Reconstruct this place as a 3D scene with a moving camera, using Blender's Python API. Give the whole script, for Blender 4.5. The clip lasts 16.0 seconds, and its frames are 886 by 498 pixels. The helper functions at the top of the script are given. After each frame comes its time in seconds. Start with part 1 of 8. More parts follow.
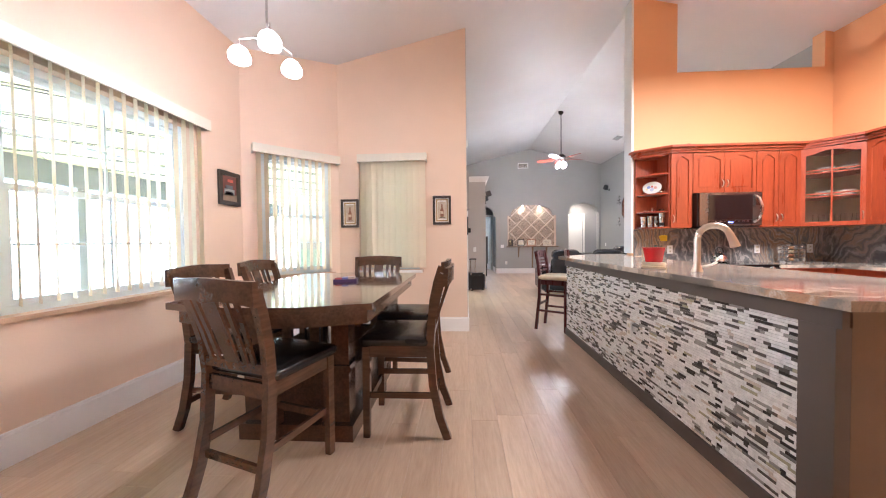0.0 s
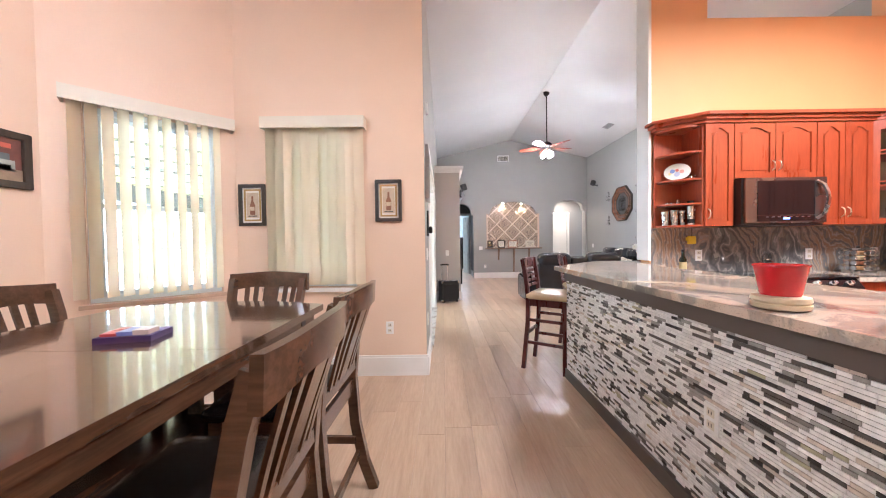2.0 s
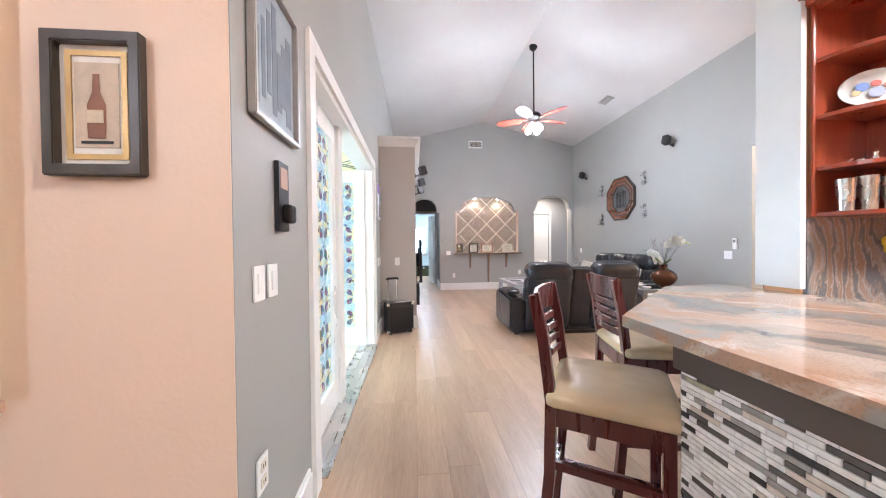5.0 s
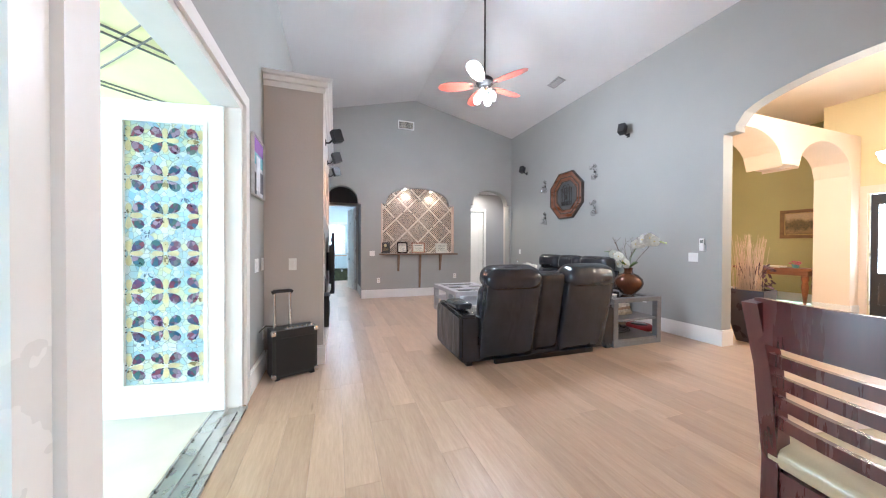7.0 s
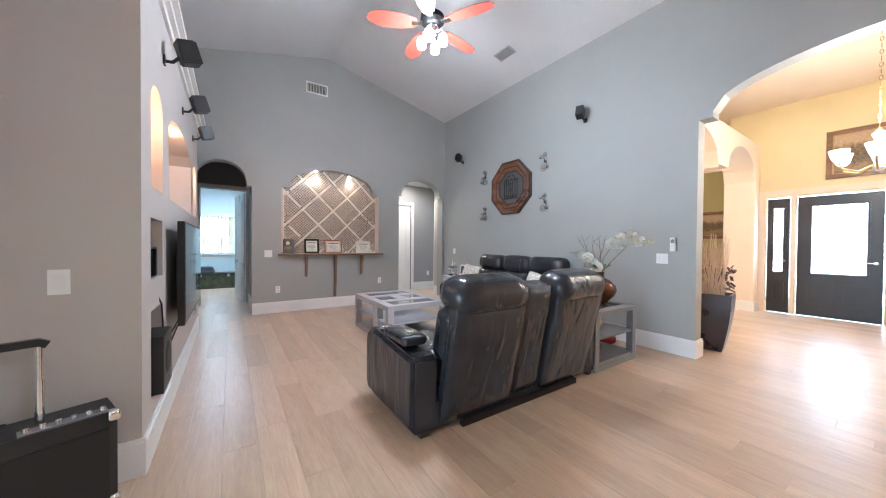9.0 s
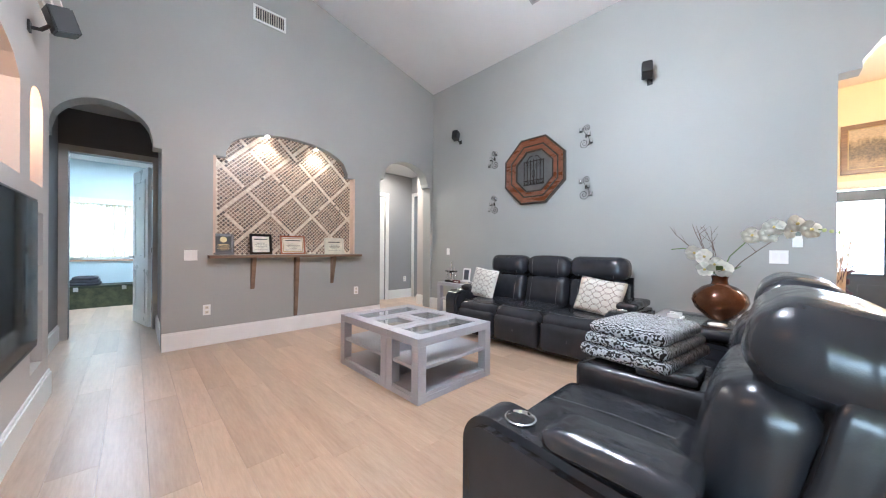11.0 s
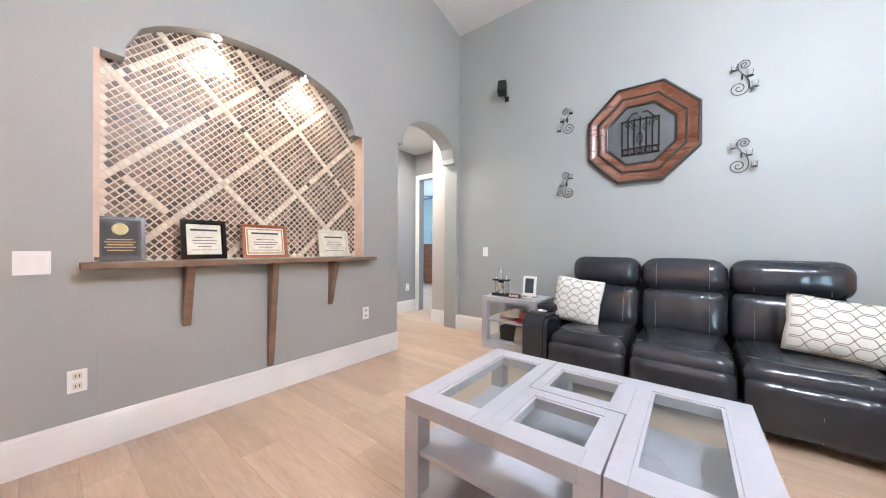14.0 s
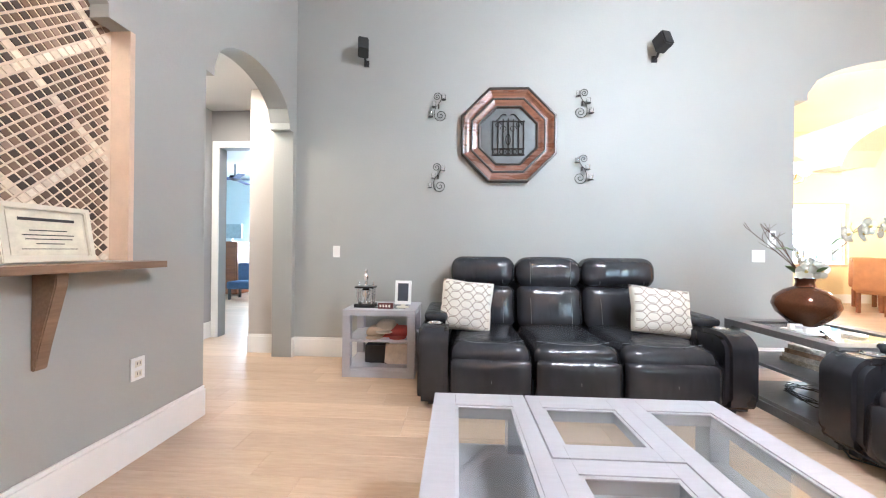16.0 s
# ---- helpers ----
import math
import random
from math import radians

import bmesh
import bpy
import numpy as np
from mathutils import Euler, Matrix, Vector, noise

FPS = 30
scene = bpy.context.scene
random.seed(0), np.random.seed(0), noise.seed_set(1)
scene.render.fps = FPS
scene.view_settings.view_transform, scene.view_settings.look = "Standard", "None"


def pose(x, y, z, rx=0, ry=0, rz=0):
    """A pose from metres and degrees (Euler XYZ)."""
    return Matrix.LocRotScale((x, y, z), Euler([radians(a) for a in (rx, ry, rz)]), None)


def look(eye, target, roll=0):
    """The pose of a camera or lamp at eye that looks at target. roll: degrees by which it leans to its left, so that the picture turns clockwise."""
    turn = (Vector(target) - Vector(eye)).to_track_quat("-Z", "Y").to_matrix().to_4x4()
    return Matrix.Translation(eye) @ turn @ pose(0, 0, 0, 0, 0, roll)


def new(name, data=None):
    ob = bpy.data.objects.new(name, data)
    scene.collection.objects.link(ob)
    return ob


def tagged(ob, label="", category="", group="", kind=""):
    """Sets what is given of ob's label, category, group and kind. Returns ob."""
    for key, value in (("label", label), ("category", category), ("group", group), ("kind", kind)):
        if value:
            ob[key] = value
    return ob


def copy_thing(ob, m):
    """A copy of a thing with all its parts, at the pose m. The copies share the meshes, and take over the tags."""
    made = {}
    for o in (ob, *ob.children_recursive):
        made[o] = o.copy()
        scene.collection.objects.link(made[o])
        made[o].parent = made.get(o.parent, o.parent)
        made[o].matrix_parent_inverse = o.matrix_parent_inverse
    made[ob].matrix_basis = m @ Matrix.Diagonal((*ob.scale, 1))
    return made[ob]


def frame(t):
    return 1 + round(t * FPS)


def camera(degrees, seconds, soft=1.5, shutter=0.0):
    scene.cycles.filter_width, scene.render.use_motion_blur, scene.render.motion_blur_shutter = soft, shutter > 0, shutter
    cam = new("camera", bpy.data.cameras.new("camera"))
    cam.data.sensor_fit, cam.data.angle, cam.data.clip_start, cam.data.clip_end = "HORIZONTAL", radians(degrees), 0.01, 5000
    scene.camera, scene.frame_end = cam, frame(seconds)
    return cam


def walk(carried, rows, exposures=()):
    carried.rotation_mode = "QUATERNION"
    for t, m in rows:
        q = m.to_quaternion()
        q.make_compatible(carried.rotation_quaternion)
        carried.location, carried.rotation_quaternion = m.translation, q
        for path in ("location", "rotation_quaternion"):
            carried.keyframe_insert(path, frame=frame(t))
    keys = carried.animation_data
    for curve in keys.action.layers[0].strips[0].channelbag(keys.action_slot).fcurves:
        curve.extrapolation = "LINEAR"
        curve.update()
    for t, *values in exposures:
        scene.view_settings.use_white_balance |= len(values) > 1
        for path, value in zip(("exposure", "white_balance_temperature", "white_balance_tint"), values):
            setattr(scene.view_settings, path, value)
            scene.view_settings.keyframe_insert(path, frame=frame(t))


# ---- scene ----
cam = camera(108.8, 16.0, soft=1.1)
PATH = [
    (0, (-0.084, -0.007, 1.213), (-0.204, 1.989, 1.168), -0.6),
    (0.5, (-0.041, 0.315, 1.238), (-0.11, 2.314, 1.19), -0.6),
    (1, (0.015, 0.63, 1.235), (-0.026, 2.629, 1.19), -0.6),
    (1.5, (0.066, 0.97, 1.24), (0.045, 2.969, 1.197), -0.7),
    (2, (0.15, 1.316, 1.25), (0.15, 3.316, 1.205), -0.8),
    (2.5, (0.237, 1.658, 1.242), (0.249, 3.657, 1.199), -0.8),
    (3, (0.298, 2.004, 1.258), (0.33, 4.003, 1.211), -0.7),
    (3.5, (0.343, 2.353, 1.268), (0.401, 4.351, 1.225), -0.6),
    (4, (0.365, 2.696, 1.267), (0.463, 4.693, 1.223), -0.6),
    (4.2, (0.384, 2.827, 1.272), (0.49, 4.824, 1.234), -0.6),
    (6.3, (0.651, 4.229, 1.206), (1.123, 6.172, 1.183), -0.1),
    (6.5, (0.618, 4.388, 1.213), (1.153, 6.315, 1.186), 0.1),
    (7, (0.636, 4.694, 1.194), (1.279, 6.588, 1.175), 0.2),
    (7.5, (0.671, 4.972, 1.191), (1.435, 6.82, 1.174), 0.2),
    (8, (0.748, 5.271, 1.211), (1.633, 7.065, 1.19), 0.0),
    (8.5, (0.849, 5.559, 1.207), (1.846, 7.293, 1.182), 0.1),
    (8.7, (0.879, 5.688, 1.203), (1.922, 7.395, 1.178), 0.3),
    (10.8, (0.947, 7.459, 1.128), (2.338, 8.896, 1.112), 0.4),
    (11, (0.983, 7.601, 1.114), (2.378, 9.034, 1.111), 0.4),
    (11.5, (1.073, 7.943, 1.112), (2.465, 9.379, 1.108), 0.4),
    (12, (1.135, 8.265, 1.118), (2.528, 9.7, 1.11), 0.4),
    (12.5, (1.212, 8.607, 1.11), (2.61, 10.036, 1.109), 0.3),
    (13, (1.262, 8.936, 1.111), (2.683, 10.343, 1.107), 0.4),
    (13.5, (1.32, 9.236, 1.101), (2.802, 10.58, 1.097), 0.4),
    (14, (1.441, 9.527, 1.108), (3.019, 10.756, 1.1), 0.4),
    (14.5, (1.56, 9.785, 1.109), (3.254, 10.848, 1.101), 0.3),
    (15, (1.683, 9.973, 1.097), (3.508, 10.792, 1.096), 0.4),
    (15.5, (1.794, 10.153, 1.111), (3.737, 10.628, 1.093), 0.4),
    (16, (1.873, 10.398, 1.092), (3.87, 10.49, 1.095), 0.6),
]
walk(cam, [(t, look(eye, target, roll)) for t, eye, target, roll in PATH], [(0.0, 0.92, 5500, 12), (4.2, 1.08, 5400, 11), (7.0, 0.84, 5200, 7), (8.5, 0.70, 5120, 6), (11.0, 1.06, 5180, 5), (14.0, 1.48, 5230, 5), (16.0, 1.58, 5320, 5)])

# ---- light of the place ----
world = bpy.data.worlds.new("world")
scene.world = world
world.use_nodes = True
wn = world.node_tree
sky = wn.nodes.new("ShaderNodeTexSky")
sky.sky_type, sky.sun_disc, sky.sun_elevation, sky.sun_rotation = "NISHITA", False, radians(48), radians(250)
wn.nodes["Background"].inputs[1].default_value = 0.15
wn.links.new(sky.outputs[0], wn.nodes["Background"].inputs[0])
sun = new("sun", bpy.data.lights.new("sun", "SUN"))
sun.data.energy, sun.data.angle, sun.data.color = 3.0, radians(0.6), (1.0, 0.95, 0.86)
sun.matrix_world = look((-10, -4, 12), (0, 0, 0))


def lamp(name, kind, loc, watts, colour, size=0.1, target=None, spot=None):
    d = bpy.data.lights.new(name, kind)
    d.energy, d.color = watts, colour
    if kind == "AREA":
        d.size = size
    else:
        d.shadow_soft_size = size
    if spot:
        d.spot_size, d.spot_blend = radians(spot), 0.6
    ob = new(name, d)
    ob.matrix_world = look(loc, target) if target else pose(*loc)
    return ob


# ---- materials ----
def nodes_of(name):
    m = bpy.data.materials.new(name)
    m.use_nodes = True
    t = m.node_tree
    return m, t, t.nodes["Principled BSDF"]


def add(t, kind, **props):
    n = t.nodes.new(kind)
    for k, v in props.items():
        n.inputs[k].default_value = v
    return n


def coords(t, scale=(1, 1, 1), source="Object"):
    c = t.nodes.new("ShaderNodeTexCoord")
    m = add(t, "ShaderNodeMapping")
    m.inputs["Scale"].default_value = scale
    t.links.new(c.outputs[source], m.inputs["Vector"])
    return m.outputs[0]


def ramp(t, fac, stops):
    r = t.nodes.new("ShaderNodeValToRGB")
    e = r.color_ramp.elements
    while len(e) < len(stops):
        e.new(0.5)
    for el, (p, c) in zip(e, stops):
        el.position, el.color = p, (*c, 1)
    t.links.new(fac, r.inputs[0])
    return r.outputs[0]


def mixc(t, fac, a, b, mode="MIX"):
    m = t.nodes.new("ShaderNodeMix")
    m.data_type, m.blend_type = "RGBA", mode
    for sock, v in ((m.inputs[0], fac), (m.inputs[6], a), (m.inputs[7], b)):
        if isinstance(v, (int, float)):
            sock.default_value = v
        elif isinstance(v, tuple):
            sock.default_value = (*v, 1)
        else:
            t.links.new(v, sock)
    return m.outputs[2]


def bump(t, b, height, strength, distance):
    n = add(t, "ShaderNodeBump", Strength=strength, Distance=distance)
    t.links.new(height, n.inputs["Height"])
    t.links.new(n.outputs[0], b.inputs["Normal"])


def noise_of(t, vec, scale, detail=4.0, rough=0.55):
    n = add(t, "ShaderNodeTexNoise", Scale=scale, Detail=detail, Roughness=rough)
    t.links.new(vec, n.inputs["Vector"])
    return n.outputs["Fac"]


def plain(name, col, rough=0.5, metal=0.0, var=0.12, scale=6.0, relief=0.0, fine=120.0, coat=0.0):
    """A surface with mottling at two scales, worn gloss and a fine relief."""
    m, t, b = nodes_of(name)
    v = coords(t)
    big, small = noise_of(t, v, scale), noise_of(t, v, fine, 3)
    dark = tuple(c * (1 - var) for c in col)
    light = tuple(min(1, c * (1 + var)) for c in col)
    c = ramp(t, big, [(0.3, dark), (0.7, light)])
    c = mixc(t, 0.25 * min(1, var * 4), c, ramp(t, small, [(0.35, dark), (0.65, light)]))
    t.links.new(c, b.inputs["Base Color"])
    r = ramp(t, big, [(0.25, (max(0, rough - 0.06),) * 3), (0.75, (min(1, rough + 0.06),) * 3)])
    t.links.new(r, b.inputs["Roughness"])
    b.inputs["Metallic"].default_value = metal
    b.inputs["Coat Weight"].default_value = coat
    if relief:
        bump(t, b, small, relief, 0.002)
    return m


def wood(name, dark, light, rough=0.35, along="y", coat=0.2, grain=9.0):
    m, t, b = nodes_of(name)
    s = {"x": (0.12, 1, 1), "y": (1, 0.12, 1), "z": (1, 1, 0.12)}[along]
    v = coords(t, tuple(k * grain for k in s))
    n1, n2 = noise_of(t, v, 1.6, 6, 0.6), noise_of(t, v, 9.0, 4, 0.6)
    c = ramp(t, n1, [(0.3, dark), (0.7, light)])
    c = mixc(t, 0.35, c, ramp(t, n2, [(0.4, dark), (0.65, light)]))
    t.links.new(c, b.inputs["Base Color"])
    t.links.new(ramp(t, n1, [(0.2, (rough - 0.07,) * 3), (0.8, (rough + 0.08,) * 3)]), b.inputs["Roughness"])
    b.inputs["Coat Weight"].default_value, b.inputs["Coat Roughness"].default_value = coat, 0.25
    bump(t, b, n2, 0.06, 0.002)
    return m


def wall_paint(name, col):
    """Rolled paint over an orange-peel plaster."""
    m, t, b = nodes_of(name)
    v = coords(t)
    big, peel = noise_of(t, v, 0.7, 3), noise_of(t, v, 55, 3)
    t.links.new(ramp(t, big, [(0.3, tuple(c * 0.94 for c in col)), (0.7, tuple(min(1, c * 1.04) for c in col))]), b.inputs["Base Color"])
    b.inputs["Roughness"].default_value = 0.55
    bump(t, b, peel, 0.32, 0.003)
    return m


def floor_boards():
    """Greyish oak vinyl planks, each of its own tone."""
    m, t, b = nodes_of("oak_plank")
    geo = t.nodes.new("ShaderNodeNewGeometry")
    info = t.nodes.new("ShaderNodeObjectInfo")
    rnd = t.nodes.new("ShaderNodeMath")
    rnd.operation = "ADD"
    t.links.new(geo.outputs["Random Per Island"], rnd.inputs[0])
    t.links.new(info.outputs["Random"], rnd.inputs[1])
    fr = t.nodes.new("ShaderNodeMath")
    fr.operation = "FRACT"
    t.links.new(rnd.outputs[0], fr.inputs[0])
    off = t.nodes.new("ShaderNodeCombineXYZ")
    k = t.nodes.new("ShaderNodeMath")
    k.operation, k.inputs[1].default_value = "MULTIPLY", 37.0
    t.links.new(fr.outputs[0], k.inputs[0])
    t.links.new(k.outputs[0], off.inputs[0])
    t.links.new(k.outputs[0], off.inputs[1])
    pos = t.nodes.new("ShaderNodeVectorMath")
    t.links.new(geo.outputs["Position"], pos.inputs[0])
    t.links.new(off.outputs[0], pos.inputs[1])
    mp = add(t, "ShaderNodeMapping")
    mp.inputs["Scale"].default_value = (9, 0.9, 1)
    t.links.new(pos.outputs[0], mp.inputs[0])
    n1, n2 = noise_of(t, mp.outputs[0], 1.1, 6, 0.6), noise_of(t, mp.outputs[0], 7.0, 5, 0.65)
    c = ramp(t, n1, [(0.3, (0.43, 0.30, 0.20)), (0.7, (0.59, 0.445, 0.325))])
    c = mixc(t, 0.38, c, ramp(t, n2, [(0.3, (0.36, 0.245, 0.155)), (0.65, (0.59, 0.445, 0.325))]))
    tone = ramp(t, fr.outputs[0], [(0.0, (0.88, 0.87, 0.86)), (1.0, (1.08, 1.075, 1.07))])
    c = mixc(t, 1.0, c, tone, "MULTIPLY")
    kn = add(t, "ShaderNodeTexVoronoi", Scale=0.45)
    t.links.new(mp.outputs[0], kn.inputs["Vector"])
    c = mixc(t, ramp(t, kn.outputs["Distance"], [(0.012, (0.5,) * 3), (0.035, (0, 0, 0))]), c, (0.2, 0.14, 0.09))
    t.links.new(c, b.inputs["Base Color"])
    t.links.new(ramp(t, n2, [(0.3, (0.29,) * 3), (0.7, (0.40,) * 3)]), b.inputs["Roughness"])
    bump(t, b, n2, 0.05, 0.002)
    return m


def granite(name, deep, body, warm, pale, grey, scale=3.2, stretch=(1, 1, 1)):
    """Flowing veins drawn out along one way, in drifts of two colours, polished."""
    m, t, b = nodes_of(name)
    v = coords(t, stretch)
    warp = add(t, "ShaderNodeTexNoise", Scale=1.5, Detail=3.0)
    t.links.new(v, warp.inputs["Vector"])
    sc = t.nodes.new("ShaderNodeVectorMath")
    sc.operation = "MULTIPLY_ADD"
    t.links.new(warp.outputs["Color"], sc.inputs[0])
    sc.inputs[1].default_value = (0.9, 0.9, 0.9)
    t.links.new(v, sc.inputs[2])
    w = add(t, "ShaderNodeTexWave", Scale=scale, Distortion=7.0, Detail=7.0)
    w.inputs["Detail Scale"].default_value, w.inputs["Detail Roughness"].default_value = 1.6, 0.68
    w.bands_direction = "DIAGONAL"
    t.links.new(sc.outputs[0], w.inputs["Vector"])
    vein = ramp(t, w.outputs["Fac"], [(0.04, deep), (0.22, grey), (0.5, body), (0.78, grey), (0.93, pale)])
    drift = noise_of(t, sc.outputs[0], 1.3, 3)
    rosy = ramp(t, w.outputs["Fac"], [(0.03, grey), (0.25, warm), (0.6, pale), (0.85, warm)])
    c = mixc(t, ramp(t, drift, [(0.42, (0, 0, 0)), (0.6, (1,) * 3)]), vein, rosy)
    sp = noise_of(t, v, 150, 2)
    c = mixc(t, ramp(t, sp, [(0.54, (0, 0, 0)), (0.7, (0.4,) * 3)]), c, deep)
    t.links.new(c, b.inputs["Base Color"])
    b.inputs["Roughness"].default_value = 0.09
    return m


def glass(name, tint=(1, 1, 1), rough=0.0):
    m, t, b = nodes_of(name)
    b.inputs["Base Color"].default_value = (*tint, 1)
    b.inputs["Transmission Weight"].default_value, b.inputs["Roughness"].default_value, b.inputs["IOR"].default_value = 1.0, rough, 1.45
    return m


def glow(name, col, power):
    m, t, b = nodes_of(name)
    b.inputs["Emission Color"].default_value = (*col, 1)
    b.inputs["Emission Strength"].default_value = power
    b.inputs["Base Color"].default_value = (*col, 1)
    return m


def leather(name, col, crease=0.08, rough=0.22):
    """Grained hide with soft swells and creases that run up and down."""
    m, t, b = nodes_of(name)
    v = coords(t)
    vo = add(t, "ShaderNodeTexVoronoi", Scale=260.0)
    t.links.new(v, vo.inputs["Vector"])
    fold = noise_of(t, v, 4.5, 2)
    t.links.new(ramp(t, fold, [(0.3, tuple(c * 0.85 for c in col)), (0.7, tuple(c * 1.2 for c in col))]), b.inputs["Base Color"])
    t.links.new(ramp(t, fold, [(0.3, (rough - 0.02,) * 3), (0.7, (rough + 0.02,) * 3)]), b.inputs["Roughness"])
    folds = add(t, "ShaderNodeTexNoise", Scale=1.0, Detail=1.5, Roughness=0.45, Distortion=0.5)
    t.links.new(coords(t, (10.0, 10.0, 3.0)), folds.inputs["Vector"])
    ridge = folds.outputs["Fac"]
    n1 = add(t, "ShaderNodeBump", Strength=0.15, Distance=0.001)
    t.links.new(vo.outputs["Distance"], n1.inputs["Height"])
    n2 = add(t, "ShaderNodeBump", Strength=0.15, Distance=0.02)
    t.links.new(fold, n2.inputs["Height"])
    t.links.new(n1.outputs[0], n2.inputs["Normal"])
    n3 = add(t, "ShaderNodeBump", Strength=crease, Distance=0.03)
    t.links.new(ridge, n3.inputs["Height"])
    t.links.new(n2.outputs[0], n3.inputs["Normal"])
    t.links.new(n3.outputs[0], b.inputs["Normal"])
    return m


PEACH = wall_paint("peach_wall_paint", (0.78, 0.60, 0.46))
GREY = wall_paint("grey_wall_paint", (0.36, 0.364, 0.345))
TAUPE = wall_paint("taupe_wall_paint", (0.50, 0.46, 0.43))
ORANGE = wall_paint("apricot_wall_paint", (0.78, 0.41, 0.19))
YELLOW = wall_paint("butter_wall_paint", (0.76, 0.64, 0.37))
CREAM = wall_paint("cream_wall_paint", (0.82, 0.69, 0.55))
OLIVE = wall_paint("olive_wall_paint", (0.42, 0.37, 0.15))
PALEBLUE = wall_paint("pale_blue_wall_paint", (0.62, 0.72, 0.74))
CEIL = wall_paint("ceiling_paint", (0.66, 0.655, 0.65))
WHITE = plain("white_trim_paint", (0.80, 0.79, 0.77), 0.35, var=0.04, scale=3, relief=0.03)
DOORWHITE = plain("white_door_paint", (0.82, 0.82, 0.80), 0.3, var=0.03, scale=2)
IVORY = plain("ivory_vinyl", (0.70, 0.66, 0.55), 0.5, var=0.05, scale=4)
PLANK = floor_boards()
CHERRY = wood("cherry_cabinet_wood", (0.23, 0.034, 0.012), (0.40, 0.075, 0.024), 0.3, "z", 0.4, 7)
ESPRESSO = wood("espresso_table_wood", (0.042, 0.021, 0.012), (0.125, 0.058, 0.031), 0.2, "y", 0.4, 7)
TABLETOP = wood("polished_espresso_wood", (0.042, 0.021, 0.012), (0.125, 0.058, 0.031), 0.16, "y", 1.0, 7)
TABLETOP.node_tree.nodes["Principled BSDF"].inputs["Coat Roughness"].default_value = 0.07
MAHOGANY = wood("mahogany_stool_wood", (0.05, 0.008, 0.008), (0.105, 0.02, 0.018), 0.28, "z", 0.4, 8)
GREYWOOD = wood("grey_washed_wood", (0.39, 0.385, 0.415), (0.435, 0.43, 0.465), 0.42, "y", 0.05, 9)
RAWWOOD = wood("brown_shelf_wood", (0.15, 0.09, 0.055), (0.26, 0.17, 0.11), 0.5, "x", 0.1, 8)
COPPER = wood("copper_brown_frame_wood", (0.085, 0.028, 0.013), (0.25, 0.094, 0.045), 0.28, "x", 0.3, 6)
REDWOOD = wood("reddish_furniture_wood", (0.16, 0.05, 0.02), (0.30, 0.11, 0.04), 0.35, "x", 0.3, 6)
BLACKDOOR = plain("charcoal_door_paint", (0.03, 0.028, 0.03), 0.35, var=0.15)
LEATHER = leather("black_leather", (0.025, 0.026, 0.031), 0.38, 0.225)
SEATBLACK = leather("black_seat_vinyl", (0.014, 0.012, 0.012))
CREAMSEAT = leather("cream_seat_vinyl", (0.60, 0.48, 0.30))
GRANITE = granite("veined_granite", (0.17, 0.155, 0.14), (0.40, 0.33, 0.27), (0.46, 0.29, 0.185), (0.60, 0.50, 0.41), (0.36, 0.33, 0.29), 0.8)
SPLASH = granite("grey_splashback_granite", (0.11, 0.113, 0.116), (0.17, 0.172, 0.175), (0.31, 0.21, 0.145), (0.40, 0.39, 0.375), (0.16, 0.165, 0.17), 4.5, (1.3, 1, 0.75))
BROWNTRIM = plain("taupe_brown_trim", (0.10, 0.078, 0.066), 0.5, var=0.1)
BLACK = plain("black_plastic", (0.012, 0.012, 0.013), 0.4, var=0.2)
BLACKGLOSS = plain("black_gloss", (0.008, 0.008, 0.009), 0.08, var=0.1)
STEEL = plain("brushed_steel", (0.62, 0.61, 0.60), 0.28, 1.0, var=0.05)
NICKEL = plain("satin_nickel", (0.66, 0.60, 0.52), 0.3, 1.0, var=0.04)
DARKIRON = plain("dark_wrought_iron", (0.03, 0.027, 0.025), 0.45, 0.8, var=0.2)
SILVER = plain("polished_silver", (0.8, 0.8, 0.8), 0.15, 1.0, var=0.03)
CLEAR = glass("clear_glass")
TABLEGLASS = glass("grey_table_glass", (0.80, 0.84, 0.84))
PAPER = plain("paper", (0.78, 0.75, 0.68), 0.7, var=0.04)
INK = plain("dark_ink", (0.03, 0.03, 0.03), 0.7, var=0.05)


# ---- helpers for shapes ----
def part(name, bm, material, parent=None, label="", smooth=False, bevel=0.0, kind=""):
    """One mesh object; under a parent its coordinates are the parent's own."""
    if bevel:
        bmesh.ops.bevel(bm, geom=[e for e in bm.edges if len(e.link_faces) == 2 and e.calc_face_angle(0) > 0.5], offset=bevel, segments=2, affect="EDGES", clamp_overlap=True)
    bmesh.ops.recalc_face_normals(bm, faces=bm.faces)
    me = bpy.data.meshes.new(name)
    bm.to_mesh(me)
    bm.free()
    me.materials.append(material)
    if smooth:
        me.shade_smooth()
        if smooth != "all":
            me.set_sharp_from_angle(angle=radians(38))
    ob = new(name, me)
    if parent:
        ob.parent = parent
    if label or kind:
        tagged(ob, label=label, kind=kind)
    return ob


def thing(name, label, category, m=None, group="", kind=""):
    ob = new(name)
    ob.empty_display_size = 0.1
    if m is not None:
        ob.matrix_basis = m
    return tagged(ob, label, category, group, kind)


def setting(ob, label, category):
    return tagged(ob, label, category, "", "structure")


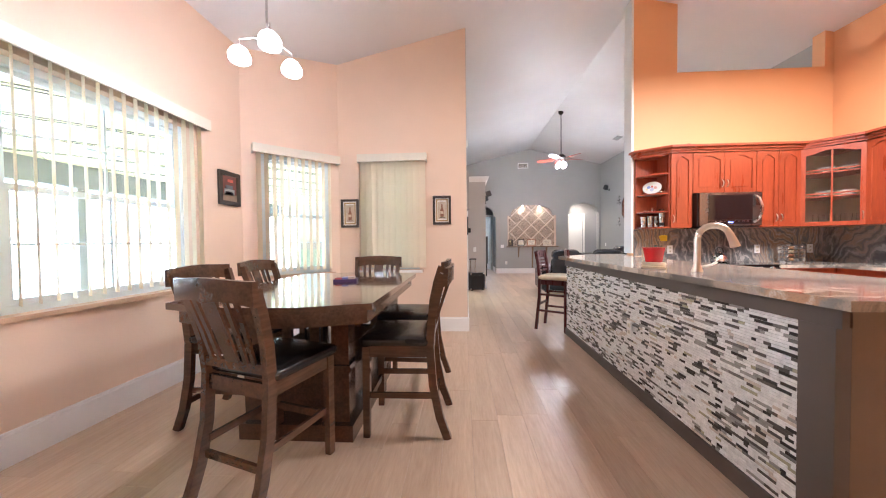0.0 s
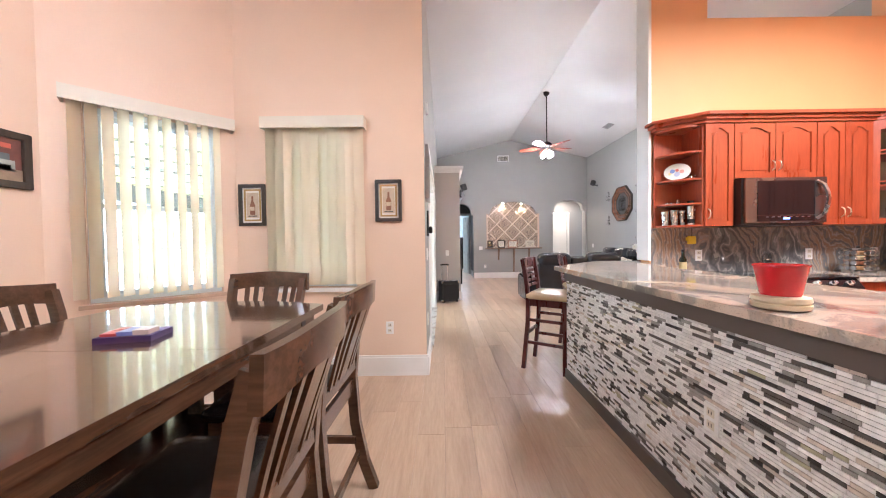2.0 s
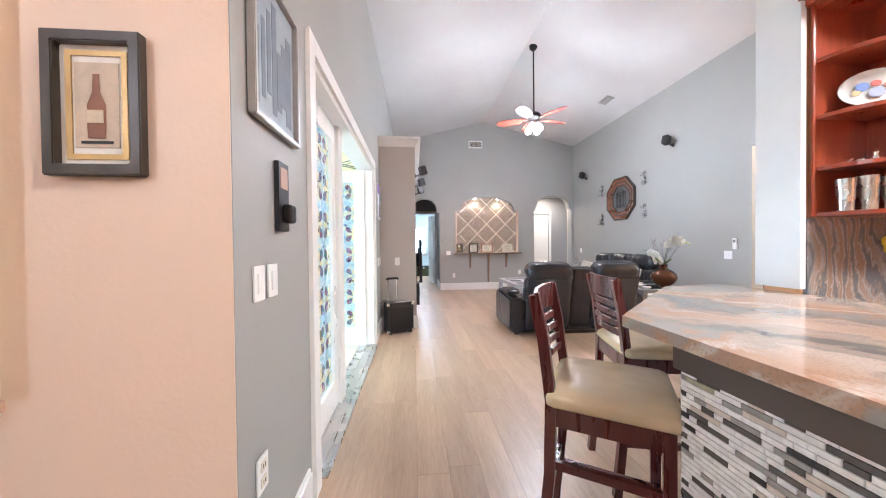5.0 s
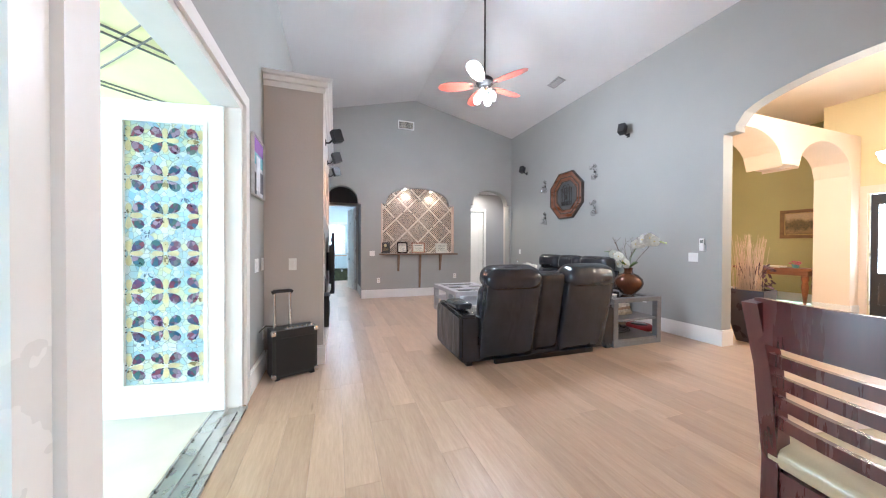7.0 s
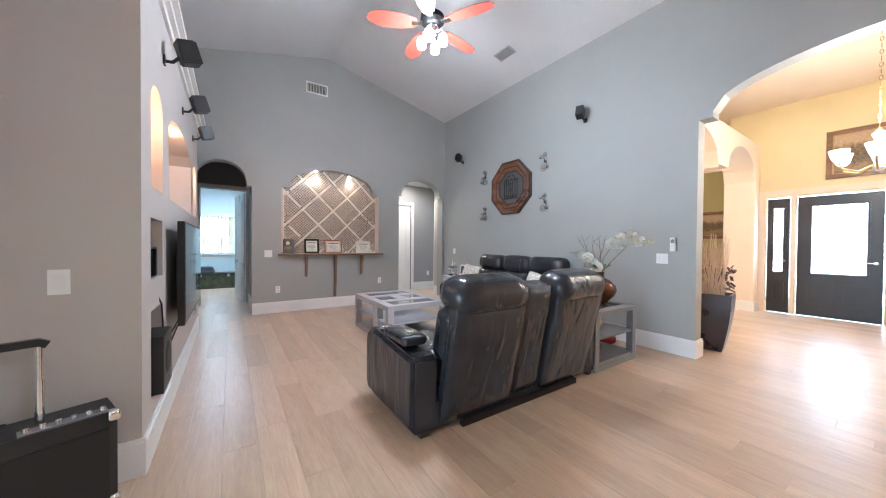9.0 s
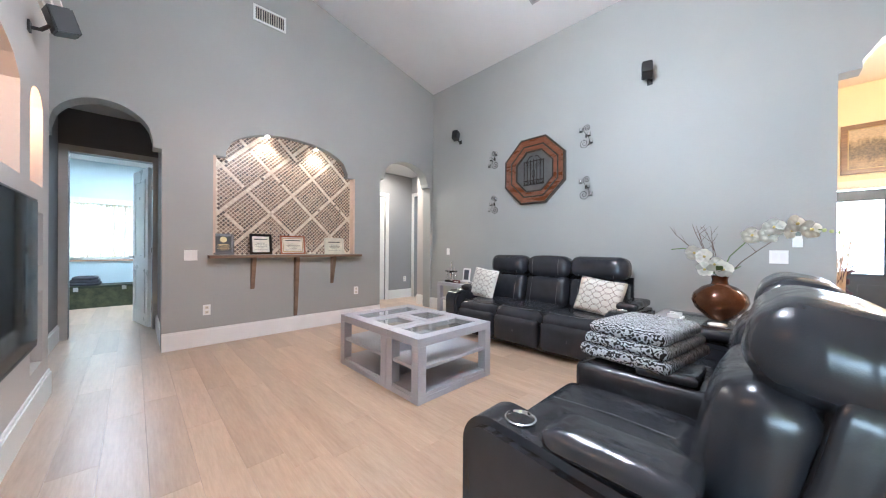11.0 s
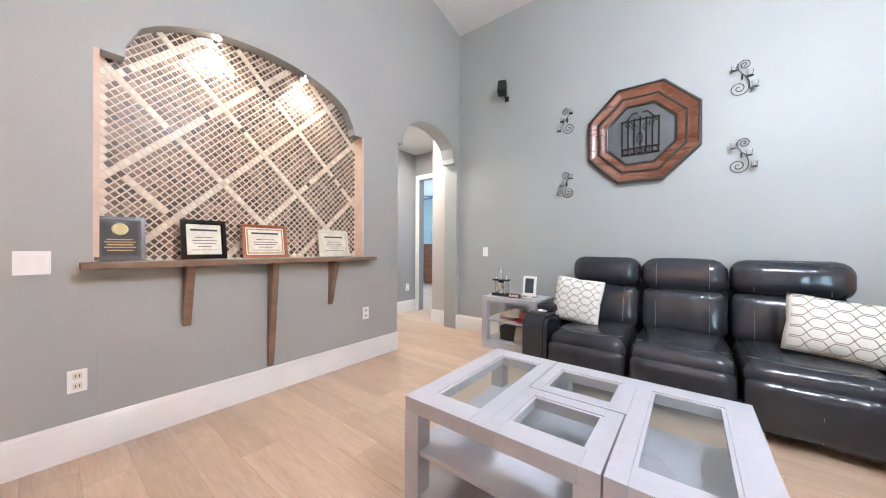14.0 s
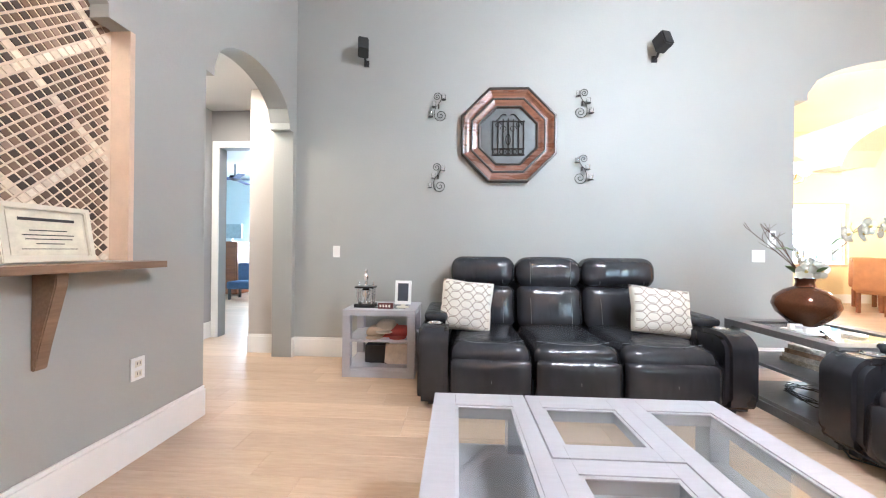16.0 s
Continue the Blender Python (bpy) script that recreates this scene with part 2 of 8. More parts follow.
def box(bm, x0, y0, z0, x1, y1, z1):
    v = [bm.verts.new((x, y, z)) for z in (z0, z1) for x, y in ((x0, y0), (x1, y0), (x1, y1), (x0, y1))]
    for f in ((3, 2, 1, 0), (4, 5, 6, 7), (0, 1, 5, 4), (1, 2, 6, 5), (2, 3, 7, 6), (3, 0, 4, 7)):
        bm.faces.new([v[i] for i in f])
    return v


def boxes(*dims):
    bm = bmesh.new()
    for d in dims:
        box(bm, *d)
    return bm


def xform(bm, m):
    bmesh.ops.transform(bm, matrix=m, verts=bm.verts)
    return bm


def prism(pts, z0, z1, bm=None, m=None):
    """An upright prism over a plan outline; m turns it."""
    bm = bm or bmesh.new()
    lo = [bm.verts.new((x, y, z0)) for x, y in pts]
    hi = [bm.verts.new((x, y, z1)) for x, y in pts]
    bm.faces.new(lo[::-1])
    bm.faces.new(hi)
    n = len(pts)
    for i in range(n):
        bm.faces.new((lo[i], lo[(i + 1) % n], hi[(i + 1) % n], hi[i]))
    if m is not None:
        bmesh.ops.transform(bm, matrix=m, verts=lo + hi)
    return bm


def ring_prism(outer, inner, z0, z1, bm=None, m=None):
    """A frame between two outlines with as many corners."""
    bm = bm or bmesh.new()
    n = len(outer)
    vs = [[bm.verts.new((x, y, z)) for x, y in o] for z in (z0, z1) for o in (outer, inner)]
    for i in range(n):
        j = (i + 1) % n
        bm.faces.new((vs[2][i], vs[2][j], vs[3][j], vs[3][i]))
        bm.faces.new((vs[0][j], vs[0][i], vs[1][i], vs[1][j]))
        bm.faces.new((vs[0][i], vs[0][j], vs[2][j], vs[2][i]))
        bm.faces.new((vs[1][j], vs[1][i], vs[3][i], vs[3][j]))
    if m is not None:
        bmesh.ops.transform(bm, matrix=m, verts=[v for l in vs for v in l])
    return bm


def lathe(profile, seg=24, bm=None, m=None):
    """Turned round z from (radius, height) pairs."""
    bm = bm or bmesh.new()
    rings = []
    for r, z in profile:
        rings.append([bm.verts.new((r * math.cos(2 * math.pi * i / seg), r * math.sin(2 * math.pi * i / seg), z)) for i in range(seg)])
    for a, b in zip(rings, rings[1:]):
        for i in range(seg):
            bm.faces.new((a[i], a[(i + 1) % seg], b[(i + 1) % seg], b[i]))
    bm.faces.new(rings[0][::-1])
    bm.faces.new(rings[-1])
    if m is not None:
        bmesh.ops.transform(bm, matrix=m, verts=[v for r in rings for v in r])
    return bm


def tube(points, r, seg=8, bm=None, r_end=None):
    """A round bar along points."""
    bm = bm or bmesh.new()
    pts = [Vector(p) for p in points]
    rings, side = [], None
    for i, p in enumerate(pts):
        d = (pts[min(i + 1, len(pts) - 1)] - pts[max(i - 1, 0)]).normalized()
        if side is None:
            side = d.orthogonal().normalized()
        side = (side - d * side.dot(d)).normalized()
        up = d.cross(side)
        rr = r if r_end is None else r + (r_end - r) * i / (len(pts) - 1)
        rings.append([bm.verts.new(p + side * rr * math.cos(2 * math.pi * k / seg) + up * rr * math.sin(2 * math.pi * k / seg)) for k in range(seg)])
    for a, b in zip(rings, rings[1:]):
        for k in range(seg):
            bm.faces.new((a[k], a[(k + 1) % seg], b[(k + 1) % seg], b[k]))
    bm.faces.new(rings[0][::-1])
    bm.faces.new(rings[-1])
    return bm


def bar(points, w, d, bm=None, side=(1, 0, 0), taper=1.0):
    """A squared bar (w across side, d the other way) along points."""
    bm = bm or bmesh.new()
    pts = [Vector(p) for p in points]
    rings, s0 = [], Vector(side)
    for i, p in enumerate(pts):
        a = (pts[min(i + 1, len(pts) - 1)] - pts[max(i - 1, 0)]).normalized()
        s = (s0 - a * s0.dot(a)).normalized()
        o = a.cross(s)
        k = 1 + (taper - 1) * i / max(1, len(pts) - 1)
        rings.append([bm.verts.new(p + s * w / 2 * k * x + o * d / 2 * k * y) for x, y in ((-1, -1), (1, -1), (1, 1), (-1, 1))])
    for a, b in zip(rings, rings[1:]):
        for k in range(4):
            bm.faces.new((a[k], a[(k + 1) % 4], b[(k + 1) % 4], b[k]))
    bm.faces.new(rings[0][::-1])
    bm.faces.new(rings[-1])
    return bm


def puff(x0, y0, z0, x1, y1, z1, r, n=7, crown=0.0, bm=None):
    """A stuffed cushion: a rounded block whose broad faces swell by crown."""
    tmp = bmesh.new()
    c = Vector(((x0 + x1) / 2, (y0 + y1) / 2, (z0 + z1) / 2))
    h = Vector(((x1 - x0) / 2, (y1 - y0) / 2, (z1 - z0) / 2))
    bmesh.ops.create_cube(tmp, size=2)
    bmesh.ops.subdivide_edges(tmp, edges=tmp.edges[:], cuts=n, use_grid_fill=True)
    thin = min(range(3), key=lambda i: h[i])
    rr = min(r, min(h))
    for v in tmp.verts:
        q = v.co.copy()
        pt = Vector([math.copysign(abs(q[i]) ** 0.8, q[i]) * h[i] for i in range(3)])
        core = Vector([max(rr - h[i], min(h[i] - rr, pt[i])) for i in range(3)])
        d = pt - core
        if d.length > 1e-6:
            pt = core + d.normalized() * min(d.length, rr)
        if crown and abs(q[thin]) > 0.3:
            a, b = [i for i in range(3) if i != thin]
            pt[thin] += math.copysign(1, q[thin]) * crown * (1 - q[a] ** 2) * (1 - q[b] ** 2)
        v.co = c + pt
    if bm is None:
        return tmp
    me = bpy.data.meshes.new("joined")
    tmp.to_mesh(me)
    tmp.free()
    bm.from_mesh(me)
    bpy.data.meshes.remove(me)
    return bm


def strips(us, spans, to_world):
    """A wall cut in upright strips. spans(u) gives (low, high) pairs, the same number at both ends of a strip; to_world(u, z, side) places a corner."""
    bm = bmesh.new()
    for u0, u1 in zip(us, us[1:]):
        e = 1e-5
        for (a0, b0), (a1, b1) in zip(spans(u0 + e), spans(u1 - e)):
            v = [bm.verts.new(to_world(u, z, s)) for s in (0, 1) for u, z in ((u0, a0), (u1, a1), (u1, b1), (u0, b0))]
            for f in ((0, 1, 2, 3), (7, 6, 5, 4), (0, 4, 5, 1), (1, 5, 6, 2), (2, 6, 7, 3), (3, 7, 4, 0)):
                bm.faces.new([v[i] for i in f])
    bmesh.ops.remove_doubles(bm, verts=bm.verts, dist=1e-4)
    return bm


def along_x(y0, y1):
    return lambda u, z, s: (u, (y0, y1)[s], z)


def along_y(x0, x1):
    return lambda u, z, s: ((x0, x1)[s], u, z)


def steps(a, b, n):
    return [a + (b - a) * i / n for i in range(n + 1)]


def arch_z(u, c, half, spring, rise):
    """Height of a flat elliptical arch at u."""
    k = max(0.0, 1 - ((u - c) / half) ** 2)
    return spring + rise * math.sqrt(k)


RIDGE_X, RIDGE_Z, SLOPE = 2.43, 4.63, 0.235


def roof_z(x):
    return RIDGE_Z - SLOPE * abs(x - RIDGE_X)

# ---- floor, walls, ceiling ----
floor = setting(part("floor", boxes((-2.75, -2.75, -0.12, 10.0, 4.44, -0.012), (-0.2, 4.44, -0.12, 10.0, 13.45, -0.012), (-2.0, 13.45, -0.12, 10.0, 16.85, -0.012)), BROWNTRIM), "light greyish oak plank floor running through the house", "floor")


def top_at(x):
    return roof_z(x) + 0.02


def wall(name, bm, mat, label):
    return setting(part(name, bm, mat), label, "wall")


# dining bay
WIN1 = (0.35, 2.83, 0.82, 2.30)
wall("wall_dining_west", strips([-2.75, WIN1[0], WIN1[1], 3.5], lambda u: [(0, top_at(-2.6))] if not WIN1[0] < u < WIN1[1] else [(0, WIN1[2]), (WIN1[3], top_at(-2.6))], along_y(-2.75, -2.6)), PEACH, "peach painted wall with a wide window")
A0, A1 = Vector((-2.6, 3.5, 0)), Vector((-1.77, 4.287, 0))
ALONG = (A1 - A0).normalized()
OUT = Vector((-ALONG.y, ALONG.x, 0))
LEN = (A1 - A0).length
WIN2 = (0.20, LEN - 0.12, 0.82, 2.30)


def angled(u, z, s):
    p = A0 + ALONG * u + OUT * (0.15 * s)
    return (p.x, p.y, z)


def angled_top(u):
    return roof_z(A0.x + ALONG.x * u) + 0.02


wall("wall_dining_angled", strips([-0.06, WIN2[0], WIN2[1], LEN + 0.06], lambda u: [(0, angled_top(u))] if not WIN2[0] < u < WIN2[1] else [(0, WIN2[2]), (WIN2[3], angled_top(u))], angled), PEACH, "peach painted bay wall set at an angle with a window")
WX = -0.013
WIN3 = (-1.49, -0.66, 0.84, 2.30)
wall("wall_dining_north", strips([-1.77, WIN3[0], WIN3[1], WX - 0.003], lambda u: [(0, top_at(u))] if not WIN3[0] < u < WIN3[1] else [(0, WIN3[2]), (WIN3[3], top_at(u))], along_x(4.287, 4.437)), PEACH, "peach painted wall with a blind-covered window")
wall("wall_south", strips([-2.6, 2.43, 5.03], lambda u: [(0, top_at(u))], along_x(-2.75, -2.6)), PEACH, "plain peach wall closing the dining room")

# living room, west side, with the patio doors
DOOR_Y0, DOOR_Y1, DOOR_H = 5.0, 7.42, 2.24
wall("wall_living_west", strips([4.29, DOOR_Y0, DOOR_Y1, 12.05], lambda u: [(0, top_at(-0.05))] if not DOOR_Y0 < u < DOOR_Y1 else [(DOOR_H, top_at(-0.05))], along_y(-0.2, WX)), GREY, "grey painted wall with a wide patio door opening")

# media wall: a thick lower wall with niches under a crown
M0, M1, MX, MH = 8.13, 11.38, 0.52, 2.80
NICHES = [(8.36, 8.74, 1.52, 2.02, 0.13), (8.98, 10.54, 1.52, 2.05, 0.16), (10.78, 11.16, 1.52, 2.02, 0.13),
          (8.34, 8.72, 0.98, 1.34, 0), (8.34, 8.72, 0.30, 0.80, 0), (10.80, 11.18, 0.98, 1.34, 0), (10.80, 11.18, 0.30, 0.80, 0)]


def media_spans(u):
    holes = []
    for a, b, z0, z1, rise in NICHES:
        if a < u < b:
            holes.append((z0, arch_z(u, (a + b) / 2, (b - a) / 2, z1, rise) if rise else z1))
    holes.sort()
    out, z = [], 0
    for lo, hi in holes:
        out.append((z, lo))
        z = hi
    return out + [(z, MH)]


cuts = sorted({M0, M1} | {round(v, 4) for a, b, *_ in NICHES for v in steps(a, b, 12)})
media = wall("wall_media", strips(cuts, media_spans, along_y(MX - 0.34, MX)), TAUPE, "thick taupe media wall with arched and square niches")
part("niche_back", boxes((WX + 0.002, M0 + 0.001, 0, MX - 0.342, M1 - 0.001, MH - 0.01)), TAUPE, media)
part("end_face", boxes((WX + 0.002, M0 - 0.014, 0, MX, M0 - 0.0005, MH - 0.005)), TAUPE, media, bevel=0.012)
crown = bmesh.new()
for i, (d, z0, z1) in enumerate(((0.02, 2.72, 2.77), (0.05, 2.77, 2.815), (0.085, 2.815, 2.85))):
    box(crown, WX + 0.002, M0 - d, z0, MX + d, M1 + d, z1)
setting(part("trim_media_crown", crown, WHITE), "white stepped crown moulding on the media wall", "moulding")

# far wall with two arches and the mosaic recess
AL = (0.36, 1.19, 2.14, 0.38)
AR = (3.87, 4.97, 2.25, 0.37)
NI = (1.64, 3.40, 1.02, 2.17)
BACK = 12.05


def shoulder_arch(u, a, b, spring, rise, inset=0.07):
    if u < a + inset or u > b - inset:
        return spring
    return arch_z(u, (a + b) / 2, (b - a) / 2 - inset, spring + 0.06, rise - 0.06)


def far_spans(u):
    if AL[0] < u < AL[1]:
        return [(shoulder_arch(u, *AL), top_at(u))]
    if AR[0] < u < AR[1]:
        return [(shoulder_arch(u, *AR), top_at(u))]
    if NI[0] < u < NI[1]:
        return [(0, NI[2]), (shoulder_arch(u, NI[0], NI[1], NI[3], 0.40, 0.11), top_at(u))]
    return [(0, top_at(u))]


def arch_cuts(a, b, inset):
    return [a, a + inset - 1e-4] + steps(a + inset, b - inset, 24) + [b - inset + 1e-4, b]


cuts = sorted({-0.06, 2.43, 5.03} | set(arch_cuts(AL[0], AL[1], 0.07)) | set(arch_cuts(AR[0], AR[1], 0.07)) | set(arch_cuts(NI[0], NI[1], 0.11)))
wall("wall_living_north", strips(cuts, far_spans, along_x(BACK, BACK + 0.2)), GREY, "grey painted gable wall with two arched openings and a recess")

# right wall with the big arch to the foyer
BA = (4.86, 7.22, 2.54, 0.39)
cuts = sorted({-2.75, BACK + 0.2} | set(arch_cuts(BA[0], BA[1], 0.12)))
wall("wall_living_east", strips(cuts, lambda u: [(shoulder_arch(u, *BA, 0.12), top_at(5.03))] if BA[0] < u < BA[1] else [(0, top_at(5.03))], along_y(5.03, 5.20)), GREY, "grey painted wall with a wide arched opening to the foyer")

# kitchen wall with the high cut-out
KX, KY = 2.36, 4.70
CUT = (2.96, 4.90, 3.56)
wall("wall_kitchen_north", strips([KX, CUT[0], CUT[1], 5.028], lambda u: [(0, CUT[2])] if CUT[0] < u < CUT[1] else [(0, top_at(u))], along_x(KY, KY + 0.16)), ORANGE, "apricot painted kitchen wall with a high cut-out")
wall("wall_kitchen_east", boxes((5.012, -2.6, 0, 5.027, KY - 0.002, 4.02)), ORANGE, "apricot painted kitchen side wall")
setting(part("trim_wall_end", boxes((KX - 0.03, KY - 0.02, 1.02, KX - 0.001, KY + 0.18, 4.60)), WHITE), "white painted end of the kitchen wall", "trim")

ceiling = bmesh.new()
for sx, ex in ((-2.75, RIDGE_X), (RIDGE_X, 5.20)):
    lo = [ceiling.verts.new((x, y, roof_z(x) + dz)) for dz in (0, 0.1) for x, y in ((sx, -2.75), (ex, -2.75), (ex, BACK + 0.2), (sx, BACK + 0.2))]
    for f in ((3, 2, 1, 0), (4, 5, 6, 7), (0, 1, 5, 4), (1, 2, 6, 5), (2, 3, 7, 6), (3, 0, 4, 7)):
        ceiling.faces.new([lo[i] for i in f])
setting(part("ceiling", ceiling, CEIL), "pale grey vaulted ceiling", "ceiling")

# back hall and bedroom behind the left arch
# the dim light of this hall is put into a darker wall colour
SHADEGREY = wall_paint("shaded_grey_wall", (0.16, 0.16, 0.165))
wall("wall_hall_west", boxes((0.20, BACK + 0.2, 0, 0.34, 13.40, 2.75)), SHADEGREY, "hall wall coloured darker grey for shade")
wall("wall_hall_east", boxes((1.21, BACK + 0.2, 0, 1.36, 13.40, 2.75)), SHADEGREY, "hall wall coloured darker grey for shade")
wall("wall_hall_north", strips([-2.0, 0.42, 1.16, 3.4], lambda u: [(0, 2.75)] if not 0.42 < u < 1.16 else [(2.24, 2.75)], along_x(13.40, 13.52)), SHADEGREY, "wall coloured darker for shade, with the bedroom doorway")
setting(part("ceiling_hall_west", boxes((0.2, BACK + 0.2, 2.75, 1.36, 13.52, 2.85)), CEIL), "white hall ceiling", "ceiling")
wall("wall_bedroom_north", strips([-2.0, -0.15, 0.98, 3.4], lambda u: [(0, 2.75)] if not -0.15 < u < 0.98 else [(0, 0.85), (1.98, 2.75)], along_x(16.7, 16.85)), PALEBLUE, "pale blue bedroom wall with a window")
wall("wall_bedroom_west", boxes((-2.0, 13.53, 0, -1.88, 16.7, 2.75)), PALEBLUE, "pale blue bedroom wall")
wall("wall_bedroom_east", boxes((3.3, 13.53, 0, 3.4, 16.7, 2.75)), PALEBLUE, "pale blue bedroom wall")
wall("wall_bedroom_south", strips([-1.88, 0.42, 1.16, 3.3], lambda u: [(0, 2.75)] if not 0.42 < u < 1.16 else [(2.24, 2.75)], along_x(13.522, 13.53)), PALEBLUE, "pale blue bedroom wall by the door")
setting(part("ceiling_bedroom", boxes((-2.0, 13.53, 2.75, 3.4, 16.85, 2.85)), CEIL), "white bedroom ceiling", "ceiling")

# right hall behind the right arch
HALLGREY = wall_paint("hall_grey_wall_paint", (0.30, 0.295, 0.30))
wall("wall_hall_stub", boxes((5.10, BACK + 0.201, 0, 5.24, 12.58, 2.75)), TAUPE, "grey wall end beside the arch")
HX, HY = 5.60, 13.40
wall("wall_hall_back", strips([3.42, 4.15, 4.885, HX + 0.12], lambda u: [(0, 2.75)] if not 4.15 < u < 4.885 else [(2.23, 2.75)], along_x(HY, HY + 0.14)), HALLGREY, "grey hall wall with a white door")
wall("wall_hall_side", strips([12.45, 12.62, 13.30, HY - 0.001], lambda u: [(0, 2.75)] if not 12.62 < u < 13.30 else [(2.30, 2.75)], along_y(HX, HX + 0.12)), HALLGREY, "grey hall wall with a doorway")
wall("wall_hall_front", boxes((5.24, 12.45, 0, HX - 0.001, 12.58, 2.75)), HALLGREY, "grey hall wall")
wall("wall_hall_left", boxes((3.42, BACK + 0.2, 0, 3.52, HY - 0.001, 2.75)), HALLGREY, "grey hall wall")
setting(part("ceiling_hall_east", boxes((3.42, BACK + 0.2, 2.75, HX + 0.12, HY + 0.14, 2.85)), CEIL), "white hall ceiling", "ceiling")
wall("wall_study", boxes((9.4, 11.6, 0, 9.5, 16.8, 2.75), (HX + 0.12, 16.7, 0, 9.4, 16.8, 2.75), (HX + 0.12, 11.6, 0, 9.4, 11.7, 2.75), (HX, 11.6, 0, HX + 0.12, 12.449, 2.75), (HX, HY + 0.141, 0, HX + 0.12, 16.8, 2.75)), PALEBLUE, "pale blue room walls beyond the hall doorway")
setting(part("ceiling_study", boxes((HX + 0.121, 11.6, 2.75, 9.5, 16.8, 2.85)), CEIL), "white ceiling of the room beyond", "ceiling")

# foyer
FX, FH, SX = 9.30, 3.80, 10.20
FD = (6.18, 7.12)
SL = (7.19, 7.50)


def foyer_spans(u):
    if FD[0] < u < FD[1] or SL[0] < u < SL[1]:
        return [(2.12, FH)]
    if 1.74 < u < 2.94:
        return [(0, 0.84), (2.20, FH)]
    return [(0, FH)]


wall("wall_foyer_east", strips([-2.75, 1.74, 2.94, FD[0], FD[1], SL[0], SL[1], 8.05], foyer_spans, along_y(FX, FX + 0.16)), YELLOW, "butter yellow foyer wall around the front door")
wall("wall_foyer_north", boxes((5.2, 11.3, 0, SX, 11.44, FH)), OLIVE, "olive yellow wall of the side room")
wall("wall_side_room", boxes((SX, 7.9, 0, SX + 0.14, 11.44, FH), (FX + 0.161, 7.9, 0, SX, 8.05, FH)), OLIVE, "olive yellow wall behind the console table")
wall("wall_foyer_south", boxes((5.2, -2.75, 0, FX, -2.6, FH)), YELLOW, "butter yellow wall of the formal dining room")
wall("wall_foyer_west", boxes((5.201, 7.24, 0, 5.212, 11.3, FH), (5.201, -2.6, 0, 5.212, 4.84, FH)), CREAM, "cream back of the living room wall")
setting(part("ceiling_foyer", boxes((5.2, -2.75, FH, SX + 0.14, 11.44, FH + 0.1)), CREAM), "cream foyer ceiling", "ceiling")


def arcade(name, y0, y1):
    lo, spring, rise, high = 2.46, 2.42, 0.50, 3.12
    bays = [(5.50, 7.05), (7.46, 9.0)]

    def spans(u):
        for p, q in bays:
            if p < u < q:
                return [(arch_z(u, (p + q) / 2, (q - p) / 2, spring, rise), high)]
        if bays[0][1] < u < bays[1][0]:
            return [(lo, high)]
        return [(0, high)]
    cuts = sorted({5.213, FX - 0.002} | {round(v, 4) for p, q in bays for v in steps(p, q, 18)})
    return wall(name, strips(cuts, spans, along_x(y0, y1)), CREAM, "cream double-arched divider with a hanging pier")


arcade("wall_arcade_north", 7.60, 8.05)
arcade("wall_arcade_south", 4.0, 4.5)

# ---- baseboards ----
BH, BT = 0.19, 0.018


def skirting(runs, label="tall white baseboard"):
    for (x0, y0), (x1, y1) in runs:
        d = Vector((x1 - x0, y1 - y0, 0))
        n = Vector((-d.y, d.x, 0)).normalized() * BT
        pts = [(x0, y0), (x1, y1), (x1 - n.x, y1 - n.y), (x0 - n.x, y0 - n.y)]
        bm = prism(pts[::-1], 0.0, BH - 0.02)
        k = 0.55
        prism([(x0, y0), (x1, y1), (x1 - n.x * k, y1 - n.y * k), (x0 - n.x * k, y0 - n.y * k)][::-1], BH - 0.02, BH, bm)
        setting(part("baseboard", bm, WHITE), label, "baseboard")


skirting([((-2.599, -2.6), (-2.599, 3.5)), ((-2.599, 3.499), (-1.77, 4.286)), ((-1.77, 4.286), (WX, 4.286)),
          ((WX + 0.001, 4.27), (WX + 0.001, DOOR_Y0 - 0.12)), ((WX + 0.001, DOOR_Y1 + 0.12), (WX + 0.001, M0)),
          ((WX + 0.02, M0 - 0.015), (MX + 0.018, M0 - 0.015)), ((MX + 0.001, M0 - 0.015), (MX + 0.001, M1)), ((1.19, BACK - 0.001), (3.87, BACK - 0.001)),
          ((4.97, BACK - 0.001), (5.03, BACK - 0.001)), ((5.029, BACK), (5.029, 7.20)), ((5.029, 7.219), (5.22, 7.219)),
          ((5.099, 12.58), (5.099, BACK + 0.2)), ((3.52, HY - 0.001), (4.07, HY - 0.001)), ((4.965, HY - 0.001), (HX, HY - 0.001)),
          ((5.22, 11.299), (SX, 11.299)), ((SX - 0.001, 11.3), (SX - 0.001, 8.06)), ((9.0, 7.599), (FX, 7.599)), ((8.999, 8.05), (8.999, 7.60)),
          ((FX - 0.001, 6.1), (FX - 0.001, 4.5)), ((0.341, 12.26), (0.341, 13.4)), ((1.209, 13.4), (1.209, 12.26)), ((FX - 0.001, 4.0), (FX - 0.001, -2.6))])

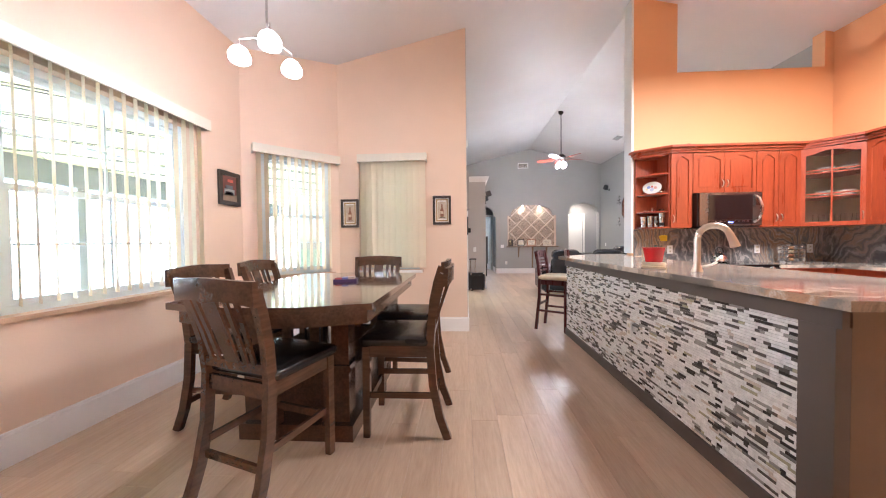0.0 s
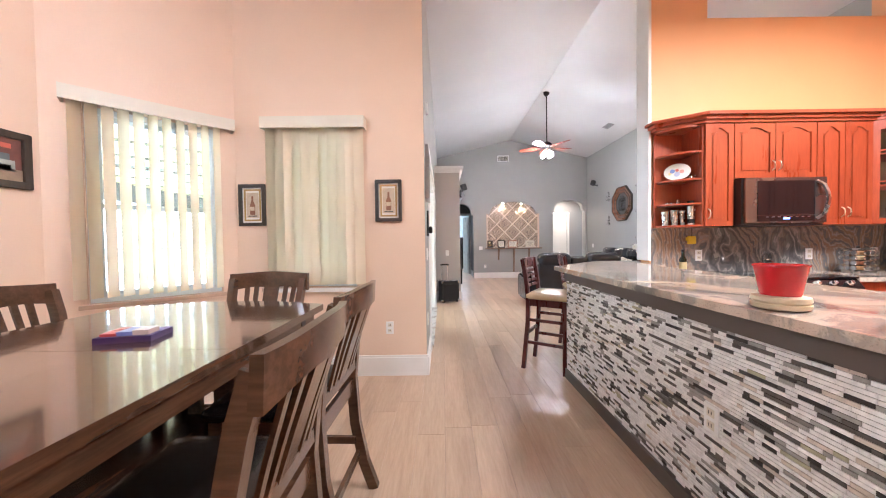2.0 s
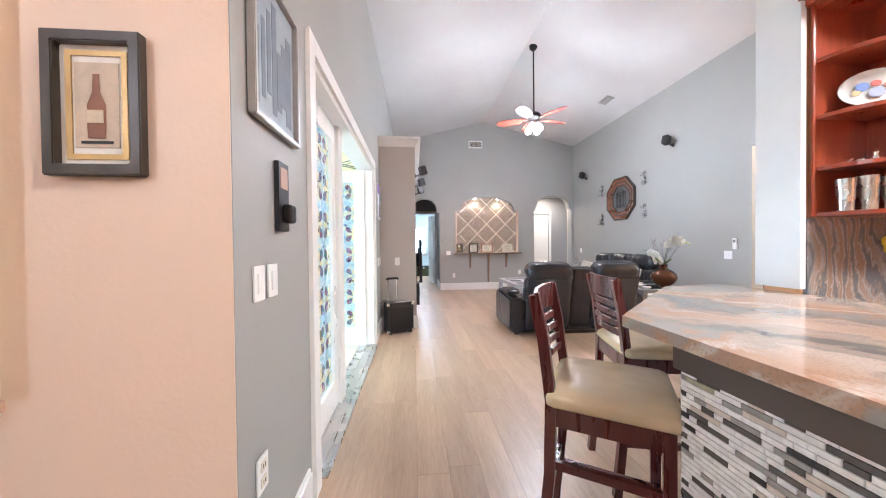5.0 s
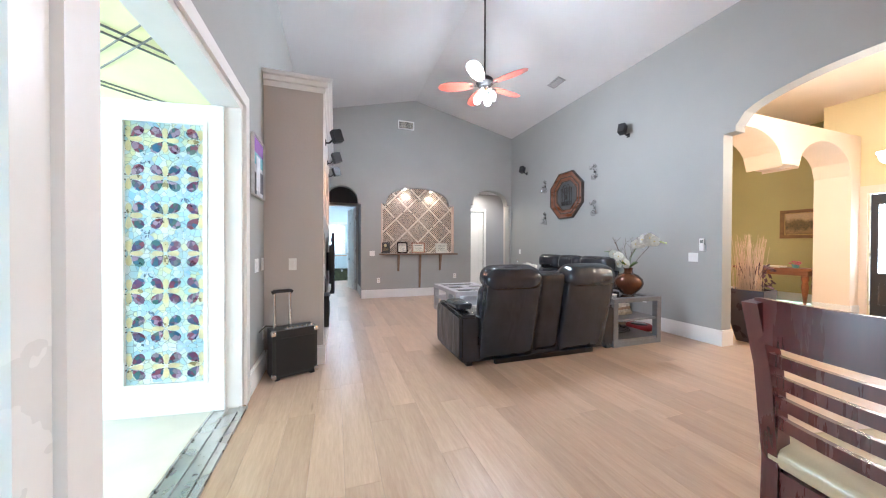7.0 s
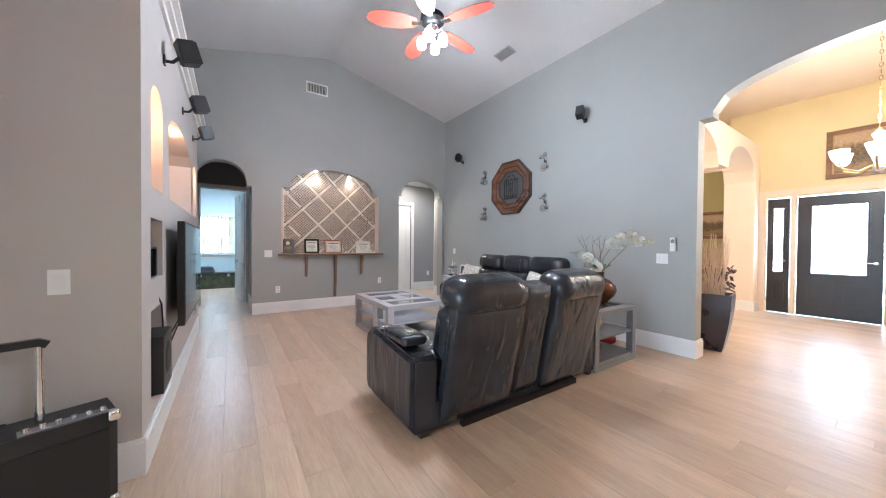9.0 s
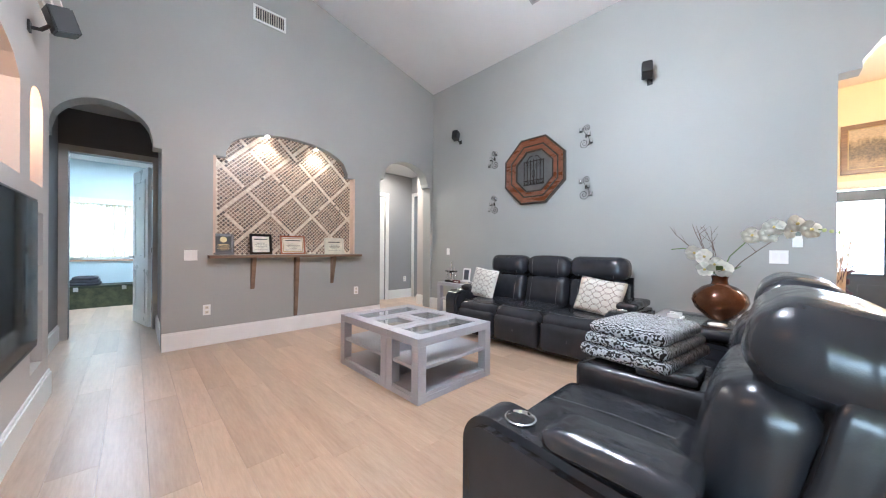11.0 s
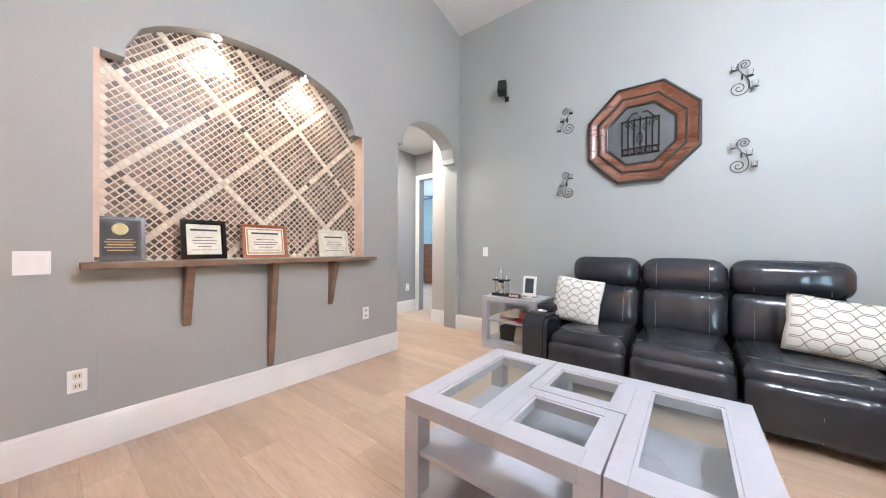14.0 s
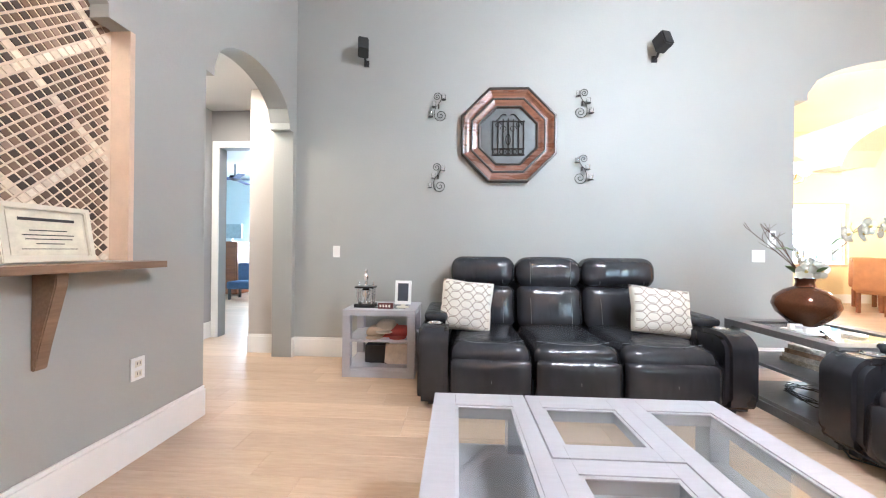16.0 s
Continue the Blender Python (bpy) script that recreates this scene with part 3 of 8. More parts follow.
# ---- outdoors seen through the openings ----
# emissive planes stand in for the bright outdoors and send daylight inside
OUTDOOR_GLOW = glow("glowing_outdoor_backdrop", (0.80, 0.92, 1.0), 8.5)
GARDEN = plain("sunlit_garden", (0.30, 0.36, 0.20), 0.9, var=0.3, scale=1.5)
PATIOTILE = plain("cream_patio_tile", (0.70, 0.66, 0.58), 0.5, var=0.08, scale=3)
LANAI = plain("pale_yellow_patio_ceiling", (0.80, 0.76, 0.42), 0.6, var=0.06, scale=2)
LANAILINE = plain("grey_patio_ceiling_batten", (0.20, 0.19, 0.17), 0.6)
BEAM = plain("grey_patio_beam", (0.22, 0.22, 0.23), 0.6)
setting(part("ground", boxes((-60, -60, -0.5, 60, 70, -0.13)), GARDEN), "lawn and garden ground round the house", "ground")
setting(part("backdrop_garden", boxes((-8.6, -5.5, -0.1, -8.5, 16, 3.4)), OUTDOOR_GLOW), "glowing backdrop for the bright garden beyond the patio", "backdrop")
setting(part("backdrop_street", boxes((13.0, -2, -0.1, 13.1, 11, 3.4)), OUTDOOR_GLOW), "glowing backdrop for the bright street beyond the front door", "backdrop")
setting(part("backdrop_yard", boxes((-3.0, 19.0, -0.1, 4.0, 19.1, 3.4)), OUTDOOR_GLOW), "glowing backdrop for the bright yard beyond the bedroom", "backdrop")
setting(part("pavement_patio", boxes((-7.6, -4, -0.12, -2.76, 12.2, -0.03), (-2.759, 4.45, -0.12, -0.201, 12.2, -0.03)), PATIOTILE), "cream tiled patio floor", "patio")
lan = setting(part("ceiling_patio", boxes((-7.6, -4, 2.72, -2.752, 12.2, 2.80), (-2.752, 4.45, 2.72, -0.201, 12.2, 2.80)), LANAI), "pale yellow patio ceiling with crossed battens", "ceiling")
bat = bmesh.new()
for k in range(-3, 6):
    for s in (1, -1):
        p0, p1 = Vector((-7.4, 6.2 + k * 1.5 - s * 3.6, 0)), Vector((-0.21, 6.2 + k * 1.5 + s * 3.6, 0))
        pm = p0.lerp(p1, (-2.9 + 7.4) / (-0.21 + 7.4))
        runs = [(p0, pm)]
        if max(pm.y, p1.y) > 4.75:
            ka, kb = [min(1, max(0, (4.7 - pm.y) / (p1.y - pm.y)))] * 2
            runs.append((pm if pm.y > 4.7 else pm.lerp(p1, ka), p1 if p1.y > 4.7 else pm.lerp(p1, kb)))
        for (q0, q1), off in ((r, o) for r in runs for o in (-0.05, 0.05)):
            n = Vector((-(p1 - p0).y, (p1 - p0).x, 0)).normalized() * off
            bar([q0 + n + Vector((0, 0, 2.717 - 0.002 * s)), q1 + n + Vector((0, 0, 2.717 - 0.002 * s))], 0.02, 0.008, bat, (0, 0, 1))
part("batten", bat, LANAILINE, lan)
setting(part("trim_patio_beam", boxes((-7.55, -4, 2.30, -7.3, 12.2, 2.72)), BEAM), "grey patio edge beam", "beam")
for y in (-2.5, 1.6, 5.6, 9.6):
    setting(part("trim_patio_post", boxes((-7.5, y, -0.03, -7.35, y + 0.15, 2.30)), BEAM), "grey patio post", "post")

# ---- lamps that the place has, and added fill lights ----
WARM, SOFT, COOL = (1.0, 0.80, 0.58), (1.0, 0.95, 0.91), (0.90, 0.95, 1.0)
lamp("pendant_bulb_light", "POINT", (-1.42, 2.15, 2.36), 34, SOFT, 0.12)
lamp("fan_bulb_light", "POINT", (2.55, 8.6, 3.02), 120, SOFT, 0.2)
# unseen area light added to brighten the kitchen; it has no fixture
lamp("kitchen_ceiling_light", "AREA", (3.4, 2.3, 3.55), 165, (1.0, 0.90, 0.78), 1.2, (3.4, 2.31, 0))
lamp("niche_spot", "SPOT", (2.20, BACK - 0.02, 2.50), 15, WARM, 0.02, (2.18, BACK + 0.10, 1.7), 120)
lamp("niche_spot", "SPOT", (2.82, BACK - 0.02, 2.47), 15, WARM, 0.02, (2.84, BACK + 0.10, 1.7), 120)
lamp("chandelier_light", "POINT", (6.35, 6.14, 2.55), 90, WARM, 0.2)
lamp("foyer_can_light", "AREA", (6.6, 8.9, FH - 0.03), 60, WARM, 0.3, (6.6, 8.91, 0))
# added to light the formal dining room, with no fixture built for it
lamp("formal_dining_light", "POINT", (7.5, 1.5, 2.4), 110, WARM, 0.2)
lamp("media_niche_light", "POINT", (0.36, 9.7, 2.12), 9, (1.0, 0.5, 0.25), 0.04)
lamp("media_niche_light", "POINT", (0.36, 8.55, 2.02), 5, (1.0, 0.5, 0.25), 0.04)
lamp("media_niche_light", "POINT", (0.36, 10.97, 2.02), 5, (1.0, 0.5, 0.25), 0.04)
# added warm fill for the hall door, not a fitted ceiling lamp
lamp("hall_ceiling_light", "AREA", (4.6, 12.85, 2.73), 20, WARM, 0.3, (4.6, 12.86, 0))
# cool fill added so that the bedroom reads bright; no lamp hangs there
lamp("bedroom_ceiling_light", "AREA", (0.8, 15.2, 2.73), 45, COOL, 0.6, (0.8, 15.21, 0))
# added area light in place of daylight; the room has no window opening
lamp("study_window_light", "AREA", (9.3, 14.3, 2.2), 60, COOL, 1.0, (6.4, 14.0, 0.6))

# ---- windows, blinds and doors ----
PANE = glass("window_glass")
FRAMEWHITE = plain("white_window_frame", (0.72, 0.78, 0.80), 0.4, var=0.04)
SLAT = plain("cream_blind_vane", (0.85, 0.765, 0.62), 0.6, var=0.05, scale=2)
lit, mixer = SLAT.node_tree.nodes.new("ShaderNodeBsdfTranslucent"), SLAT.node_tree.nodes.new("ShaderNodeMixShader")
lit.inputs[0].default_value, mixer.inputs[0].default_value = (0.86, 0.78, 0.60, 1), 0.25
SLAT.node_tree.links.new(SLAT.node_tree.nodes["Principled BSDF"].outputs[0], mixer.inputs[1])
SLAT.node_tree.links.new(lit.outputs[0], mixer.inputs[2])
SLAT.node_tree.links.new(mixer.outputs[0], SLAT.node_tree.nodes["Material Output"].inputs[0])
SILLSTONE = plain("cream_sill_stone", (0.52, 0.36, 0.25), 0.4, var=0.1)


def window(name, m, x0, x1, z0, z1, units, label):
    """A double-hung window in a wall 0.15 deep: outer frame, two sashes a unit, bars and panes."""
    w = thing(name, label, "window", m, kind="structure")
    part("window_frame", boxes((x0 + 0.002, 0.07, z0 + 0.002, x1 - 0.002, 0.14, z0 + 0.05), (x0 + 0.002, 0.07, z1 - 0.05, x1 - 0.002, 0.14, z1 - 0.002),
                               (x0 + 0.002, 0.07, z0 + 0.05, x0 + 0.05, 0.14, z1 - 0.05), (x1 - 0.05, 0.07, z0 + 0.05, x1 - 0.002, 0.14, z1 - 0.05)), FRAMEWHITE, w)
    part("window_sill", boxes((x0 - 0.05, -0.03, z0 - 0.03, x1 + 0.05, 0.069, z0 + 0.001)), SILLSTONE, w, bevel=0.005)
    step = (x1 - x0 - 0.1) / units
    zm = (z0 + z1) / 2
    for i in range(units):
        a, b = x0 + 0.05 + i * step, x0 + 0.05 + (i + 1) * step
        if i:
            part("mullion", boxes((a - 0.05, 0.075, z0 + 0.05, a + 0.05, 0.15, z1 - 0.05)), FRAMEWHITE, w)
        a, b = a + (0.05 if i else 0), b - (0.05 if i < units - 1 else 0)
        for lo, hi, y in ((z0 + 0.05, zm + 0.02, 0.085), (zm - 0.02, z1 - 0.05, 0.112)):
            s = 0.035
            sash = part("sash", boxes((a, y, lo, b, y + 0.025, lo + s), (a, y, hi - s, b, y + 0.025, hi), (a, y, lo + s, a + s, y + 0.025, hi - s), (b - s, y, lo + s, b, y + 0.025, hi - s)), FRAMEWHITE, w)
            mz = (lo + hi) / 2
            part("muntin", boxes((a + s, y + 0.004, mz - 0.008, b - s, y + 0.02, mz + 0.008), ((a + b) / 2 - 0.008, y + 0.004, lo + s, (a + b) / 2 + 0.008, y + 0.019, hi - s)), FRAMEWHITE, sash)
            p = part("pane", boxes((a + s, y + 0.010, lo + s, b - s, y + 0.014, hi - s)), PANE, sash)
            p.visible_shadow = False
    return w


def vertical_blind(m, x0, x1, z0, z1, angle, pitch, label, gather=0):
    """A valance over single hanging vanes, all turned alike."""
    b = thing("vertical_blind", label, "blind", m)
    v = boxes((x0, -0.12, z1 - 0.10, x1, -0.105, z1), (x0, -0.105, z1 - 0.10, x0 + 0.015, -0.002, z1), (x1 - 0.015, -0.105, z1 - 0.10, x1, -0.002, z1), (x0 + 0.015, -0.105, z1 - 0.012, x1 - 0.015, -0.002, z1))
    part("valance", v, IVORY, b, "cream box valance", bevel=0.004)
    part("headrail", boxes((x0 + 0.03, -0.075, z1 - 0.07, x1 - 0.03, -0.035, z1 - 0.03)), IVORY, b)
    # one vane, slightly bowed across its width
    bm, n, wd = bmesh.new(), 4, 0.089
    rows = [[bm.verts.new(((k / n - 0.5) * wd, 0.006 * (1 - (2 * k / n - 1) ** 2), z)) for k in range(n + 1)] for z in (z0 + 0.03, z1 - 0.065)]
    for k in range(n):
        bm.faces.new((rows[0][k], rows[0][k + 1], rows[1][k + 1], rows[1][k]))
    bmesh.ops.solidify(bm, geom=bm.faces[:], thickness=0.0015)
    first = part("vane", bm, SLAT, b, smooth=True)
    count = int((x1 - x0 - 0.12) / pitch)
    for i in range(count + 1):
        x = x0 + 0.065 + i * pitch
        o = first if i == 0 else first.copy()
        if i:
            scene.collection.objects.link(o)
            o.parent = b
        o.matrix_basis = pose(x, -0.055, 0, 0, 0, angle + random.uniform(-1.5, 1.5))
    return b


MW1 = pose(-2.6, 0, 0, 0, 0, 90)
window("window_1", MW1, *WIN1, 2, "wide white double-hung window onto the patio")
vertical_blind(MW1, 0.22, 2.93, 0.85, 2.40, 62, 0.083, "cream vertical blind with its vanes turned open")
MW2 = pose(A0.x, A0.y, 0, 0, 0, math.degrees(math.atan2(ALONG.y, ALONG.x)))
window("window_2", MW2, *WIN2, 1, "white double-hung window in the angled bay wall")
vertical_blind(MW2, 0.10, LEN - 0.02, 0.84, 2.37, 46, 0.083, "cream vertical blind with half open vanes")
MW3 = pose(0, 4.287, 0)
window("window_3", MW3, *WIN3, 1, "narrow double-hung window behind a closed blind")
vertical_blind(MW3, -1.475, -0.545, 0.84, 2.39, 13, 0.080, "cream vertical blind hanging closed over the window")
part("window_ledge", boxes((-1.49, -0.035, 0.80, -0.62, 0.0, 0.838)), WHITE, bpy.data.objects["window_3"], bevel=0.005)

window("window_4", pose(0, 16.7, 0), -0.15, 0.98, 0.85, 1.98, 1, "bright bedroom window")
vertical_blind(pose(0, 16.7, 0), -0.20, 1.03, 0.87, 2.03, 40, 0.083, "white vertical blind in the bedroom window")
window("window_5", pose(FX, 0, 0, 0, 0, -90), -2.94, -1.74, 0.84, 2.20, 1, "bright window of the formal dining room")

# patio doors with a flower film on their glass
FILM_BASE = plain("frosted_film", (0.78, 0.87, 0.92), 0.35, var=0.2, scale=18)
FILM_DARK = plain("plum_film_petal", (0.26, 0.17, 0.30), 0.3, var=0.5, scale=9)
FILM_GOLD = plain("gold_film_petal", (0.78, 0.68, 0.42), 0.3, var=0.3, scale=9)
FILM_BLUE = plain("pale_blue_film_petal", (0.55, 0.66, 0.78), 0.3, var=0.25, scale=9)
FILM_LINE = plain("leading_line", (0.10, 0.09, 0.10), 0.4)
for fm, sc, stops in ((FILM_BASE, 26, [(0.0, (0.34, 0.58, 0.72)), (0.3, (0.62, 0.76, 0.74)), (0.5, (0.84, 0.80, 0.50)), (0.65, (0.52, 0.72, 0.82)), (0.85, (0.84, 0.88, 0.90))]),
                      (FILM_DARK, 34, [(0.0, (0.12, 0.09, 0.24)), (0.25, (0.34, 0.10, 0.13)), (0.45, (0.08, 0.20, 0.36)), (0.65, (0.10, 0.24, 0.20)), (0.8, (0.46, 0.34, 0.46))])):
    ft_ = fm.node_tree
    cell = add(ft_, "ShaderNodeTexVoronoi", Scale=sc)
    edge = add(ft_, "ShaderNodeTexVoronoi", Scale=sc)
    edge.feature = "DISTANCE_TO_EDGE"
    vec = coords(ft_)
    ft_.links.new(vec, cell.inputs["Vector"])
    ft_.links.new(vec, edge.inputs["Vector"])
    hue = ft_.nodes.new("ShaderNodeSeparateColor")
    ft_.links.new(cell.outputs["Color"], hue.inputs[0])
    col = mixc(ft_, ramp(ft_, edge.outputs["Distance"], [(0.0, (0.75,) * 3), (0.05, (0, 0, 0))]), ramp(ft_, hue.outputs[0], stops), (0.12, 0.11, 0.12))
    ft_.links.new(col, ft_.nodes["Principled BSDF"].inputs["Base Color"])
for fm, tw in ((FILM_BASE, 0.72), (FILM_DARK, 0.55), (FILM_GOLD, 0.65), (FILM_BLUE, 0.65)):
    bs = fm.node_tree.nodes["Principled BSDF"]
    bs.inputs["Transmission Weight"].default_value = tw
    bs.inputs["IOR"].default_value = 1.1


def petal(bm, cx, cz, ang, r0, r1, wide, y0, y1):
    """A leaf-shaped sliver of film that points away from a flower's middle."""
    n = 10
    pts = []
    for k in range(n):
        a = 2 * math.pi * k / n
        u = (r0 + r1) / 2 + (r1 - r0) / 2 * math.cos(a)
        v = wide * math.sin(a) * (0.75 + 0.25 * math.cos(a))
        pts.append((cx + u * math.cos(ang) - v * math.sin(ang), cz + u * math.sin(ang) + v * math.cos(ang)))
    lo, hi = [bm.verts.new((x, y0, z)) for x, z in pts], [bm.verts.new((x, y1, z)) for x, z in pts]
    bm.faces.new(lo)
    bm.faces.new(hi[::-1])
    for k in range(n):
        bm.faces.new((lo[k], hi[k], hi[(k + 1) % n], lo[(k + 1) % n]))


def flower_door(name, m, width, height, label, lever=True):
    """A full-lite door leaf, x from hinge to lock edge."""
    d = thing(name, label, "door", m, kind="structure")
    s, lo, hi = 0.115, 0.22, height - 0.13
    part("door_frame", boxes((0, -0.02, 0.01, s, 0.02, height), (width - s, -0.02, 0.01, width, 0.02, height), (s, -0.02, 0.01, width - s, 0.02, lo), (s, -0.02, hi, width - s, 0.02, height)), DOORWHITE, d, bevel=0.003)
    part("glazing_bead", ring_prism([(s - 0.012, lo - 0.012), (width - s + 0.012, lo - 0.012), (width - s + 0.012, hi + 0.012), (s - 0.012, hi + 0.012)], [(s + 0.012, lo + 0.012), (width - s - 0.012, lo + 0.012), (width - s - 0.012, hi - 0.012), (s + 0.012, hi - 0.012)], -0.027, 0.027, m=Matrix.Rotation(radians(90), 4, "X")), DOORWHITE, d)
    pane = part("pane", boxes((s + 0.002, -0.004, lo + 0.002, width - s - 0.002, 0.004, hi - 0.002)), FILM_BASE, d, "frosted glass with a flower film")
    pane.visible_shadow = False
    px, pz = 0.22, (hi - lo) / 7
    sets = {"dark": bmesh.new(), "gold": bmesh.new(), "blue": bmesh.new(), "line": bmesh.new()}
    cols = [width / 2 - px, width / 2, width / 2 + px]
    for r in range(7):
        cz = lo + pz * (r + 0.5)
        for cx in cols:
            for side in (-1, 1):
                y0, y1 = (0.0045, 0.0065) if side > 0 else (-0.0065, -0.0045)
                for k in range(4):
                    petal(sets["dark"], cx, cz, math.pi / 4 + k * math.pi / 2, 0.028, 0.118, 0.040, y0, y1)
                    petal(sets["gold"], cx, cz, k * math.pi / 2, 0.008, 0.085, 0.023, y0 + 0.002 * side, y1 + 0.002 * side)
                    petal(sets["line"], cx, cz, math.pi / 4 + k * math.pi / 2, 0.02, 0.03, 0.006, y0 + 0.004 * side, y1 + 0.004 * side)
                    petal(sets["blue"], cx + px / 2, cz + pz / 2, math.pi / 4 + k * math.pi / 2, 0.005, 0.055, 0.017, y0 + 0.002 * side, y1 + 0.002 * side)
    for key, mat, lab in (("dark", FILM_DARK, "plum petals"), ("gold", FILM_GOLD, "golden petals"), ("blue", FILM_BLUE, "pale blue petals"), ("line", FILM_LINE, "dark leading")):
        bm = sets[key]
        bad = [v for v in bm.verts if not (s + 0.003 < v.co.x < width - s - 0.003)]
        bmesh.ops.delete(bm, geom=list({v for b in bad for f in b.link_faces for v in f.verts} | set(bad)), context="VERTS")
        o = part("film_" + {"dark": "petals", "gold": "inner_petals", "blue": "small_petals", "line": "leading"}[key], bm, mat, pane, lab, kind="stuff")
        o.visible_shadow = False
    for z in (0.98, 1.13) if lever else ():
        k = lathe([(0.027, 0), (0.027, 0.008), (0.012, 0.014), (0.012, 0.05)], 16, m=pose(width - 0.06, -0.02, z, 90))
        if z < 1:
            bar([(width - 0.06, -0.065, z), (width - 0.17, -0.068, z + 0.004)], 0.016, 0.014, k, (0, 0, 1))
        part("handle" if z < 1 else "deadbolt", k, NICKEL, d, "satin nickel lever" if z < 1 else "round deadbolt", smooth=True)
    for z in (0.25, 1.1, height - 0.2):
        part("hinge", lathe([(0.009, -0.05), (0.009, 0.05)], 10, m=pose(-0.006, -0.022, z)), NICKEL, d)
    return d


flower_door("door_1", pose(-0.115, 7.36, 0, 0, 0, 172), 0.74, 2.18, "white patio door standing open, flower film on its glass")
flower_door("door_2", pose(-0.13, 5.075, 0, 0, 0, 90), 0.80, 2.18, "closed white patio door with a flower film glass", False)
fr = thing("door_frame_patio", "white patio door frame with a wide middle post", "door frame", kind="structure")
part("jamb", boxes((-0.199, DOOR_Y0 + 0.002, 0, WX - 0.001, DOOR_Y0 + 0.065, DOOR_H - 0.002)), WHITE, fr)
part("jamb", boxes((-0.199, DOOR_Y1 - 0.055, 0, WX - 0.001, DOOR_Y1 - 0.002, DOOR_H - 0.002)), WHITE, fr)
part("head", boxes((-0.199, DOOR_Y0 + 0.065, DOOR_H - 0.05, WX - 0.001, DOOR_Y1 - 0.055, DOOR_H - 0.002)), WHITE, fr)
part("post", boxes((-0.19, 5.885, 0, -0.085, 6.03, DOOR_H - 0.05)), WHITE, fr, bevel=0.004)
for y0, y1 in ((DOOR_Y0 - 0.075, DOOR_Y0 + 0.012), (DOOR_Y1 - 0.012, DOOR_Y1 + 0.075)):
    part("casing", boxes((WX + 0.001, y0, 0, WX + 0.023, y1, DOOR_H + 0.075)), WHITE, fr, bevel=0.004)
part("casing", boxes((WX + 0.001, DOOR_Y0 + 0.013, DOOR_H - 0.012, WX + 0.023, DOOR_Y1 - 0.013, DOOR_H + 0.075)), WHITE, fr, bevel=0.004)
trk = boxes((-0.199, DOOR_Y0 + 0.066, 0.0, 0.026, DOOR_Y1 - 0.056, 0.008))
for x in (0.016, -0.03, -0.11, -0.19):
    box(trk, x, DOOR_Y0 + 0.066, 0.008, x + 0.008, DOOR_Y1 - 0.056, 0.018)
part("threshold", trk, STEEL, fr, "ribbed aluminium threshold")


def panel_door(name, m, width, height, mat, label, panels, lite=None, handle=STEEL):
    """A moulded leaf: raised panels, maybe a glazed light, a lever."""
    d = thing(name, label, "door", m, kind="structure")
    part("leaf", boxes((0, -0.02, 0.008, width, 0.02, height)), mat, d, bevel=0.003)
    for x0, x1, z0, z1 in panels:
        for s in (-1, 1):
            bm = bmesh.new()
            o, i = [(x0, z0), (x1, z0), (x1, z1), (x0, z1)], [(x0 + 0.03, z0 + 0.03), (x1 - 0.03, z0 + 0.03), (x1 - 0.03, z1 - 0.03), (x0 + 0.03, z1 - 0.03)]
            ring_prism(o, i, 0, 0.009, bm, Matrix.Translation((0, 0.0205 * s, 0)) @ Matrix.Rotation(radians(90 if s < 0 else -90), 4, "X") @ Matrix.Diagonal((1, 1 if s < 0 else -1, 1, 1)))
            part("panel_moulding", bm, mat, d)
    if lite:
        x0, x1, z0, z1 = lite
        part("glazing_bead", boxes((x0 - 0.03, -0.03, z0 - 0.03, x1 + 0.03, -0.0205, z0), (x0 - 0.03, -0.03, z1, x1 + 0.03, -0.0205, z1 + 0.03), (x0 - 0.03, -0.03, z0, x0, -0.0205, z1), (x1, -0.03, z0, x1 + 0.03, -0.0205, z1)), mat, d)
        p = part("pane", boxes((x0, -0.026, z0, x1, -0.0225, z1)), DAYGLOW, d, "frosted glass glowing in place of daylight")
    for s in (-1, 1):
        k = lathe([(0.026, 0), (0.026, 0.008), (0.011, 0.012), (0.011, 0.05)], 16, m=pose(width - 0.07, 0.02 * s, 0.96, -90 * s))
        bar([(width - 0.07, 0.07 * s, 0.96), (width - 0.18, 0.07 * s, 0.96)], 0.018, 0.014, k, (0, 0, 1))
        part("handle", k, handle, d, smooth=True)
    for z in (0.25, 1.05, height - 0.25):
        part("hinge", lathe([(0.008, -0.05), (0.008, 0.05)], 10, m=pose(-0.004, -0.024, z)), handle, d)
    return d


# emission replaces the daylight that would come through the door glass
DAYGLOW = glow("glowing_daylight_stand_in", (0.84, 0.93, 1.0), 7.0)
panel_door("door_3", pose(FX + 0.05, FD[1] - 0.015, 0, 0, 0, -90), FD[1] - FD[0] - 0.03, 2.10, BLACKDOOR, "charcoal front door with a bright glass light", [(0.10, 0.42, 0.2, 0.58), (0.50, 0.82, 0.2, 0.58)], (0.17, 0.75, 0.76, 1.92))
panel_door("door_4", pose(FX + 0.05, SL[1] - 0.012, 0, 0, 0, -90), SL[1] - SL[0] - 0.024, 2.10, BLACKDOOR, "charcoal side light panel beside the front door", [(0.06, 0.225, 0.2, 0.58)], (0.085, 0.205, 0.76, 1.92))
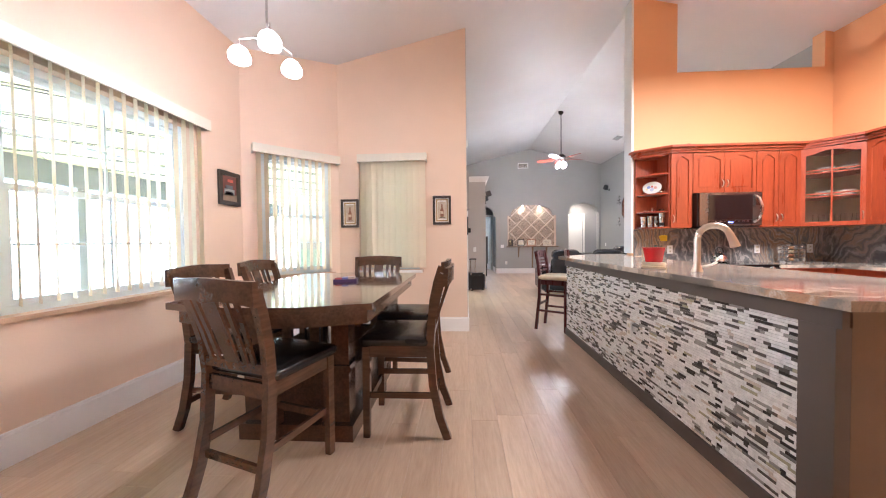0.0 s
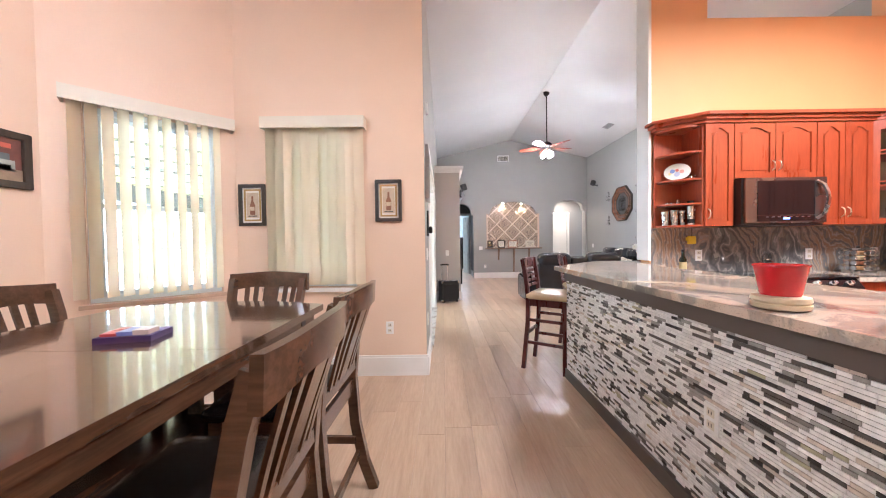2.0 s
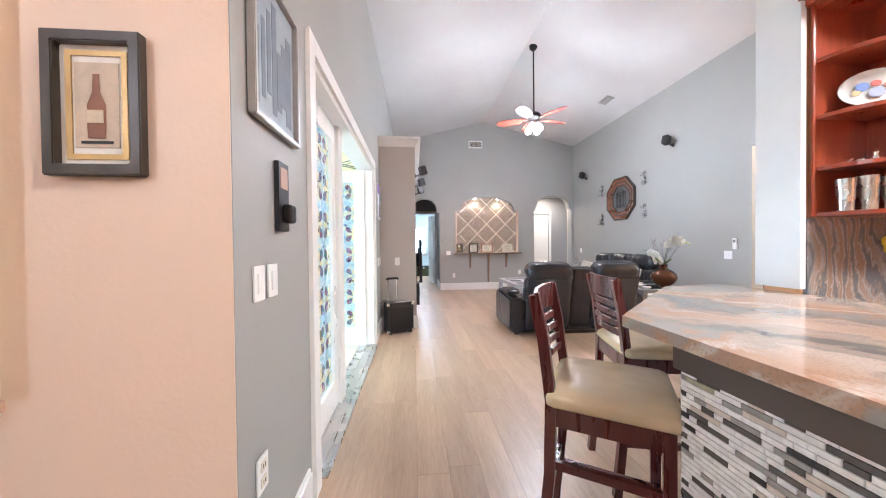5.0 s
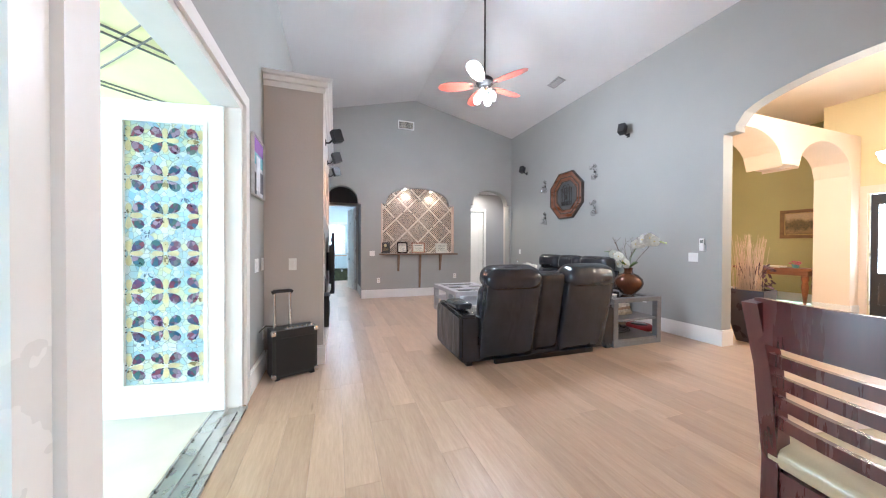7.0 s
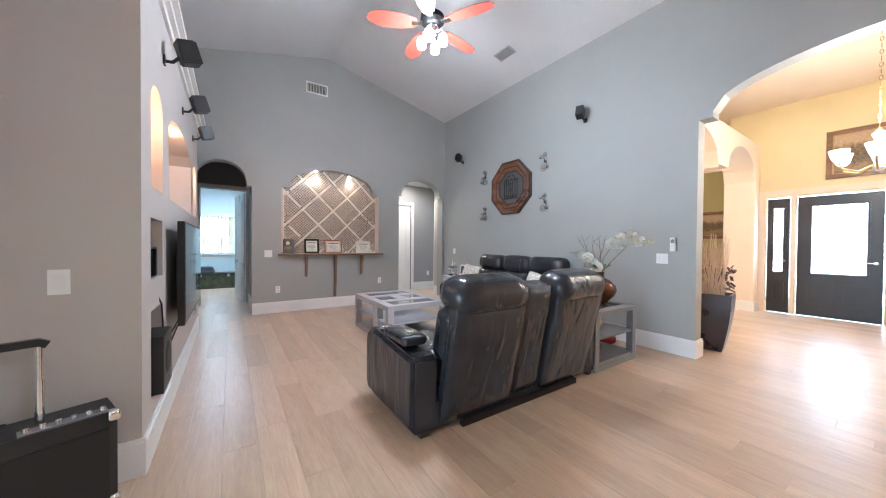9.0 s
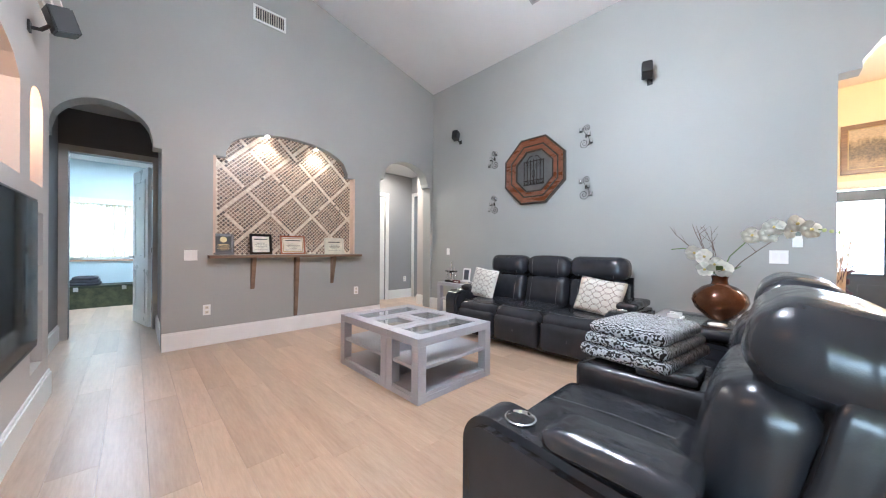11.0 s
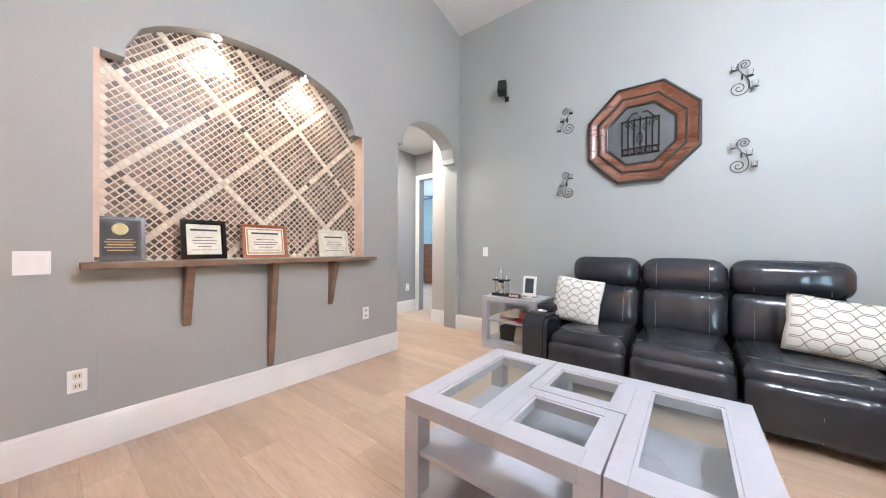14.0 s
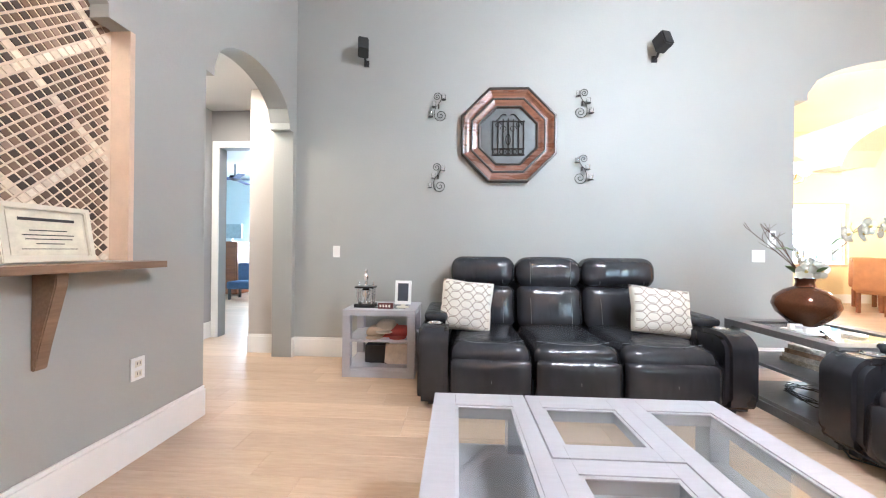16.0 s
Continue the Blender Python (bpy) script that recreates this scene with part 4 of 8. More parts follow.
part("casing", boxes((FX - 0.03, 6.06, 0, FX - 0.002, 6.17, 2.25), (FX - 0.03, 7.51, 0, FX - 0.002, 7.62, 2.25), (FX - 0.03, 6.17, 2.13, FX - 0.002, 7.51, 2.25), (FX - 0.03, 7.125, 0, FX - 0.002, 7.185, 2.13)), CREAM, bpy.data.objects["door_3"]).matrix_parent_inverse = bpy.data.objects["door_3"].matrix_basis.inverted()
panel_door("door_5", pose(1.135, 13.54, 0, 0, 0, 102), 0.70, 2.20, DOORWHITE, "white panelled bedroom door standing open", [(0.11, 0.59, 0.95, 2.05), (0.11, 0.59, 0.18, 0.80)])
panel_door("door_6", pose(4.88, HY + 0.06, 0, 0, 0, 180), 0.725, 2.22, DOORWHITE, "white panelled hall door standing closed", [(0.11, 0.61, 0.95, 2.09), (0.11, 0.61, 0.18, 0.80)])


def casing(name, m, width, height, mat, label):
    """Flat trim round a doorway; x runs across it from its left side."""
    c = thing(name, label, "door frame", m, kind="structure")
    part("jamb", boxes((-0.075, -0.018, 0, -0.001, -0.001, height + 0.075)), mat, c, bevel=0.004)
    part("jamb", boxes((width + 0.001, -0.018, 0, width + 0.075, -0.001, height + 0.075)), mat, c, bevel=0.004)
    part("head", boxes((-0.0005, -0.018, height + 0.001, width + 0.0005, -0.001, height + 0.075)), mat, c, bevel=0.004)
    return c


GREYTRIM = plain("grey_trim_paint", (0.34, 0.33, 0.32), 0.4, var=0.05)
casing("door_frame_bedroom", pose(0.42, 13.40, 0), 0.74, 2.24, plain("stone_trim_paint", (0.52, 0.50, 0.47), 0.4, var=0.05), "pale grey painted trim round the bedroom doorway")
casing("door_frame_hall", pose(4.15, HY, 0), 0.735, 2.23, WHITE, "white trim round the hall door")
casing("door_frame_study", pose(HX, 13.30, 0, 0, 0, -90), 0.68, 2.30, WHITE, "white trim round the doorway at the hall end")

# ---- dining room ----
def dining_chair(m, label):
    c = thing("dining_chair", label, "chair", m, "chairs round the dining table")
    for s in (-1, 1):
        # sweeping back post and leg in one
        pts = [(0.205 * s, -0.315, 0.0), (0.205 * s, -0.265, 0.14), (0.205 * s, -0.225, 0.34), (0.205 * s, -0.21, 0.58), (0.21 * s, -0.225, 0.75), (0.22 * s, -0.26, 0.90), (0.228 * s, -0.30, 1.02)]
        part("back_leg", bar(pts, 0.036, 0.048, side=(1, 0, 0)), ESPRESSO, c, bevel=0.006)
        part("leg", bar([(0.195 * s, 0.19, 0.0), (0.195 * s, 0.185, 0.57)], 0.036, 0.040, taper=1.15), ESPRESSO, c, bevel=0.005)
        part("stretcher", boxes((0.185 * s - 0.009, -0.23, 0.24, 0.185 * s + 0.009, 0.18, 0.275)), ESPRESSO, c)
        part("apron", boxes((0.195 * s - 0.011, -0.205, 0.505, 0.195 * s + 0.011, 0.172, 0.572)), ESPRESSO, c)
    part("stretcher", boxes((-0.19, 0.176, 0.20, 0.19, 0.196, 0.24)), ESPRESSO, c)
    part("stretcher", boxes((-0.19, -0.25, 0.17, 0.19, -0.232, 0.205)), ESPRESSO, c)
    part("apron", boxes((-0.178, 0.165, 0.505, 0.178, 0.19, 0.572)), ESPRESSO, c)
    part("apron", boxes((-0.19, -0.222, 0.50, 0.19, -0.202, 0.572)), ESPRESSO, c)
    part("seat", puff(-0.235, -0.205, 0.572, 0.235, 0.235, 0.632, 0.028, 9, 0.012), SEATBLACK, c, "padded black vinyl seat", smooth="all")
    # crest rail, bowed and arched underneath
    bm, n = bmesh.new(), 12
    prev = None
    for k in range(n + 1):
        u = 2 * k / n - 1
        x, y = 0.255 * u, -0.315 - 0.035 * (1 - u * u)
        lo = 0.945 + 0.03 * (1 - u * u) * (abs(u) < 0.99) - 0.018 * (1 - abs(u)) ** 4
        hi = 1.062 + 0.006 * math.cos(u * 3)
        ring = [bm.verts.new(p) for p in ((x, y - 0.013, hi), (x, y + 0.013, hi), (x, y + 0.021, lo), (x, y - 0.008, lo))]
        if prev:
            for i in range(4):
                bm.faces.new((prev[i], prev[(i + 1) % 4], ring[(i + 1) % 4], ring[i]))
        else:
            bm.faces.new(ring[::-1])
        prev = ring
    bm.faces.new(prev)
    part("crest_rail", bm, ESPRESSO, c, smooth=True, bevel=0.004)
    part("back_rail", bar([(-0.205, -0.228, 0.645), (0.205, -0.228, 0.645)], 0.045, 0.018, side=(0, 0, 1)), ESPRESSO, c)
    for x, w in ((-0.15, 0.024), (-0.095, 0.024), (0.0, 0.085), (0.095, 0.024), (0.15, 0.024)):
        k = 1 - (x / 0.25) ** 2
        part("splat" if w > 0.05 else "slat", bar([(x * 0.93, -0.232, 0.66), (x * 0.96, -0.258 - 0.02 * k, 0.80), (x * 1.03, -0.305 - 0.033 * k, 0.972)], w, 0.011, side=(1, 0, 0), taper=1.12), ESPRESSO, c)
    return c


CHAIR_SAYS = "espresso wooden dining chair with black padded seat"
chair = dining_chair(pose(-1.098, 1.635, 0, 0, 0, -17), CHAIR_SAYS + ", turned askew")
for x, y, r in ((-0.50, 2.12, 91), (-0.54, 2.72, 88), (-1.63, 2.13, -92), (-1.63, 2.78, -88), (-1.0, 3.10, 180)):
    tagged(copy_thing(chair, pose(x, y, 0, 0, 0, r)), CHAIR_SAYS + (" at the table end" if r == 180 else " beside the table"))

tb = thing("dining_table", "dark espresso counter-height dining table with clipped corners", "table", pose(-1.115, 2.375, 0))
TX, TY, TC, TD = 0.565, 0.895, 0.36, 0.12
plan = [(-TX + TC, -TY), (TX - TC, -TY), (TX, -TY + TD), (TX, TY - TD), (TX - TC, TY), (-TX + TC, TY), (-TX, TY - TD), (-TX, -TY + TD)]
for a, b in ((-TY, -0.001), (0.001, TY)):
    if a < -0.5:
        pts = [(-TX, b), (-TX, -TY + TD), (-TX + TC, -TY), (TX - TC, -TY), (TX, -TY + TD), (TX, b)]
    else:
        pts = [(TX, a), (TX, TY - TD), (TX - TC, TY), (-TX + TC, TY), (-TX, TY - TD), (-TX, a)]
    part("tabletop", prism(pts, 0.865, 0.90), TABLETOP, tb, "polished dark top", bevel=0.008)
inner = [(x * 0.93, y * 0.95) for x, y in plan]
part("apron", ring_prism(inner, [(x * 0.95, y * 0.965) for x, y in inner], 0.785, 0.864), ESPRESSO, tb)
for y in (-0.42, 0.42):
    for x in (-0.27, 0.27):
        part("post", boxes((x - 0.055, y - 0.055, 0.10, x + 0.055, y + 0.055, 0.80)), ESPRESSO, tb, bevel=0.006)
    part("top_rail", boxes((-0.215, y - 0.04, 0.72, 0.215, y + 0.04, 0.80)), ESPRESSO, tb)
    part("slat", boxes((-0.12, y - 0.012, 0.46, -0.06, y + 0.012, 0.72)), ESPRESSO, tb)
    part("slat", boxes((0.06, y - 0.012, 0.46, 0.12, y + 0.012, 0.72)), ESPRESSO, tb)
part("plinth", boxes((-0.36, -0.52, 0.0, 0.36, 0.52, 0.10)), ESPRESSO, tb, bevel=0.01)
part("storage_box", boxes((-0.30, -0.364, 0.10, 0.30, 0.364, 0.42)), ESPRESSO, tb, bevel=0.006)
part("shelf", boxes((-0.34, -0.50, 0.42, 0.34, 0.50, 0.46)), ESPRESSO, tb, bevel=0.006)
for y in (-0.6, 0.6):
    part("slide_slot", boxes((TX * 0.93 - 0.005, y - 0.02, 0.82, TX * 0.93 + 0.003, y + 0.02, 0.85)), BLACK, tb)

bx = thing("game_box", "small purple and red printed box on the table", "box", pose(-1.03, 2.52, 0.90, 0, 0, 12))
part("box_base", boxes((-0.09, -0.065, 0, 0.09, 0.065, 0.022)), plain("dark_purple_card", (0.06, 0.03, 0.12), 0.4), bx, bevel=0.003)
for i, (c, x) in enumerate((((0.45, 0.06, 0.05), -0.05), ((0.16, 0.2, 0.5), 0.0), ((0.55, 0.45, 0.4), 0.05))):
    part("packet", boxes((x - 0.028, -0.05, 0.022, x + 0.024, 0.05 - 0.02 * i, 0.032 + 0.004 * i)), plain("card_colour", c, 0.3), bx)

# pendant lamp with three glass shades
PX, PY, PZ = -1.42, 2.15, 2.63
pl = thing("pendant_lamp", "brushed nickel pendant with three glowing white glass shades", "pendant lamp", pose(PX, PY, PZ))
zc = roof_z(PX) - PZ
part("canopy", lathe([(0.065, zc - 0.035), (0.06, zc - 0.03), (0.06, zc + 0.008)], 24), STEEL, pl, smooth=True)
part("stem", tube([(0, 0, 0), (0, 0, zc)], 0.008), STEEL, pl, smooth=True)
part("hub", lathe([(0.005, -0.03), (0.02, -0.025), (0.024, 0), (0.018, 0.03), (0.008, 0.05)], 16), STEEL, pl, smooth=True)
SHADE = glow("lit_white_glass", (1.0, 0.95, 0.90), 9.0)
for k in range(3):
    a = radians(186 + 120 * k)
    ex, ey = 0.19 * math.cos(a), 0.19 * math.sin(a)
    arm = part("arm", tube([(0, 0, 0.0), (ex * 0.5, ey * 0.5, 0.012), (ex, ey, 0.0), (ex, ey, -0.05)], 0.006), STEEL, pl, smooth=True)
    part("shade", lathe([(0.022, -0.05), (0.05, -0.07), (0.072, -0.11), (0.068, -0.15), (0.045, -0.165)], 8, m=pose(ex, ey, 0, 0, 0, 15 * k)), SHADE, pl, "lit faceted glass shade")


def framed(name, m, w, h, bw, frame_mat, label, art, depth=0.022, mat_w=0.0):
    """A framed picture flat on a wall: x across, z up, its back at y = 0, art in front of a mount."""
    p = thing(name, label, "picture", m)
    R = Matrix.Rotation(radians(90), 4, "X")
    o, i = [(-w / 2, -h / 2), (w / 2, -h / 2), (w / 2, h / 2), (-w / 2, h / 2)], [(-w / 2 + bw, -h / 2 + bw), (w / 2 - bw, -h / 2 + bw), (w / 2 - bw, h / 2 - bw), (-w / 2 + bw, h / 2 - bw)]
    part("frame", ring_prism(o, i, 0.002, depth, m=R), frame_mat, p, bevel=0.003)
    a, b = w / 2 - bw, h / 2 - bw
    part("mount", boxes((-a, -0.008, -b, a, -0.003, b)), PAPER if mat_w else frame_mat, p)
    if mat_w:
        part("inner_frame", ring_prism([(-a + mat_w * 0.3, -b + mat_w * 0.3), (a - mat_w * 0.3, -b + mat_w * 0.3), (a - mat_w * 0.3, b - mat_w * 0.3), (-a + mat_w * 0.3, b - mat_w * 0.3)], [(-a + mat_w * 0.6, -b + mat_w * 0.6), (a - mat_w * 0.6, -b + mat_w * 0.6), (a - mat_w * 0.6, b - mat_w * 0.6), (-a + mat_w * 0.6, b - mat_w * 0.6)], 0.008, 0.012, m=R), GOLD, p)
    for x0, z0, x1, z1, c in art:
        part("print", boxes((x0, -0.011, z0, x1, -0.0085, z1)), colour_of(c), p)
    return p


GOLD = plain("dull_gold", (0.42, 0.28, 0.11), 0.35, 0.6, var=0.15)
BLACKFRAME = wood("black_brown_frame", (0.02, 0.014, 0.010), (0.05, 0.035, 0.024), 0.35, "z", 0.2, 8)
made_colours = {}


def colour_of(c):
    if c not in made_colours:
        made_colours[c] = plain("print_colour", c, 0.6, var=0.18, scale=14)
    return made_colours[c]


BOTTLE = [(-0.055, -0.115, 0.055, 0.115, (0.55, 0.45, 0.33)), ]


def bottle_print(name, m, label):
    p = framed(name, m, 0.245, 0.385, 0.030, BLACKFRAME, label, BOTTLE, 0.03, 0.05)
    b = lathe([(0.022, -0.09), (0.024, -0.06), (0.024, 0.0), (0.010, 0.035), (0.008, 0.08), (0.010, 0.083)], 12)
    bmesh.ops.scale(b, vec=(1, 0.08, 1), verts=b.verts)
    part("painted_bottle", xform(b, pose(0.0, -0.0125, 0)), colour_of((0.25, 0.11, 0.06)), p, "brown bottle shape")
    part("painted_label", boxes((-0.02, -0.017, -0.05, 0.02, -0.0155, -0.015)), colour_of((0.6, 0.5, 0.35)), p)
    part("print_caption", boxes((-0.04, -0.0125, -0.105, 0.04, -0.0115, -0.097)), INK, p)
    return p


bottle_print("bottle_picture", pose(-1.615, 4.285, 1.615), "black and gold framed print of a wine bottle")
bottle_print("bottle_picture", pose(-0.35, 4.285, 1.64), "black and gold framed print of a liquor bottle")
car = framed("car_picture", pose(-2.598, 3.285, 1.81, 0, 0, 90), 0.31, 0.36, 0.045, BLACKFRAME, "dark framed print of a vintage truck at a barn", [(-0.11, -0.135, 0.11, 0.135, (0.16, 0.06, 0.045))], 0.03)
for x0, z0, x1, z1, c in ((-0.11, -0.135, 0.11, -0.06, (0.30, 0.22, 0.15)), (-0.07, -0.075, 0.075, -0.005, (0.33, 0.36, 0.33)), (-0.05, -0.005, 0.05, 0.035, (0.12, 0.14, 0.15)), (-0.055, -0.06, 0.055, -0.035, (0.05, 0.05, 0.05)), (-0.02, 0.07, 0.06, 0.10, (0.55, 0.12, 0.08))):
    part("print", boxes((x0, -0.0135 - 0.002 * (z1 < 0.04), z0, x1, -0.0115, z1)), colour_of(c), car)


def outlet(m, label="white double wall outlet", name="wall_outlet", kind="outlet"):
    o = thing(name, label, "outlet" if kind == "outlet" else "switch", m)
    w = 0.035 if kind in ("outlet", "switch") else 0.058
    part("plate", boxes((-w, -0.007, -0.058, w, -0.001, 0.058)), DOORWHITE, o, bevel=0.002)
    if kind == "outlet":
        for z in (-0.026, 0.026):
            s = part("socket", boxes((-0.017, -0.0105, z - 0.016, 0.017, -0.0072, z + 0.016)), IVORY, o)
            part("slot", boxes((-0.008, -0.0115, z - 0.006, -0.005, -0.0106, z + 0.008), (0.005, -0.0115, z - 0.006, 0.008, -0.0106, z + 0.008)), INK, s)
    else:
        for x in ((0,) if kind == "switch" else (-0.024, 0.024)):
            part("rocker", boxes((x - 0.016, -0.0115, -0.033, x + 0.016, -0.0072, 0.033)), WHITE, o, bevel=0.001)
    return o


def switch(m, double=False):
    return outlet(m, "white double rocker wall switch" if double else "white single rocker wall switch", "wall_switch", "double" if double else "switch")


outlet(pose(-0.36, 4.285, 0.45))

# ---- kitchen ----
BARX, BARY0, BARY1, BARZ = 1.27, 1.20, 4.17, 1.0
bar_unit = thing("bar_peninsula", "kitchen bar peninsula clad in a linear mosaic", "bar counter")
core = [(BARX, BARY0 + 0.03), (BARX, BARY1), (1.76, 4.66), (2.34, 4.68), (2.34, 4.58), (1.82, 4.52), (BARX + 0.12, BARY1 - 0.05), (BARX + 0.12, BARY0 + 0.03)]
part("bar_wall", prism(core[::-1], 0.0, 0.962), BROWNTRIM, bar_unit)
part("base_trim", boxes((BARX - 0.022, BARY0 + 0.13, 0, BARX - 0.001, BARY1 + 0.008, 0.085)), BROWNTRIM, bar_unit, "dark taupe baseboard")
part("top_trim", boxes((BARX - 0.026, BARY0 - 0.02, 0.89, BARX - 0.001, BARY1 + 0.008, 0.962)), BROWNTRIM, bar_unit, "dark taupe band under the counter")
part("corner_trim", boxes((BARX - 0.024, BARY0, 0, BARX + 0.03, BARY0 + 0.128, 0.889)), BROWNTRIM, bar_unit)
part("end_panel", boxes((BARX + 0.031, BARY0, 0, 2.04, BARY0 + 0.029, 0.962)), plain("brown_end_panel", (0.16, 0.10, 0.06), 0.45), bar_unit)
base = part("cabinet_base", boxes((BARX + 0.125, BARY0 + 0.031, 0.09, 2.04, 4.06, 0.962)), CHERRY, bar_unit)
for i in range(5):
    y0 = BARY0 + 0.05 + i * 0.57
    part("cabinet_door", boxes((2.041, y0, 0.12, 2.06, y0 + 0.55, 0.93)), CHERRY, bar_unit, bevel=0.004)

top = thing("bar_countertop", "polished brown veined granite bar top", "countertop")
plan = [(1.215, 1.13), (2.12, 1.13), (2.12, 4.22), (2.335, 4.44), (2.335, 5.05), (1.93, 5.02), (1.60, 4.72), (1.215, 4.36)]
part("slab", prism(plan, 0.963, 1.0), GRANITE, top, bevel=0.010)
part("riser", prism([(2.12, 4.225), (2.335, 4.442), (2.335, 4.462), (2.10, 4.235)], 0.89, 0.962), GRANITE, top)

cnt = thing("kitchen_countertop", "polished veined granite counter along the walls", "countertop")
part("slab", boxes((2.125, 4.06, 0.853, 2.955, 4.68, 0.89)), GRANITE, cnt, bevel=0.008)
part("slab", boxes((3.765, 4.06, 0.853, 4.995, 4.68, 0.89)), GRANITE, cnt, bevel=0.008)
part("slab", boxes((4.37, 1.4, 0.853, 4.995, 4.058, 0.89)), GRANITE, cnt, bevel=0.008)
part("splashback", boxes((2.37, 4.682, 0.60, 5.0, 4.698, 1.362)), SPLASH, cnt, "full-height granite splashback")
part("splashback", boxes((4.997, 1.4, 0.60, 5.010, 4.681, 1.362)), SPLASH, cnt)
bc = thing("base_cabinets", "cherry wood base cabinets under the counter", "cabinet")
part("body", boxes((2.14, 4.10, 0.0, 2.955, 4.68, 0.852)), CHERRY, bc)
part("body", boxes((3.765, 4.10, 0.0, 4.995, 4.68, 0.852)), CHERRY, bc)
part("body", boxes((4.41, 1.4, 0.0, 4.995, 4.099, 0.852)), CHERRY, bc)


def arched_outline(x0, x1, z0, z1, rise, n=10):
    """A panel outline with the cathedral arch of these doors along its top."""
    pts = [(x0, z0), (x1, z0)]
    for k in range(n + 1):
        u = 1 - 2 * k / n
        pts.append(((x0 + x1) / 2 + u * (x1 - x0) / 2, z1 - rise + rise * (max(0.0, math.cos(u * math.pi * 0.62)) if abs(u) < 0.8 else 0)))
    return pts


def cabinet_door(parent, x0, x1, z0, z1, y, hinge_left=True, low_handle=True, label="", glass_fill=False):
    """A stile-and-rail door with an arched raised panel in the plane y, facing -y."""
    R = Matrix.Translation((0, y, 0)) @ Matrix.Rotation(radians(90), 4, "X")
    s = 0.052
    o = arched_outline(x0 + 0.003, x1 - 0.003, z0 + 0.003, z1 - 0.003, 0)
    i = arched_outline(x0 + s, x1 - s, z0 + s, z1 - s + 0.005, 0.045)
    d = part("door", ring_prism(o, i, 0.0, 0.02, m=R), CHERRY, parent, label)
    if glass_fill:
        part("pane", prism(i, 0.008, 0.011, m=R), CLEAR, d, "clear glass").visible_shadow = False
        xm = (x0 + x1) / 2
        part("muntin", boxes((xm - 0.008, y - 0.02, z0 + s, xm + 0.008, y - 0.012, z1 - s), (x0 + s, y - 0.0195, z0 + (z1 - z0) * 0.40, x1 - s, y - 0.0125, z0 + (z1 - z0) * 0.40 + 0.014), (x0 + s, y - 0.0195, z0 + (z1 - z0) * 0.70, x1 - s, y - 0.0125, z0 + (z1 - z0) * 0.70 + 0.014)), CHERRY, d)
    else:
        part("panel", prism(i, 0.002, 0.008, m=R), CHERRY, d)
        i2 = arched_outline(x0 + s + 0.022, x1 - s - 0.022, z0 + s + 0.022, z1 - s - 0.017, 0.042)
        part("raised_field", prism(i2, 0.008, 0.016, m=R), CHERRY, d, bevel=0.004)
    hx = x1 - 0.03 if hinge_left else x0 + 0.03
    hz = z0 + 0.12 if low_handle else z1 - 0.12
    part("handle", tube([(hx, y - 0.02, hz - 0.048), (hx, y - 0.042, hz - 0.03), (hx, y - 0.048, hz), (hx, y - 0.042, hz + 0.03), (hx, y - 0.02, hz + 0.048)], 0.005, 8), NICKEL, d, "satin nickel bow handle", smooth=True)
    return d


UB, UT, UF = 1.365, 2.352, 4.40


def upper(x0, x1, z0, doors, label, m=None):
    c = thing("wall_cabinet", label, "cabinet", m, "upper kitchen cabinets")
    part("body", boxes((x0, UF, z0, x1, 4.68, UT)), CHERRY, c)
    w = (x1 - x0) / doors
    for i in range(doors):
        cabinet_door(c, x0 + i * w, x0 + (i + 1) * w, z0, UT, UF - 0.001, hinge_left=(i == 0 and doors > 1) or (doors == 1 and x0 > 3.9))
    return c


upper(2.682, 2.958, UB, 1, "tall narrow cherry wall cabinet with an arched panel door")
upper(2.960, 3.752, 1.82, 2, "short cherry wall cabinet over the microwave")
upper(3.754, 4.296, UB, 2, "tall cherry wall cabinet with two arched doors")
for i, y in enumerate((3.45, 2.86, 2.27)):
    upper(-0.29, 0.29, UB, 2, "cherry wall cabinet on the side wall", pose(4.679, 0, 0) @ Matrix.Translation((0, y + 0.29, 0)) @ pose(0, 0, 0, 0, 0, -90) @ Matrix.Translation((0, -UF, 0)))

# corner cabinet with a glazed door, set across the corner
P0, P1 = Vector((4.298, 4.40, 0)), Vector((4.68, 4.03, 0))
cw = (P1 - P0).length
cc = thing("corner_cabinet", "cherry corner cabinet with a glazed door and dishes", "cabinet", None, "upper kitchen cabinets")
for z0, z1 in ((UB, UB + 0.02), (UB + 0.36, UB + 0.375), (UB + 0.66, UB + 0.675), (UT - 0.02, UT)):
    part("shelf", prism([(4.30, 4.412), (4.682, 4.042), (4.99, 4.042), (4.99, 4.675), (4.30, 4.675)], z0, z1), CHERRY, cc)
part("back", boxes((4.30, 4.662, UB + 0.02, 4.99, 4.676, UT - 0.02), (4.978, 4.042, UB + 0.02, 4.992, 4.66, UT - 0.02)), plain("pale_cabinet_lining", (0.50, 0.42, 0.30), 0.5), cc)
mc = pose(P0.x, P0.y, 0, 0, 0, math.degrees(math.atan2((P1 - P0).y, (P1 - P0).x)))
dd = cabinet_door(cc, 0.0, cw, UB, UT, 0.0, True, True, "glazed arched door", True)
dd.matrix_basis = mc
DISH = plain("white_dish", (0.75, 0.74, 0.70), 0.2, var=0.03)
